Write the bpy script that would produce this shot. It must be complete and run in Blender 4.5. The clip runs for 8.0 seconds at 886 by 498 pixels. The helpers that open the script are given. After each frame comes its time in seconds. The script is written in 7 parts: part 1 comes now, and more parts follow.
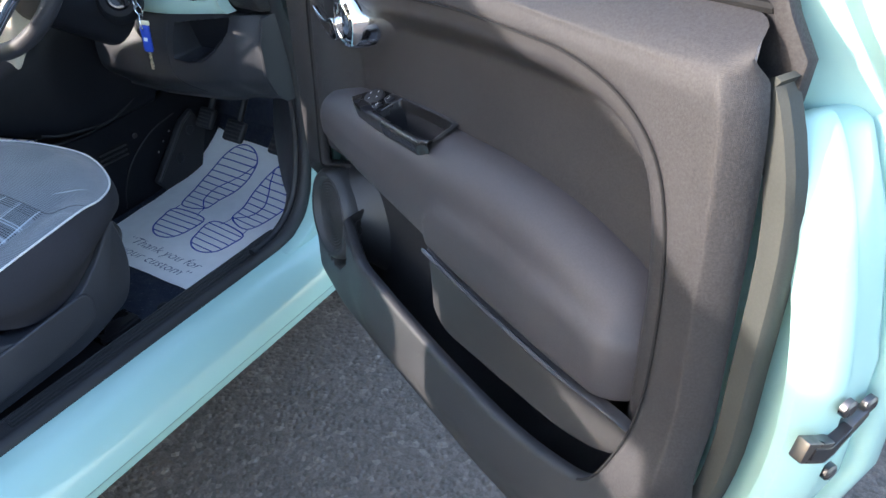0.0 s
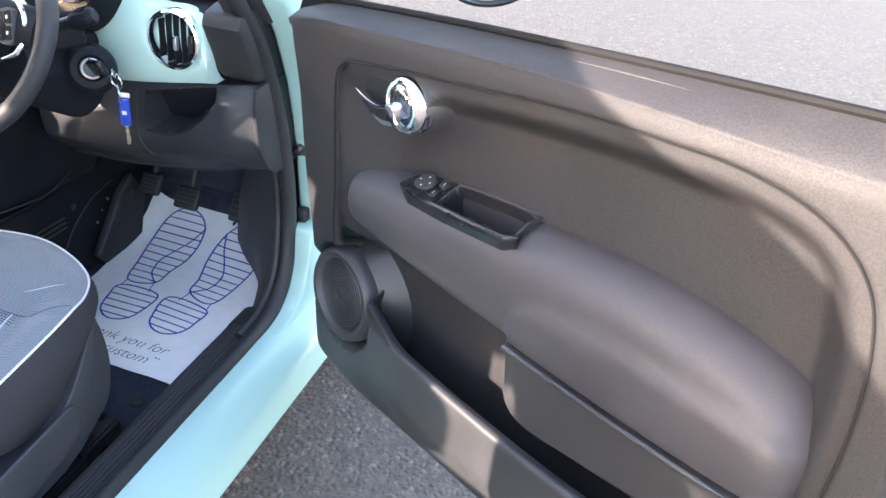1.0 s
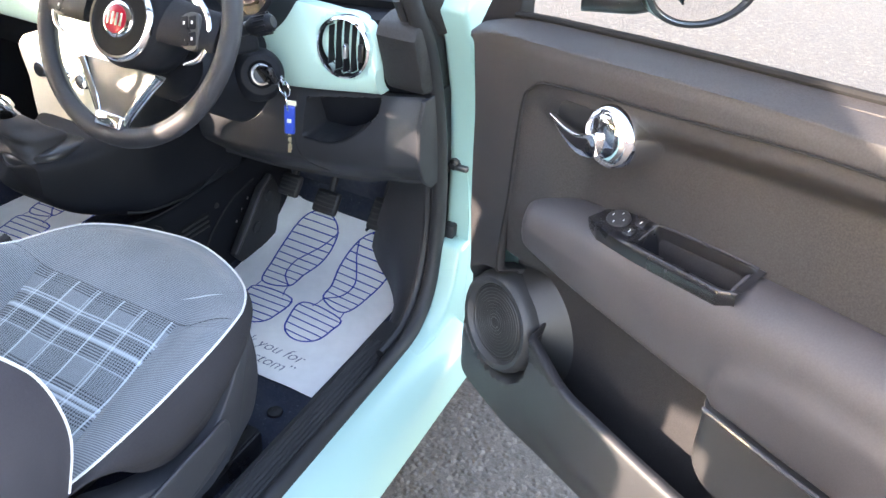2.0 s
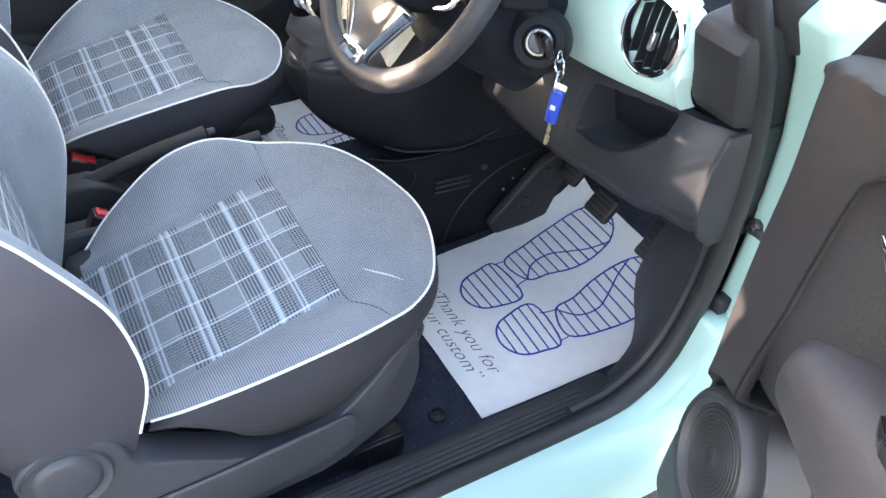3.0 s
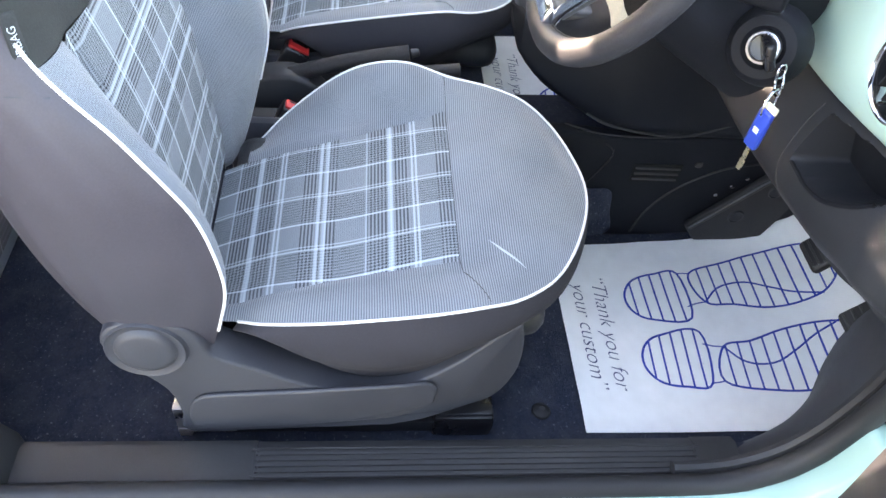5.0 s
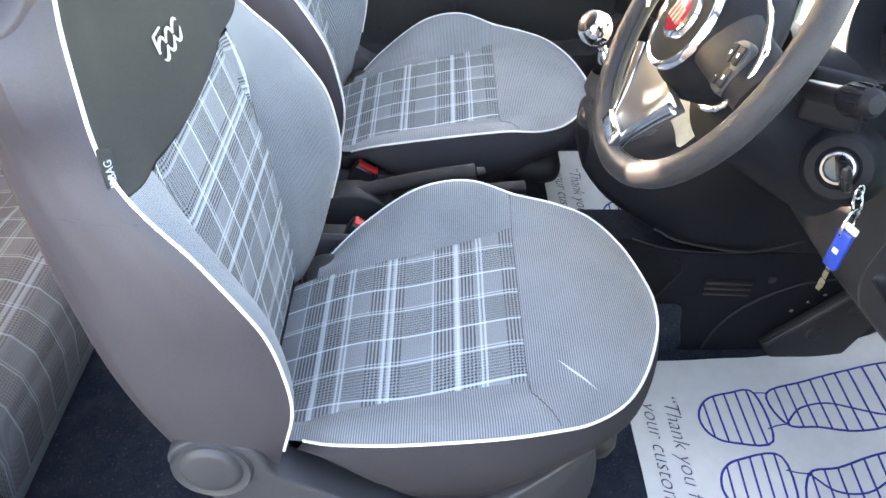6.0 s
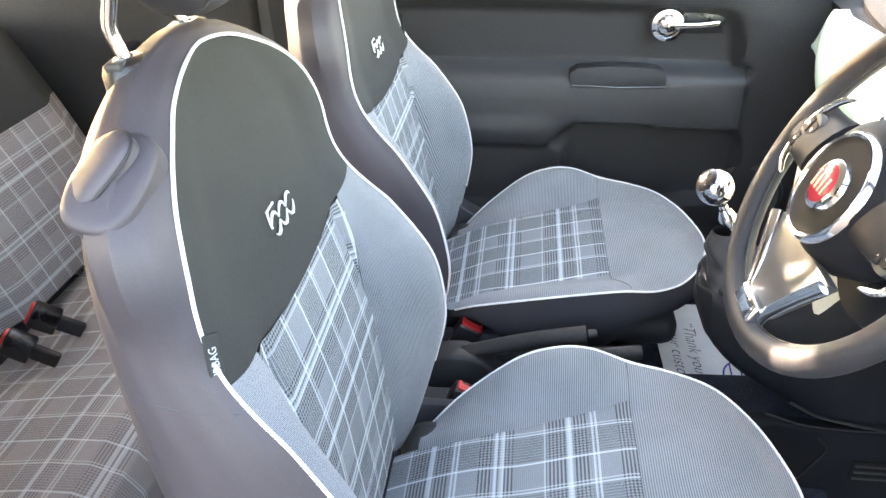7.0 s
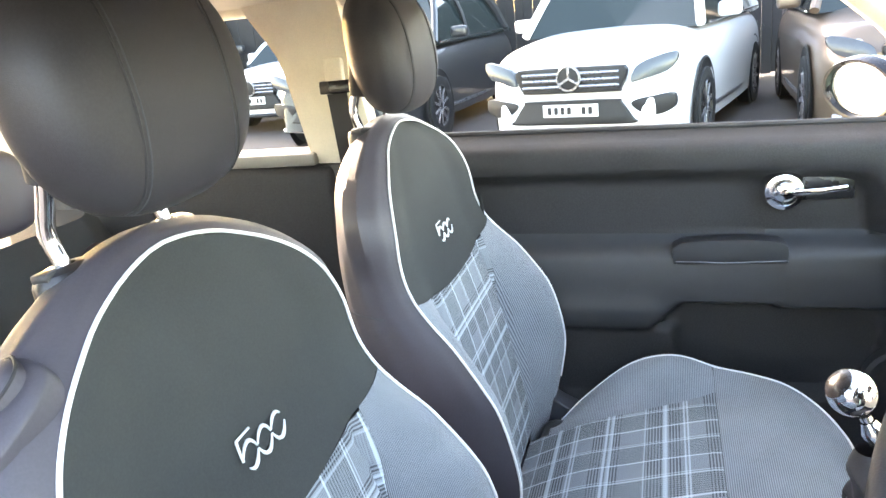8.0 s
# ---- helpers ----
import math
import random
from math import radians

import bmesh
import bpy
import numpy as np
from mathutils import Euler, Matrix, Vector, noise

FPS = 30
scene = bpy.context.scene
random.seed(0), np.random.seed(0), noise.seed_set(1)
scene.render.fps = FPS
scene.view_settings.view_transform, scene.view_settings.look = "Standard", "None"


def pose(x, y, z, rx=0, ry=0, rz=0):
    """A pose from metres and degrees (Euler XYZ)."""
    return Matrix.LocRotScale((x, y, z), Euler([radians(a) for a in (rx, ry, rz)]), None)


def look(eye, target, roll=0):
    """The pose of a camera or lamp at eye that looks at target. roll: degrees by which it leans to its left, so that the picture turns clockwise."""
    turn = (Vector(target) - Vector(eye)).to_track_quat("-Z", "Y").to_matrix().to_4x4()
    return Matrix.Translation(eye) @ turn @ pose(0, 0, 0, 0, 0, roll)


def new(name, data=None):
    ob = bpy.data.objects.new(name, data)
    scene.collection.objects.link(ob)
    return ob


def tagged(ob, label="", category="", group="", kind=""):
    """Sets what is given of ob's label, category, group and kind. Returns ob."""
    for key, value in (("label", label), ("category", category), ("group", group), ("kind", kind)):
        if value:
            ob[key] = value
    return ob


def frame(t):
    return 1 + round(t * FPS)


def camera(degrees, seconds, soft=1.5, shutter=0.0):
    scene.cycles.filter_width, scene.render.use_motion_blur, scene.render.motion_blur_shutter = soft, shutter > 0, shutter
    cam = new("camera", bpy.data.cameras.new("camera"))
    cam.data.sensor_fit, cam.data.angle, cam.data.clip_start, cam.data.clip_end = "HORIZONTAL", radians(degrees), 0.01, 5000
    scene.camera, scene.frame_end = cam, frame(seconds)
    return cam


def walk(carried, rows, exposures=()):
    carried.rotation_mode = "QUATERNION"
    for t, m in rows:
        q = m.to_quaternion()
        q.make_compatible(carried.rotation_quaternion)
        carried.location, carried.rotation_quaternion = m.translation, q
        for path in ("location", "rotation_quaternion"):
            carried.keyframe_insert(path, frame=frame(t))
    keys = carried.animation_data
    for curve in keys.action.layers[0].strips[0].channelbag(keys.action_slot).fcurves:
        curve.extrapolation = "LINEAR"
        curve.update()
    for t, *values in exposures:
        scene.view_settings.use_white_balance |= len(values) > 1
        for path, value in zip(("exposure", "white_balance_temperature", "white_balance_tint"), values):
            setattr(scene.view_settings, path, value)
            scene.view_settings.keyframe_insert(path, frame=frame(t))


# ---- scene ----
import functools
cam = camera(61.1, 8.0)
PATH = [
    (0, (1.85, 0.018, 1.453), (1.021, 1.437, 0.313), 0.2),
    (0.5, (1.668, -0.051, 1.48), (1.124, 1.506, 0.349), 4.0),
    (1, (1.512, -0.027, 1.503), (1.009, 1.581, 0.425), 4.5),
    (1.2, (1.464, -0.016, 1.505), (0.952, 1.597, 0.439), 4.6),
    (2.3, (1.295, 0.036, 1.494), (0.469, 1.455, 0.352), 5.0),
    (2.5, (1.28, 0.09, 1.481), (0.339, 1.409, 0.31), 5.8),
    (3, (1.261, 0.371, 1.447), (0.003, 1.242, 0.158), 7.7),
    (3.5, (1.222, 0.517, 1.438), (-0.081, 1.02, 0.007), 9.9),
    (4, (1.208, 0.565, 1.438), (-0.015, 0.951, -0.097), 12.6),
    (4.2, (1.205, 0.569, 1.441), (-0.005, 0.925, -0.111), 12.6),
    (5.3, (1.197, 0.572, 1.451), (-0.177, 0.734, 0.006), 6.2),
    (5.5, (1.194, 0.569, 1.453), (-0.219, 0.703, 0.044), 5.4),
    (6, (1.184, 0.561, 1.459), (-0.334, 0.62, 0.158), 3.4),
    (6.5, (1.166, 0.552, 1.461), (-0.454, 0.504, 0.289), 1.4),
    (7, (1.102, 0.533, 1.463), (-0.608, 0.332, 0.446), -1.1),
    (7.5, (0.979, 0.606, 1.434), (-0.799, 0.207, 0.61), -3.9),
    (8, (0.901, 0.631, 1.424), (-0.921, 0.053, 0.834), -6.1),
]
walk(cam, [(t, look(eye, target, roll)) for t, eye, target, roll in PATH], [(0.0, 2.95, 6450, 16), (0.5, 3.45, 6800, 23), (1.0, 3.8, 7200, 22), (2.5, 4.05, 7800, 21), (4.0, 4.32, 8250, 23), (5.5, 4.38, 8400, 23), (6.5, 4.36, 8650, 22), (7.0, 4.36, 8750, 22), (8.0, 4.12, 8000, 20)])

# ---- world, sun, exposure ----
TO_SUN = Vector((-1.0, -1.09, 0.42)).normalized()
world = bpy.data.worlds.new("sky")
scene.world = world
world.use_nodes = True
_wn = world.node_tree.nodes
_sky = _wn.new("ShaderNodeTexSky")
_sky.sky_type, _sky.sun_disc = "NISHITA", False
_sky.sun_elevation = math.asin(TO_SUN.z)
_sky.sun_rotation = math.atan2(TO_SUN.x, TO_SUN.y)
_sky.air_density, _sky.dust_density = 1.0, 1.2
world.node_tree.links.new(_sky.outputs[0], _wn["Background"].inputs[0])
_wn["Background"].inputs[1].default_value = 0.15
sun_data = bpy.data.lights.new("sun", "SUN")
sun_data.energy, sun_data.angle, sun_data.color = 2.0, radians(0.6), (1.0, 0.92, 0.81)
sun_ob = new("sun", sun_data)
sun_ob.matrix_world = look((0, 0, 8), Vector((0, 0, 8)) - TO_SUN)


# ---- materials ----
def nodes_of(name):
    m = bpy.data.materials.new(name)
    m.use_nodes = True
    nt = m.node_tree
    return m, nt, nt.nodes["Principled BSDF"]


def link(nt, a, b):
    nt.links.new(a, b)


def coords(nt, kind="Object", scale=1.0):
    tc = nt.nodes.new("ShaderNodeTexCoord")
    mp = nt.nodes.new("ShaderNodeMapping")
    mp.inputs["Scale"].default_value = (scale, scale, scale) if not isinstance(scale, tuple) else scale
    link(nt, tc.outputs[kind], mp.inputs[0])
    return mp.outputs[0]


def noise_tex(nt, vec, scale, detail=4.0, rough=0.55):
    n = nt.nodes.new("ShaderNodeTexNoise")
    n.inputs["Scale"].default_value, n.inputs["Detail"].default_value, n.inputs["Roughness"].default_value = scale, detail, rough
    link(nt, vec, n.inputs["Vector"])
    return n.outputs["Fac"]


def ramp(nt, fac, stops, interp="LINEAR"):
    r = nt.nodes.new("ShaderNodeValToRGB")
    r.color_ramp.interpolation = interp
    el = r.color_ramp.elements
    while len(el) < len(stops):
        el.new(0.5)
    for e, (p, c) in zip(el, stops):
        e.position = p
        e.color = (c, c, c, 1) if not isinstance(c, tuple) else (*c, 1)
    link(nt, fac, r.inputs[0])
    return r.outputs[0]


def mixc(nt, fac, a, b, mode="MIX"):
    m = nt.nodes.new("ShaderNodeMix")
    m.data_type, m.blend_type = "RGBA", mode
    for sock, val in ((m.inputs[0], fac), (m.inputs[6], a), (m.inputs[7], b)):
        if isinstance(val, (int, float)):
            sock.default_value = val
        elif isinstance(val, tuple):
            sock.default_value = (*val, 1)
        else:
            link(nt, val, sock)
    return m.outputs[2]


def math_node(nt, op, a, b=0.0, c=0.0):
    m = nt.nodes.new("ShaderNodeMath")
    m.operation = op
    for sock, val in zip(m.inputs, (a, b, c)):
        if isinstance(val, (int, float)):
            sock.default_value = val
        else:
            link(nt, val, sock)
    return m.outputs[0]


def bump(nt, bsdf, height, strength=0.3, dist=0.001, after=None):
    b = nt.nodes.new("ShaderNodeBump")
    b.inputs["Strength"].default_value, b.inputs["Distance"].default_value = strength, dist
    link(nt, height, b.inputs["Height"])
    if after is not None:
        link(nt, after, b.inputs["Normal"])
    link(nt, b.outputs[0], bsdf.inputs["Normal"])
    return b.outputs[0]


def plastic(name, col, rough=0.5, grain=900.0, depth=0.25, spec=0.5, mottle=0.12, speck=0.25):
    """Moulded plastic with a fine leather grain, faint dust and uneven gloss."""
    m, nt, b = nodes_of(name)
    v = coords(nt)
    big = noise_tex(nt, v, 7.0, 5.0)
    fine = ramp(nt, noise_tex(nt, v, 420.0, 2.0), [(0.35, 0.0), (0.70, 1.0)])
    lo = tuple(c * (1 - mottle) for c in col)
    hi = tuple(min(1, c * (1 + mottle) + 0.004) for c in col)
    c1 = mixc(nt, ramp(nt, big, [(0.3, 0.0), (0.7, 1.0)]), lo, hi)
    c2 = mixc(nt, math_node(nt, "MULTIPLY", fine, speck), c1, tuple(min(1, c * 1.5 + 0.01) for c in col))
    link(nt, c2, b.inputs["Base Color"])
    link(nt, ramp(nt, big, [(0.25, max(0.02, rough - 0.06)), (0.75, min(1, rough + 0.08))]), b.inputs["Roughness"])
    b.inputs["Specular IOR Level"].default_value = spec
    if depth:
        vo = nt.nodes.new("ShaderNodeTexVoronoi")
        vo.inputs["Scale"].default_value = grain
        link(nt, v, vo.inputs["Vector"])
        bump(nt, b, vo.outputs["Distance"], depth, 0.0006)
    return m


def paint(name, col, flake=0.0):
    m, nt, b = nodes_of(name)
    v = coords(nt)
    n = noise_tex(nt, v, 2.5, 3.0)
    dust = noise_tex(nt, v, 130.0, 4.0)
    c = mixc(nt, ramp(nt, n, [(0.3, 0.0), (0.7, 1.0)]), tuple(x * 0.96 for x in col), col)
    c = mixc(nt, math_node(nt, "MULTIPLY", ramp(nt, dust, [(0.62, 0.0), (0.8, 1.0)]), 0.25), c, (0.45, 0.43, 0.4))
    link(nt, c, b.inputs["Base Color"])
    b.inputs["Metallic"].default_value = flake
    b.inputs["Roughness"].default_value = 0.38
    b.inputs["Coat Weight"].default_value, b.inputs["Coat Roughness"].default_value = 0.7, 0.06
    bump(nt, b, noise_tex(nt, v, 900.0, 1.0), 0.03, 0.0004)
    return m


def metal(name, col=(0.82, 0.83, 0.85), rough=0.09):
    m, nt, b = nodes_of(name)
    v = coords(nt)
    link(nt, ramp(nt, noise_tex(nt, v, 60.0, 4.0), [(0.3, rough * 0.6), (0.75, rough * 1.9)]), b.inputs["Roughness"])
    b.inputs["Base Color"].default_value = (*col, 1)
    b.inputs["Metallic"].default_value = 1.0
    return m


def glass(name, tint=(0.93, 0.97, 0.95)):
    m, nt, b = nodes_of(name)
    b.inputs["Base Color"].default_value = (*tint, 1)
    b.inputs["Transmission Weight"].default_value = 1.0
    b.inputs["IOR"].default_value = 1.02
    v = coords(nt)
    link(nt, ramp(nt, noise_tex(nt, v, 6.0, 5.0), [(0.4, 0.0), (0.9, 0.05)]), b.inputs["Roughness"])
    return m


def ribbed_cloth(name, col, light, pitch=0.0026, axis="U"):
    """Fine corded upholstery: narrow pale and dark ribs along the cloth's own measure."""
    m, nt, b = nodes_of(name)
    tc = nt.nodes.new("ShaderNodeTexCoord")
    sep = nt.nodes.new("ShaderNodeSeparateXYZ")
    link(nt, tc.outputs["UV"], sep.inputs[0])
    u = math_node(nt, "FRACT", math_node(nt, "DIVIDE", sep.outputs[0 if axis == "U" else 1], pitch))
    rib = ramp(nt, u, [(0.0, 0.0), (0.2, 1.0), (0.58, 1.0), (0.78, 0.0)])
    w = math_node(nt, "FRACT", math_node(nt, "DIVIDE", sep.outputs[1 if axis == "U" else 0], pitch * 0.8))
    weft = ramp(nt, w, [(0.0, 0.75), (0.5, 1.0), (1.0, 0.75)])
    h = math_node(nt, "MULTIPLY", rib, weft)
    wear = noise_tex(nt, coords(nt), 9.0, 5.0)
    c = mixc(nt, h, col, light)
    c = mixc(nt, ramp(nt, wear, [(0.35, 0.0), (0.75, 0.16)]), c, (0.42, 0.45, 0.5))
    link(nt, c, b.inputs["Base Color"])
    b.inputs["Roughness"].default_value = 0.92
    b.inputs["Specular IOR Level"].default_value = 0.2
    b.inputs["Sheen Weight"].default_value = 0.25
    bump(nt, b, h, 0.4, 0.0006)
    return m


def plaid_cloth(name, ground=(0.215, 0.242, 0.265), deep=(0.014, 0.017, 0.023), hatch=0.0054):
    """Grey glen check: striped bands along V, houndstooth bands along U, pale single and double lines."""
    m, nt, b = nodes_of(name)
    tc = nt.nodes.new("ShaderNodeTexCoord")
    sep = nt.nodes.new("ShaderNodeSeparateXYZ")
    link(nt, tc.outputs["UV"], sep.inputs[0])
    U, V = sep.outputs[0], sep.outputs[1]
    fu = math_node(nt, "FRACT", math_node(nt, "ADD", math_node(nt, "DIVIDE", math_node(nt, "ADD", U, 0.498), 0.109), 0.05))
    fv = math_node(nt, "FRACT", math_node(nt, "ADD", math_node(nt, "DIVIDE", math_node(nt, "ADD", V, 0.447), 0.206), 0.03))

    def bars(fac, marks):
        stops = [(0.0, 0.0)]
        for at, half, level in marks:
            stops += [(at - half - 0.005, 0.0), (at - half, level), (at + half, level), (at + half + 0.005, 0.0)]
        return ramp(nt, fac, stops + [(1.0, 0.0)])

    def cells(x, pitch):
        return math_node(nt, "LESS_THAN", math_node(nt, "FRACT", math_node(nt, "DIVIDE", x, pitch)), 0.5)

    def times(*xs):
        return functools.reduce(lambda p, q: math_node(nt, "MULTIPLY", p, q), xs)
    # pale lines along the seat, then across it
    wl_u = bars(fu, [(0.050, 0.013, 0.95), (0.470, 0.007, 0.60), (0.525, 0.011, 0.80)])
    wl_v = bars(fv, [(0.030, 0.005, 0.55), (0.206, 0.017, 0.90), (0.372, 0.005, 0.80), (0.402, 0.005, 0.80), (0.682, 0.012, 0.85), (0.730, 0.012, 0.85)])
    # bands that carry dark threads
    zu = ramp(nt, fu, [(0, 1), (0.030, 1), (0.040, 0.0), (0.52, 0.0), (0.53, 1)])
    zv = ramp(nt, fv, [(0, 0), (0.03, 0), (0.035, 1), (0.335, 1), (0.34, 0), (0.55, 0), (0.555, 1), (0.805, 1), (0.81, 0)])
    du, dv = cells(U, hatch), cells(V, hatch)
    twill = cells(math_node(nt, "ADD", U, V), hatch * 0.5)
    fine = times(cells(U, hatch * 0.5), cells(V, hatch * 0.5))
    plain_v = math_node(nt, "SUBTRACT", 1.0, zv)
    plain_u = math_node(nt, "SUBTRACT", 1.0, zu)
    # stripes, full houndstooth, small teeth, and the quiet ground weave
    stripes = math_node(nt, "MULTIPLY", times(zv, plain_u, dv), 0.74)
    one = math_node(nt, "SUBTRACT", math_node(nt, "MAXIMUM", du, dv), times(du, dv))
    tooth = math_node(nt, "MAXIMUM", times(du, dv), math_node(nt, "MULTIPLY", times(one, twill), 0.75))
    big = math_node(nt, "MULTIPLY", times(zv, zu, tooth), 0.88)
    small = math_node(nt, "MULTIPLY", times(plain_v, zu, math_node(nt, "MAXIMUM", times(du, twill), fine)), 0.72)
    quiet = math_node(nt, "MULTIPLY", times(plain_v, plain_u, fine), 0.45)
    dark = functools.reduce(lambda p, q: math_node(nt, "MAXIMUM", p, q), (stripes, big, small, quiet))
    c = mixc(nt, dark, ground, deep)
    c = mixc(nt, math_node(nt, "MULTIPLY", wl_u, 0.52), c, (0.70, 0.78, 0.85))
    c = mixc(nt, math_node(nt, "MULTIPLY", wl_v, 0.47), c, (0.70, 0.79, 0.88))
    wear = noise_tex(nt, coords(nt), 11.0, 5.0)
    c = mixc(nt, ramp(nt, wear, [(0.4, 0.0), (0.8, 0.14)]), c, (0.4, 0.42, 0.45))
    link(nt, c, b.inputs["Base Color"])
    b.inputs["Roughness"].default_value = 0.93
    b.inputs["Specular IOR Level"].default_value = 0.2
    tw = math_node(nt, "FRACT", math_node(nt, "DIVIDE", math_node(nt, "ADD", U, V), 0.0023))
    bump(nt, b, ramp(nt, tw, [(0, 0), (0.5, 1), (1, 0)]), 0.3, 0.0005)
    return m


def carpet(name, col):
    m, nt, b = nodes_of(name)
    v = coords(nt)
    n = noise_tex(nt, v, 190.0, 5.0, 0.8)
    big = noise_tex(nt, v, 24.0, 8.0, 0.7)
    spk = noise_tex(nt, v, 170.0, 3.0, 0.7)
    c = mixc(nt, n, tuple(x * 0.15 for x in col), tuple(x * 2.0 for x in col))
    c = mixc(nt, ramp(nt, big, [(0.42, 0.0), (0.70, 0.55)]), c, (0.075, 0.080, 0.095))
    c = mixc(nt, ramp(nt, spk, [(0.62, 0.0), (0.70, 0.5)]), c, (0.24, 0.25, 0.28))
    link(nt, c, b.inputs["Base Color"])
    b.inputs["Roughness"].default_value = 1.0
    b.inputs["Specular IOR Level"].default_value = 0.1
    bump(nt, b, n, 0.9, 0.004)
    return m


def asphalt(name):
    m, nt, b = nodes_of(name)
    v = coords(nt)
    vo = nt.nodes.new("ShaderNodeTexVoronoi")
    vo.inputs["Scale"].default_value = 62.0
    link(nt, v, vo.inputs["Vector"])
    fine = noise_tex(nt, v, 150.0, 5.0, 0.75)
    big = noise_tex(nt, v, 0.8, 6.0)
    stone = ramp(nt, vo.outputs["Color"], [(0.15, (0.016, 0.012, 0.010)), (0.55, (0.070, 0.052, 0.044)), (0.82, (0.15, 0.117, 0.100)), (1.0, (0.36, 0.30, 0.27))])
    c = mixc(nt, 0.5, stone, ramp(nt, fine, [(0.38, (0.012, 0.009, 0.008)), (0.66, (0.19, 0.16, 0.145))]))
    c = mixc(nt, ramp(nt, big, [(0.35, 0.1), (0.7, 0.5)]), c, (0.088, 0.070, 0.060))
    link(nt, c, b.inputs["Base Color"])
    link(nt, ramp(nt, fine, [(0.2, 0.55), (0.8, 0.9)]), b.inputs["Roughness"])
    d = ramp(nt, vo.outputs["Distance"], [(0.0, 1.0), (0.6, 0.0)])
    h = math_node(nt, "ADD", d, math_node(nt, "MULTIPLY", fine, 0.6))
    bump(nt, b, h, 0.9, 0.006)
    return m


def plain(name, col, rough=0.5, metallic=0.0, bumpy=0.0):
    m, nt, b = nodes_of(name)
    v = coords(nt)
    n = noise_tex(nt, v, 30.0, 5.0)
    link(nt, mixc(nt, n, tuple(x * 0.9 for x in col), tuple(min(1, x * 1.08) for x in col)), b.inputs["Base Color"])
    b.inputs["Roughness"].default_value, b.inputs["Metallic"].default_value = rough, metallic
    if bumpy:
        bump(nt, b, noise_tex(nt, v, 500.0, 2.0), bumpy, 0.0006)
    return m


M_TRIM = plastic("charcoal_trim", (0.0136, 0.0131, 0.0146), 0.56, 1150.0, 0.42, 0.36, 0.16, 1.0)
M_SEAL = plastic("dull_seal_rubber", (0.0075, 0.0078, 0.0085), 0.7, 500.0, 0.10, 0.10)
M_TRIM_EDGE = plastic("grey_trim_edge", (0.029, 0.032, 0.029), 0.6, 900.0, 0.15, 0.3)
M_TRIM_LOW = plastic("charcoal_lower_trim", (0.0262, 0.0272, 0.0295), 0.5, 800.0, 0.25)
M_TRIM_SM = plastic("smooth_door_plastic", (0.0225, 0.0222, 0.0230), 0.45, 900.0, 0.12)
M_EDGE = plastic("polished_black_edge", (0.05, 0.05, 0.055), 0.12, 900.0, 0.0, 0.8)
M_DASHBLK = plastic("dash_plastic", (0.0056, 0.0066, 0.0098), 0.55, 800.0, 0.25, 0.17)
# near-black standing in for shade in the door groove, lever recess and grille slots
M_SHADE = plain("painted_shade_black", (0.003, 0.003, 0.0035), 0.95)
M_KNEE = plastic("knee_panel_plastic", (0.0170, 0.0186, 0.0228), 0.52, 800.0, 0.25, 0.34)
M_GLOSSBLK = plastic("smooth_black_plastic", (0.010, 0.010, 0.012), 0.28, 900.0, 0.0)
M_ARM = plastic("padded_vinyl", (0.0355, 0.0328, 0.0362), 0.55, 1100.0, 0.18)
M_SEATPL = plastic("seat_base_plastic", (0.036, 0.038, 0.046), 0.47, 800.0, 0.22)
M_LEATHERETTE = plastic("headrest_leatherette", (0.0235, 0.0222, 0.0270), 0.5, 1000.0, 0.2, 0.4)
M_VINYL = plastic("seat_side_vinyl", (0.043, 0.0395, 0.0500), 0.5, 1200.0, 0.16)
M_BLKCLOTH = plastic("black_cloth", (0.030, 0.033, 0.033), 0.85, 1500.0, 0.2, 0.2)
M_RUBBER = plastic("seal_rubber", (0.010, 0.011, 0.014), 0.6, 500.0, 0.12)
M_MINT = paint("mint_paint", (0.312, 0.508, 0.474))
M_MINTDASH = paint("mint_dash_panel", (0.50, 0.74, 0.68))
M_CHROME = metal("chrome")
M_STEEL = metal("dull_steel", (0.5, 0.5, 0.52), 0.3)
M_BOLT = metal("dark_bolt", (0.16, 0.16, 0.17), 0.35)
M_LATCH = metal("dark_steel", (0.17, 0.165, 0.16), 0.34)
M_MARK = plain("etched_mark", (0.62, 0.64, 0.66), 0.9)
M_GLASS = glass("window_glass")
M_RIB = ribbed_cloth("corded_grey_cloth", (0.072, 0.083, 0.101), (0.238, 0.267, 0.296), 0.0034)
M_PLAID = plaid_cloth("checked_cloth")
M_PIPE = plain("white_piping", (0.70, 0.71, 0.72), 0.6, 0.0, 0.2)
M_CARPET = carpet("dark_carpet", (0.030, 0.037, 0.058))
M_ASPHALT = asphalt("asphalt")
M_PAPER = plain("paper_mat", (0.93, 0.925, 0.91), 0.8)
M_INK = plain("blue_ink", (0.020, 0.058, 0.38), 0.8)
M_GREYINK = plain("grey_ink", (0.060, 0.075, 0.16), 0.8)
M_IVORY = plastic("ivory_trim", (0.62, 0.57, 0.47), 0.6, 700.0, 0.15)
M_LEDGE = plastic("grey_ledge", (0.22, 0.21, 0.195), 0.6, 700.0, 0.15)
M_HEADLINE = plain("headlining", (0.6, 0.56, 0.48), 0.95, 0.0, 0.4)
M_SATIN2 = metal("brushed_steel_ring", (0.62, 0.60, 0.60), 0.35)
M_SATIN = metal("satin_silver", (0.24, 0.24, 0.235), 0.40)
M_SEAM = plain("seam_thread", (0.055, 0.060, 0.070), 0.9)
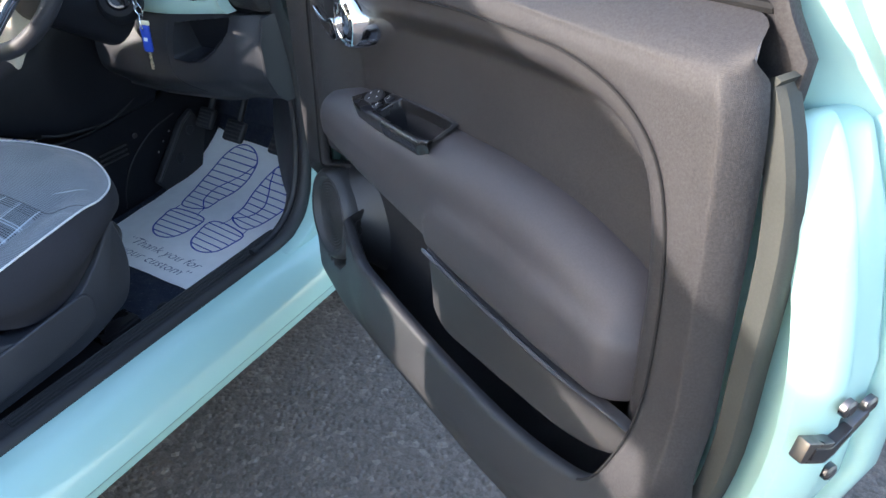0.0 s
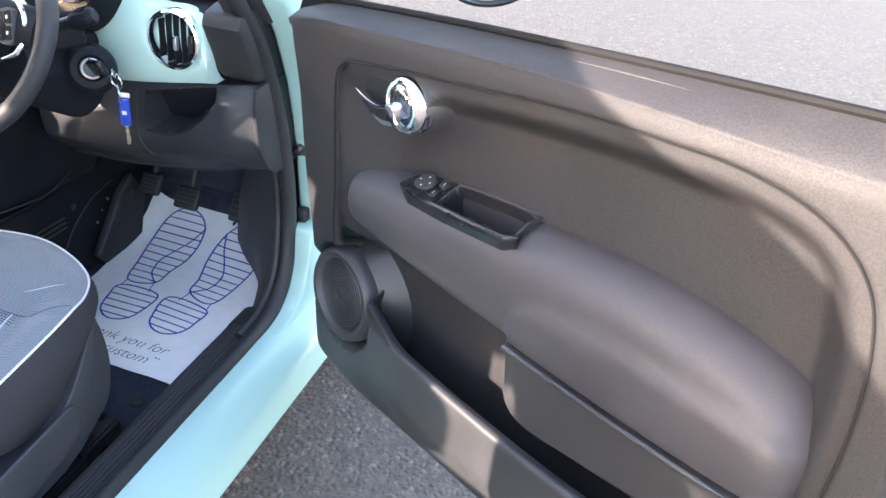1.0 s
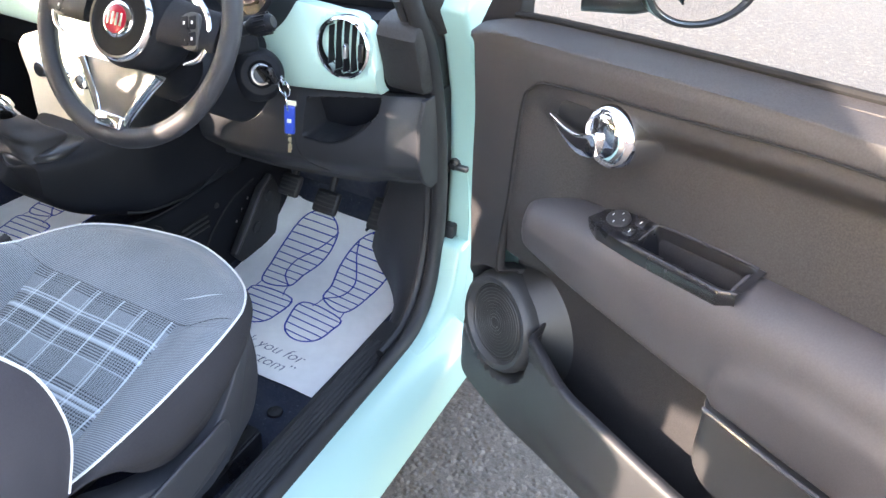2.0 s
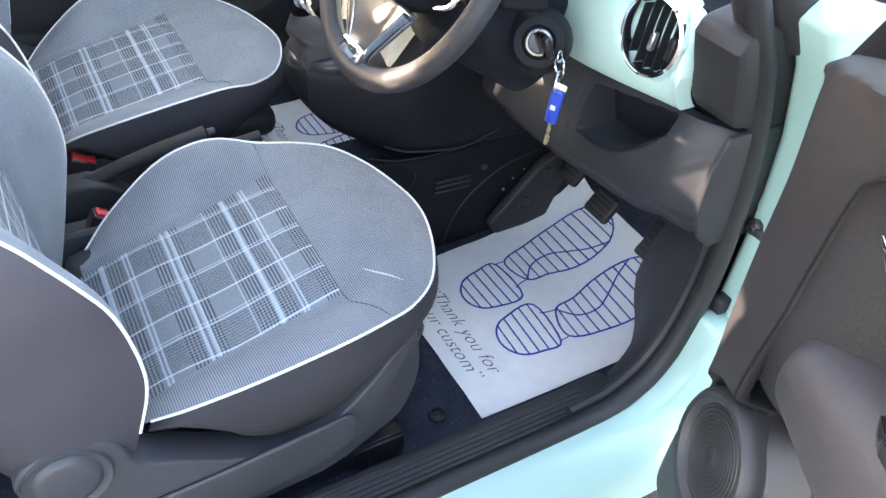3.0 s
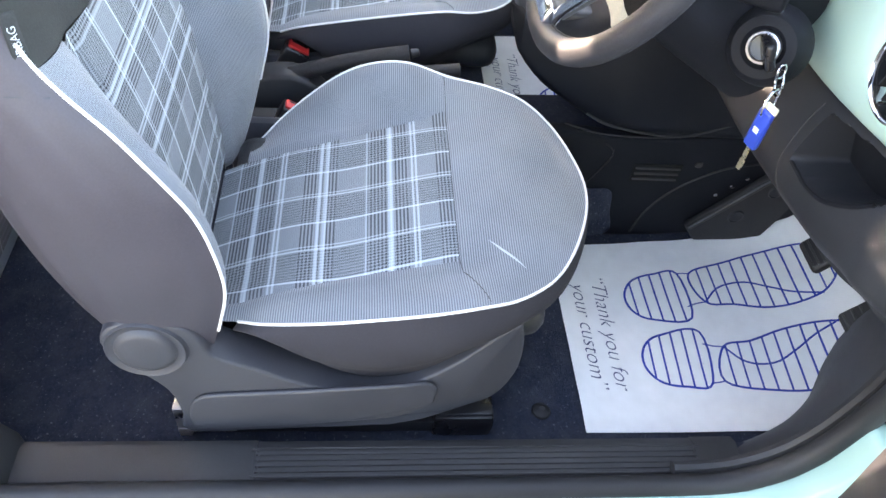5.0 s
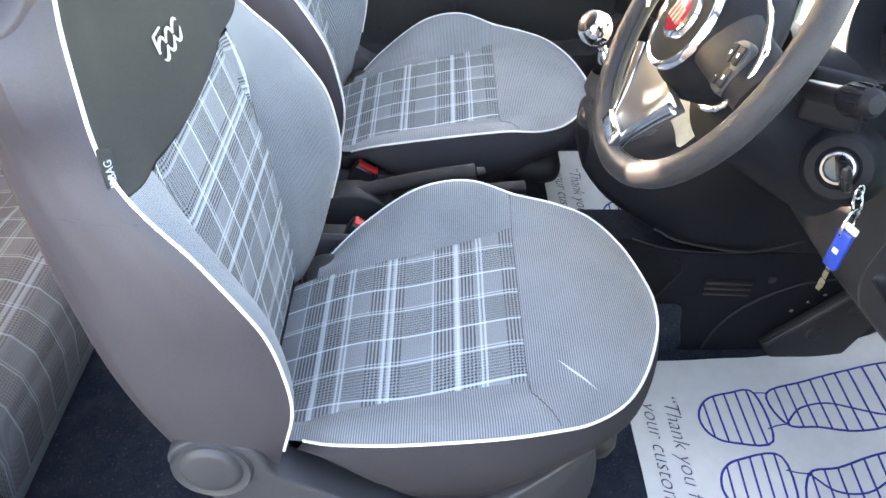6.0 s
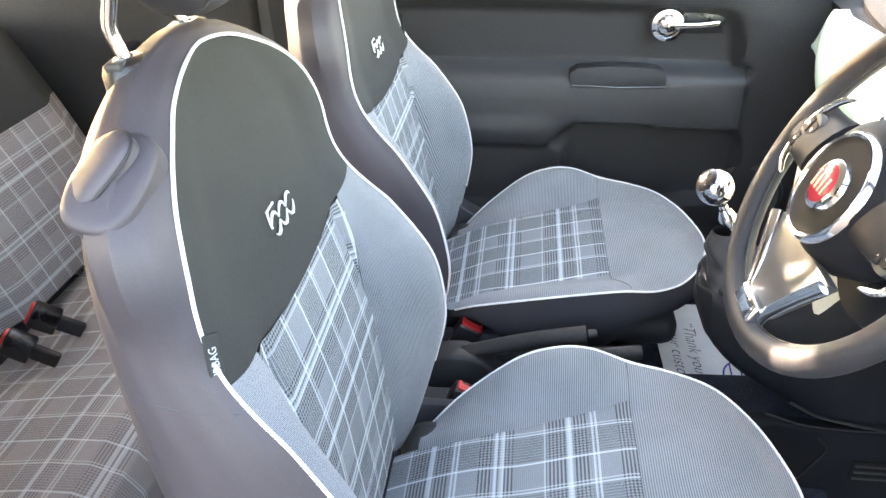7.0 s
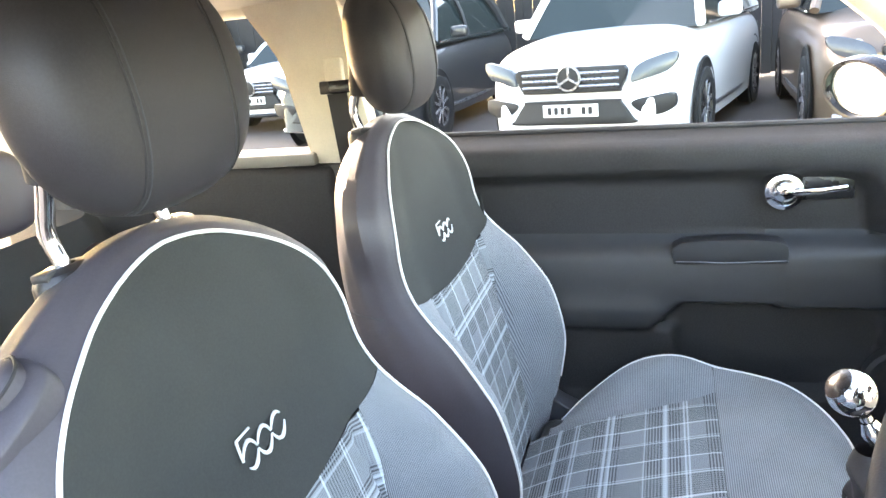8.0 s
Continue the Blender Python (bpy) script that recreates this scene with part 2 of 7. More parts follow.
M_SKIRT = plastic("dark_seat_cloth", (0.0275, 0.0268, 0.0335), 0.8, 1500.0, 0.2, 0.25)
M_SCUFF = plain("chalky_scuff", (0.42, 0.46, 0.50), 0.95)
M_RED = plain("red_buckle", (0.62, 0.03, 0.03), 0.4)
M_BLUE = plain("blue_fob", (0.018, 0.06, 0.40), 0.35)
M_EMB = plain("silver_thread", (0.62, 0.63, 0.62), 0.6)
M_LEATHER = plastic("wheel_leather", (0.022, 0.022, 0.026), 0.56, 500.0, 0.25, 0.35)
M_SPOKE = plastic("satin_grey_plastic", (0.055, 0.055, 0.056), 0.38, 900.0, 0.0, 0.5)
M_MESH = plastic("speaker_mesh", (0.010, 0.010, 0.011), 0.7, 300.0, 0.6)
M_LABELRED = plain("badge_red", (0.28, 0.012, 0.025), 0.25)


# ---- mesh helpers ----
ORIGIN = {}


def thing(name, label, category, at=(0, 0, 0), group="", kind=""):
    e = new(name)
    e.empty_display_size = 0.05
    e.location = at
    ORIGIN[e] = Vector(at)
    return tagged(e, label, category, group, kind)


def part(name, bm, material, parent, label="", smooth=True):
    """One mesh object, built in the place's own measures, under a thing or a part."""
    me = bpy.data.meshes.new(name)
    bmesh.ops.recalc_face_normals(bm, faces=bm.faces)
    bm.to_mesh(me)
    bm.free()
    me.materials.append(material)
    if smooth:
        for p in me.polygons:
            p.use_smooth = True
        me.set_sharp_from_angle(angle=radians(38))
    ob = new(name, me)
    if parent is not None:
        o = ORIGIN[parent]
        me.transform(Matrix.Translation(-o))
        ob.parent = parent
        ORIGIN[ob] = o
    else:
        ORIGIN[ob] = Vector((0, 0, 0))
    if label:
        ob["label"] = label
    return ob


def lone(name, bm, material, label, category, group="", kind="", smooth=True):
    return tagged(part(name, bm, material, None, "", smooth), label, category, group, kind)


def join(*bms):
    out = bmesh.new()
    for b in bms:
        me = bpy.data.meshes.new("tmp")
        b.to_mesh(me)
        out.from_mesh(me)
        bpy.data.meshes.remove(me)
        b.free()
    return out


def rounded(bm, r, seg=2, angle=30):
    if r > 0:
        es = [e for e in bm.edges if len(e.link_faces) == 2 and e.calc_face_angle(0) > radians(angle)]
        bmesh.ops.bevel(bm, geom=es, offset=r, segments=seg, affect="EDGES", profile=0.5, clamp_overlap=True)
    return bm


def box(x0, x1, y0, y1, z0, z1, r=0.0, seg=2, m=None):
    bm = bmesh.new()
    bmesh.ops.create_cube(bm, size=1)
    for v in bm.verts:
        v.co = Vector((x0 + (v.co.x + 0.5) * (x1 - x0), y0 + (v.co.y + 0.5) * (y1 - y0), z0 + (v.co.z + 0.5) * (z1 - z0)))
    rounded(bm, r, seg)
    if m is not None:
        bm.transform(m)
    return bm


def prism(poly, place, w0, w1, r=0.0, seg=2):
    """A flat outline of (a, b) pairs made solid from w0 to w1; place(a, b, w) gives the point."""
    bm = bmesh.new()
    lo = [bm.verts.new(place(a, b, w0)) for a, b in poly]
    hi = [bm.verts.new(place(a, b, w1)) for a, b in poly]
    bm.faces.new(lo)
    bm.faces.new(hi[::-1])
    n = len(poly)
    for i in range(n):
        bm.faces.new((lo[i], hi[i], hi[(i + 1) % n], lo[(i + 1) % n]))
    bmesh.ops.recalc_face_normals(bm, faces=bm.faces)
    if r:
        rounded(bm, r, seg, 45)
    return bm


def smooth_poly(pts, n=6, closed=True):
    """Catmull-Rom through the points, n steps a span."""
    pts = [Vector(p) for p in pts]
    m = len(pts)
    out = []
    for i in range(m if closed else m - 1):
        p0 = pts[(i - 1) % m] if closed or i > 0 else pts[0] * 2 - pts[1]
        p1, p2 = pts[i], pts[(i + 1) % m]
        p3 = pts[(i + 2) % m] if closed or i + 2 < m else pts[-1] * 2 - pts[-2]
        for k in range(n):
            t = k / n
            out.append(0.5 * ((2 * p1) + (p2 - p0) * t + (2 * p0 - 5 * p1 + 4 * p2 - p3) * t * t + (3 * p1 - p0 - 3 * p2 + p3) * t ** 3))
    if not closed:
        out.append(pts[-1])
    return out


def tube(pts, r, n=10, closed=False, flat=1.0):
    """A round bar along the points; r is a number or a function of 0..1."""
    pts = [Vector(p) for p in pts]
    bm = bmesh.new()
    m = len(pts)
    rings = []
    ref = None
    for i, p in enumerate(pts):
        a = pts[(i - 1) % m] if closed or i > 0 else p
        b = pts[(i + 1) % m] if closed or i < m - 1 else p
        d = (b - a).normalized()
        if ref is None:
            ref = d.orthogonal().normalized()
        ref = (ref - d * ref.dot(d)).normalized()
        s = d.cross(ref)
        rr = r(i / max(1, m - 1)) if callable(r) else r
        rings.append([bm.verts.new(p + (ref * math.cos(k * math.tau / n) + s * flat * math.sin(k * math.tau / n)) * rr) for k in range(n)])
    for i in range(m if closed else m - 1):
        A, B = rings[i], rings[(i + 1) % m]
        for k in range(n):
            bm.faces.new((A[k], A[(k + 1) % n], B[(k + 1) % n], B[k]))
    if not closed:
        bm.faces.new(rings[0][::-1])
        bm.faces.new(rings[-1])
    return bm


def frame_at(o, axis, up=(0, 0, 1)):
    """A matrix whose z runs along axis."""
    z = Vector(axis).normalized()
    u = Vector(up)
    if abs(z.dot(u)) > 0.98:
        u = Vector((0, 1, 0))
    x = u.cross(z).normalized()
    y = z.cross(x)
    return Matrix(((x.x, y.x, z.x, o[0]), (x.y, y.y, z.y, o[1]), (x.z, y.z, z.z, o[2]), (0, 0, 0, 1)))


def lathe(profile, m, n=32, closed=False):
    """Turns (radius, height) pairs round the z axis of m."""
    bm = bmesh.new()
    rings = []
    for r, h in profile:
        if r < 1e-6:
            rings.append([bm.verts.new((0, 0, h))])
        else:
            rings.append([bm.verts.new((r * math.cos(k * math.tau / n), r * math.sin(k * math.tau / n), h)) for k in range(n)])
    seq = list(zip(rings, rings[1:])) + ([(rings[-1], rings[0])] if closed else [])
    for A, B in seq:
        for k in range(n):
            a, b = (A[k % len(A)], A[(k + 1) % len(A)]), (B[k % len(B)], B[(k + 1) % len(B)])
            f = [a[0], a[1], b[1], b[0]]
            f = [v for i, v in enumerate(f) if v not in f[:i]]
            if len(f) > 2:
                bm.faces.new(f)
    bm.transform(m)
    return bm


def sheet(f, nu, nv, uv=None, closed_u=False):
    """A grid f(u, v) with u, v in 0..1; uv(u, v, point) gives the cloth's own measure."""
    bm = bmesh.new()
    lay = bm.loops.layers.uv.new("UVMap") if uv else None
    cu = nu if closed_u else nu + 1
    g = [[bm.verts.new(f(i / nu, j / nv)) for i in range(cu)] for j in range(nv + 1)]
    for j in range(nv):
        for i in range(nu):
            q = ((i, j), (i + 1, j), (i + 1, j + 1), (i, j + 1))
            fc = bm.faces.new([g[b][a % cu] for a, b in q])
            if uv:
                for lp, (a, b) in zip(fc.loops, q):
                    lp[lay].uv = uv(a / nu, b / nv, lp.vert.co)
    return bm


def solid_sheet(f, nu, nv, back, uv=None):
    """A sheet with a back: back(p, u, v) gives the point behind, and the rim is closed."""
    bm = bmesh.new()
    lay = bm.loops.layers.uv.new("UVMap") if uv else None
    g = [[bm.verts.new(f(i / nu, j / nv)) for i in range(nu + 1)] for j in range(nv + 1)]
    h = [[bm.verts.new(back(g[j][i].co.copy(), i / nu, j / nv)) for i in range(nu + 1)] for j in range(nv + 1)]
    for j in range(nv):
        for i in range(nu):
            q = ((i, j), (i + 1, j), (i + 1, j + 1), (i, j + 1))
            fc = bm.faces.new([g[b][a] for a, b in q])
            if uv:
                for lp, (a, b) in zip(fc.loops, q):
                    lp[lay].uv = uv(a / nu, b / nv, lp.vert.co)
            bm.faces.new([h[b][a] for a, b in reversed(q)])
    rim = [(i, 0) for i in range(nu)] + [(nu, j) for j in range(nv)] + [(i, nv) for i in range(nu, 0, -1)] + [(0, j) for j in range(nv, 0, -1)]
    for k in range(len(rim)):
        (a, b), (c, d) = rim[k], rim[(k + 1) % len(rim)]
        bm.faces.new((g[b][a], h[b][a], h[d][c], g[d][c]))
    return bm


def table(pairs):
    """Smooth interpolation through (x, y) pairs."""
    xs = [p[0] for p in pairs]
    ys = [p[1] for p in pairs]
    n = len(xs)
    ms = []
    for i in range(n):
        a, b = max(0, i - 1), min(n - 1, i + 1)
        ms.append((ys[b] - ys[a]) / (xs[b] - xs[a]))

    def f(x):
        if x <= xs[0]:
            return ys[0]
        if x >= xs[-1]:
            return ys[-1]
        i = next(k for k in range(n - 1) if x <= xs[k + 1])
        h = xs[i + 1] - xs[i]
        t = (x - xs[i]) / h
        return ((2 * t ** 3 - 3 * t * t + 1) * ys[i] + (t ** 3 - 2 * t * t + t) * h * ms[i]
                + (-2 * t ** 3 + 3 * t * t) * ys[i + 1] + (t ** 3 - t * t) * h * ms[i + 1])
    return f


def sstep(a, b, x):
    t = min(1.0, max(0.0, (x - a) / (b - a)))
    return t * t * (3 - 2 * t)


def lerp(a, b, t):
    return a + (b - a) * t


def text_mesh(body, size, m, material, parent, name="lettering", shear=0.0, align="CENTER", depth=0.0003, label="", thin=0.0):
    c = bpy.data.curves.new(name, "FONT")
    c.body, c.size, c.shear, c.align_x, c.extrude = body, size, shear, align, depth
    c.align_y = "CENTER"
    c.offset = -thin
    c.resolution_u = 3
    c.materials.append(material)
    tmp = new(name, c)
    dg = bpy.context.evaluated_depsgraph_get()
    me = bpy.data.meshes.new_from_object(tmp.evaluated_get(dg))
    bpy.data.objects.remove(tmp)
    me.name = name
    ob = new(name, me)
    if parent is not None:
        ob.parent = parent
        me.transform(Matrix.Translation(-ORIGIN[parent]) @ m)
    else:
        me.transform(m)
    if label:
        ob["label"] = label
    return ob


# ---- ground ----
def build_ground():
    bm = bmesh.new()
    bmesh.ops.create_grid(bm, x_segments=2, y_segments=2, size=400)
    lone("ground", bm, M_ASPHALT, "worn grey asphalt of a car park", "ground", kind="structure", smooth=False)


build_ground()


# ---- the car's shell ----
floor_z = table([(-1.2, 0.30), (1.30, 0.30), (1.38, 0.306), (1.45, 0.322), (1.54, 0.362), (1.62, 0.44), (1.70, 0.58), (1.76, 0.74)])
car = thing("car_body", "pale mint green small hatchback with its driver's door open", "car", (0, 0, 0), kind="structure")


def sweep(section, path_pts, close=True):
    """A closed section of (side, up) pairs carried along the car, y by y."""
    bm = bmesh.new()
    rings = []
    for (y, dx, dz) in path_pts:
        rings.append([bm.verts.new((x + dx, y, z + dz)) for x, z in section])
    n = len(section)
    for A, B in zip(rings, rings[1:]):
        for k in range(n):
            bm.faces.new((A[k], A[(k + 1) % n], B[(k + 1) % n], B[k]))
    bm.faces.new(rings[0])
    bm.faces.new(rings[-1][::-1])
    return bm


def build_floor():
    def f(u, v):
        x = lerp(-0.69, 0.69, u)
        y = lerp(-1.15, 1.75, v)
        z = floor_z(y)
        z += 0.10 * sstep(0.62, 0.675, abs(x)) * (1 - sstep(1.25, 1.4, y))
        z += 0.006 * noise.noise(Vector((x * 9, y * 9, 0)))
        return Vector((x, y, z))
    part("floor_carpet", solid_sheet(f, 60, 90, lambda p, u, v: p - Vector((0, 0, 0.05))), M_CARPET, car, "worn dark navy floor carpet")
    part("carpet_clip", lathe([(0, 0.008), (0.006, 0.008), (0.009, 0.005), (0.015, 0.004), (0.017, 0.0)], frame_at((0.559, 0.895, 0.303), (0, 0, 1)), 20), M_RUBBER, car, "round carpet clip")
    # raised tunnel under the console
    tun = smooth_poly([(-0.12, 0.28), (-0.115, 0.42), (-0.08, 0.50), (0.0, 0.515), (0.08, 0.50), (0.115, 0.42), (0.12, 0.28)], 4, False)
    part("floor_tunnel", sweep([(p.x, p.y) for p in tun], [(-1.1, 0, -0.05), (0.2, 0, -0.02), (0.9, 0, 0), (1.45, 0, 0.02)]), M_CARPET, car)


def build_sill(side):
    s = side
    sec = [(0.752, 0.405), (0.768, 0.426), (0.80, 0.424), (0.832, 0.408), (0.856, 0.375), (0.872, 0.338), (0.874, 0.324), (0.866, 0.312),
           (0.835, 0.300), (0.82, 0.24), (0.78, 0.215), (0.70, 0.215), (0.70, 0.33)]
    ys = [(-0.75 + 0.1 * i, 0, 0) for i in range(21)]
    bm = sweep([(s * x, z) for x, z in sec], ys)
    part("sill_panel", bm, M_MINT, car, "mint painted door sill")
    if s > 0:
        # ribbed black tread plate
        t = [(0.655, 0.335), (0.662, 0.40), (0.675, 0.409)]
        for k in range(4):
            x = 0.684 + 0.009 * k
            t += [(x, 0.4095), (x + 0.001, 0.4125), (x + 0.005, 0.4125), (x + 0.006, 0.4095)]
        t += [(0.724, 0.409), (0.735, 0.398), (0.735, 0.335)]
        part("tread_plate", sweep(t, [(0.43, 0, 0), (0.7, 0, 0), (1.10, 0, 0)]), M_TRIM_LOW, car, "ribbed black plastic tread plate")
        flat = [(0.652, 0.335), (0.66, 0.40), (0.674, 0.4105), (0.726, 0.4105), (0.737, 0.398), (0.737, 0.335)]
        part("tread_end", rounded(sweep(flat, [(0.10, 0, 0.002), (0.4295, 0, 0)]), 0.0), M_TRIM_LOW, car)
        part("tread_end", rounded(sweep(flat, [(1.1005, 0, 0), (1.17, 0, 0.0)]), 0.0), M_TRIM_LOW, car)
        ring = smooth_poly([(0.679, 0.45, 0.411), (0.684, 0.437, 0.411), (0.70, 0.433, 0.411), (0.718, 0.437, 0.411), (0.723, 0.45, 0.411),
                            (0.723, 0.77, 0.411), (0.723, 1.08, 0.411), (0.718, 1.094, 0.411), (0.70, 1.097, 0.411), (0.684, 1.094, 0.411), (0.679, 1.08, 0.411), (0.679, 0.77, 0.411)], 4)
        part("tread_outline", tube(ring, 0.0014, 6, True), M_TRIM_SM, car)


def build_kick_panel():
    foot = smooth_poly([(0.652, 1.06, 0.350), (0.648, 1.12, 0.345), (0.646, 1.20, 0.340), (0.618, 1.295, 0.340), (0.565, 1.365, 0.345), (0.50, 1.415, 0.36), (0.46, 1.45, 0.38)], 6, False)
    head = smooth_poly([(0.728, 1.06, 0.412), (0.728, 1.13, 0.418), (0.726, 1.195, 0.455), (0.722, 1.235, 0.54), (0.712, 1.252, 0.65), (0.698, 1.262, 0.76), (0.685, 1.275, 0.86)], 6, False)
    m = len(foot) - 1

    def f(u, v):
        k = min(int(u * m), m - 1)
        lo, hi = foot[k].lerp(foot[k + 1], u * m - k), head[k].lerp(head[k + 1], u * m - k)
        p = lo.lerp(hi, v)
        return p + Vector((-0.014, -0.012, 0.006)) * math.sin(math.pi * v) * sstep(0.05, 0.5, u)
    part("kick_panel", solid_sheet(f, 36, 18, lambda p, u, v: p + Vector((0.012, 0.012, -0.004))), M_KNEE, car, "dark plastic kick panel beside the pedals")
    part("kick_panel", prism([(1.17, 0.34), (1.62, 0.34), (1.62, 0.98), (1.24, 1.02), (1.17, 0.98)], lambda a, b, w: Vector((w - 0.03 * sstep(0.6, 0.4, b), a, b)), -0.735, -0.690, 0.006, 2), M_KNEE, car, "dark plastic kick panel in the passenger footwell")
    corner = [(1.08, 0.424), (1.15, 0.432), (1.205, 0.462), (1.238, 0.515), (1.258, 0.60), (1.31, 0.60), (1.31, 0.36), (1.08, 0.36)]
    part("jamb_corner", prism(corner, lambda a, b, w: Vector((w, a, b)), 0.742, 0.802, 0.010, 3), M_MINT, car, "mint painted corner of the door opening")


def build_seal():
    pts = smooth_poly([(0.752, -0.30, 0.425), (0.752, 0.3, 0.425), (0.752, 0.8, 0.425), (0.752, 1.05, 0.426), (0.75, 1.15, 0.44), (0.745, 1.222, 0.50),
                       (0.738, 1.262, 0.62), (0.735, 1.262, 0.76), (0.732, 1.24, 0.90), (0.728, 1.20, 1.03), (0.722, 1.15, 1.12),
                       (0.70, 1.06, 1.27), (0.66, 0.90, 1.43), (0.62, 0.70, 1.51), (0.61, 0.4, 1.515), (0.61, 0.1, 1.51), (0.64, -0.05, 1.40), (0.69, -0.10, 1.15),
                       (0.72, -0.12, 0.9), (0.745, -0.16, 0.6)], 6, False)
    part("door_seal", tube(pts, 0.017, 10), M_RUBBER, car, "black rubber door seal")
    inner = [p + Vector((-0.026, -0.004, 0.004)) for p in pts[18:62]]
    part("inner_seal_lip", tube(inner, 0.010, 8), M_RUBBER, car)


def build_front_pillars():
    # painted jamb that carries the hinges
    for s in (1, -1):
        poly = [(1.275, 0.30), (1.268, 0.38), (1.285, 0.46), (1.308, 0.60), (1.300, 0.80), (1.275, 0.94), (1.235, 1.05), (1.185, 1.13), (1.22, 1.16), (1.45, 1.10), (1.45, 0.30)]
        bm = prism(poly, lambda a, b, w: Vector((s * w, a, b)), 0.735, 0.80, 0.012, 3)
        part("front_jamb", bm, M_MINT, car, "mint painted front door jamb")
        # windscreen pillar
        p0, p1 = Vector((s * 0.735, 1.24, 1.09)), Vector((s * 0.575, 0.68 if s > 0 else 0.78, 1.515))
        part("windscreen_pillar", tube([lerp(p0, p1, t / 6) + Vector((0, 0, 0.05 * math.sin(math.pi * t / 6))) for t in range(7)], 0.036, 10, flat=0.8),
             M_TRIM if s > 0 else M_IVORY, car)
    # hinge hardware on the driver's side
    for i, (y, z) in enumerate(((1.294, 0.779), (1.304, 0.618))):
        m = frame_at((0.752, y, z), (0.05, -1, 0.0))
        part("hinge_bolt", lathe([(0, 0.012), (0.006, 0.012), (0.008, 0.006), (0.013, 0.004), (0.013, -0.012)], m, 8), M_GLOSSBLK, car, "dark hinge bolt")
    part("door_check_strap", rounded(box(0.756, 0.786, 1.284, 1.297, 0.770, 0.783), 0.004), M_BOLT, car, "steel door check strap")
    part("wiring_boot", rounded(box(0.740, 0.766, 1.285, 1.310, 0.598, 0.632), 0.006), M_RUBBER, car)


def build_wings():
    """Front end: bonnet and wings as one rounded form."""
    def f(u, v):
        y = lerp(1.30, 2.42, v)
        k = 1 - 0.55 * sstep(0.55, 1.0, v) ** 2
        a = math.pi * u
        ce, se = math.cos(a), math.sin(a)
        hw = 0.80 * (1 - 0.22 * sstep(0.5, 1, v))
        x = -hw * math.copysign(abs(ce) ** 0.5, ce)
        top = lerp(1.06, 0.80, sstep(0.0, 1.0, v))
        z = 0.30 + (top - 0.30) * (abs(se) ** 0.42) * (0.4 + 0.6 * k)
        return Vector((x, y, z))
    part("bonnet_and_wings", solid_sheet(f, 36, 20, lambda p, u, v: Vector((p.x * 0.97, p.y, p.z - 0.02))), M_MINT, car, "mint bonnet and front wings")
    part("front_panel", box(-0.62, 0.62, 2.38, 2.44, 0.25, 0.72, 0.03, 3), M_MINT, car)


def build_rear_sides():
    for s in (1, -1):
        # outer quarter panel with its wheel arch
        poly = [(-0.10, 0.30), (-0.13, 0.62), (-0.13, 1.12), (-0.55, 1.14), (-1.05, 1.10), (-1.2, 0.95), (-1.2, 0.40), (-0.92, 0.32)]
        arch = [(-0.66 + 0.31 * math.cos(a), 0.31 + 0.33 * math.sin(a)) for a in [math.pi - k * math.pi / 10 for k in range(11)]]
        bm = prism(poly + [(x, z) for x, z in arch][0:], lambda a, b, w: Vector((s * w, a, b)), 0.72, 0.79, 0.012)
        part("rear_quarter_panel", bm, M_MINT, car, "mint rear quarter panel")
        # inside trim below the rear side window
        bm = prism([(-0.10, 0.40), (-0.10, 1.125), (-0.45, 1.135), (-1.02, 1.13), (-1.02, 0.40)], lambda a, b, w: Vector((s * w, a, b)), 0.635, 0.715, 0.02, 3)
        part("rear_side_trim", bm, M_TRIM, car, "dark rear side trim with a pale ledge")
        bm = prism([(-0.14, 1.128), (-0.14, 1.158), (-1.0, 1.158), (-1.0, 1.128)], lambda a, b, w: Vector((s * w, a, b)), 0.64, 0.74, 0.008, 2)
        part("window_ledge", bm, M_LEDGE, car, "grey ledge below the rear side window")
        # centre pillar
        def pillar(u, v, s=s):
            z = lerp(1.13, 1.50, v)
            y = lerp(lerp(-0.155, -0.18, v), lerp(0.005, -0.01, v), u)
            y -= 0.05 * sstep(0.6, 1.0, v) * (1 - u)
            return Vector((s * (lerp(0.665, 0.575, v) - 0.012 * math.sin(math.pi * u)), y, z))
        part("centre_pillar", solid_sheet(pillar, 8, 12, lambda p, u, v, s=s: p + Vector((s * 0.05, 0, 0))), M_IVORY, car, "ivory plastic centre pillar trim")
        bm = prism([(-0.135, 0.32), (-0.13, 1.13), (-0.005, 1.13), (0.02, 0.9), (0.035, 0.55), (0.10, 0.42), (0.10, 0.32)], lambda a, b, w: Vector((s * w, a, b)), 0.652, 0.735, 0.012, 2)
        part("lower_centre_pillar", bm, M_TRIM_LOW, car)
        # rear pillar and window surround
        def rear_pillar(u, v, s=s):
            z = lerp(1.15, 1.49, v)
            y = lerp(-0.62 - 0.05 * sstep(0.0, 1, 1 - v) + 0.08 * v * 0, -1.12 + 0.22 * v, u)
            return Vector((s * lerp(0.67, 0.56, v), y, z))
        part("rear_pillar", solid_sheet(rear_pillar, 10, 10, lambda p, u, v, s=s: p + Vector((s * 0.06, 0, 0))), M_IVORY, car, "ivory rear pillar trim")
        pane = solid_sheet(lambda u, v, s=s: Vector((s * (lerp(0.725, 0.625, v)), lerp(-0.12, -0.68, u), lerp(1.14, 1.48, v))), 4, 4,
                           lambda p, u, v, s=s: p + Vector((s * 0.004, 0, 0)))
        g = part("quarter_window", pane, M_GLASS, car)
        g.visible_shadow = False


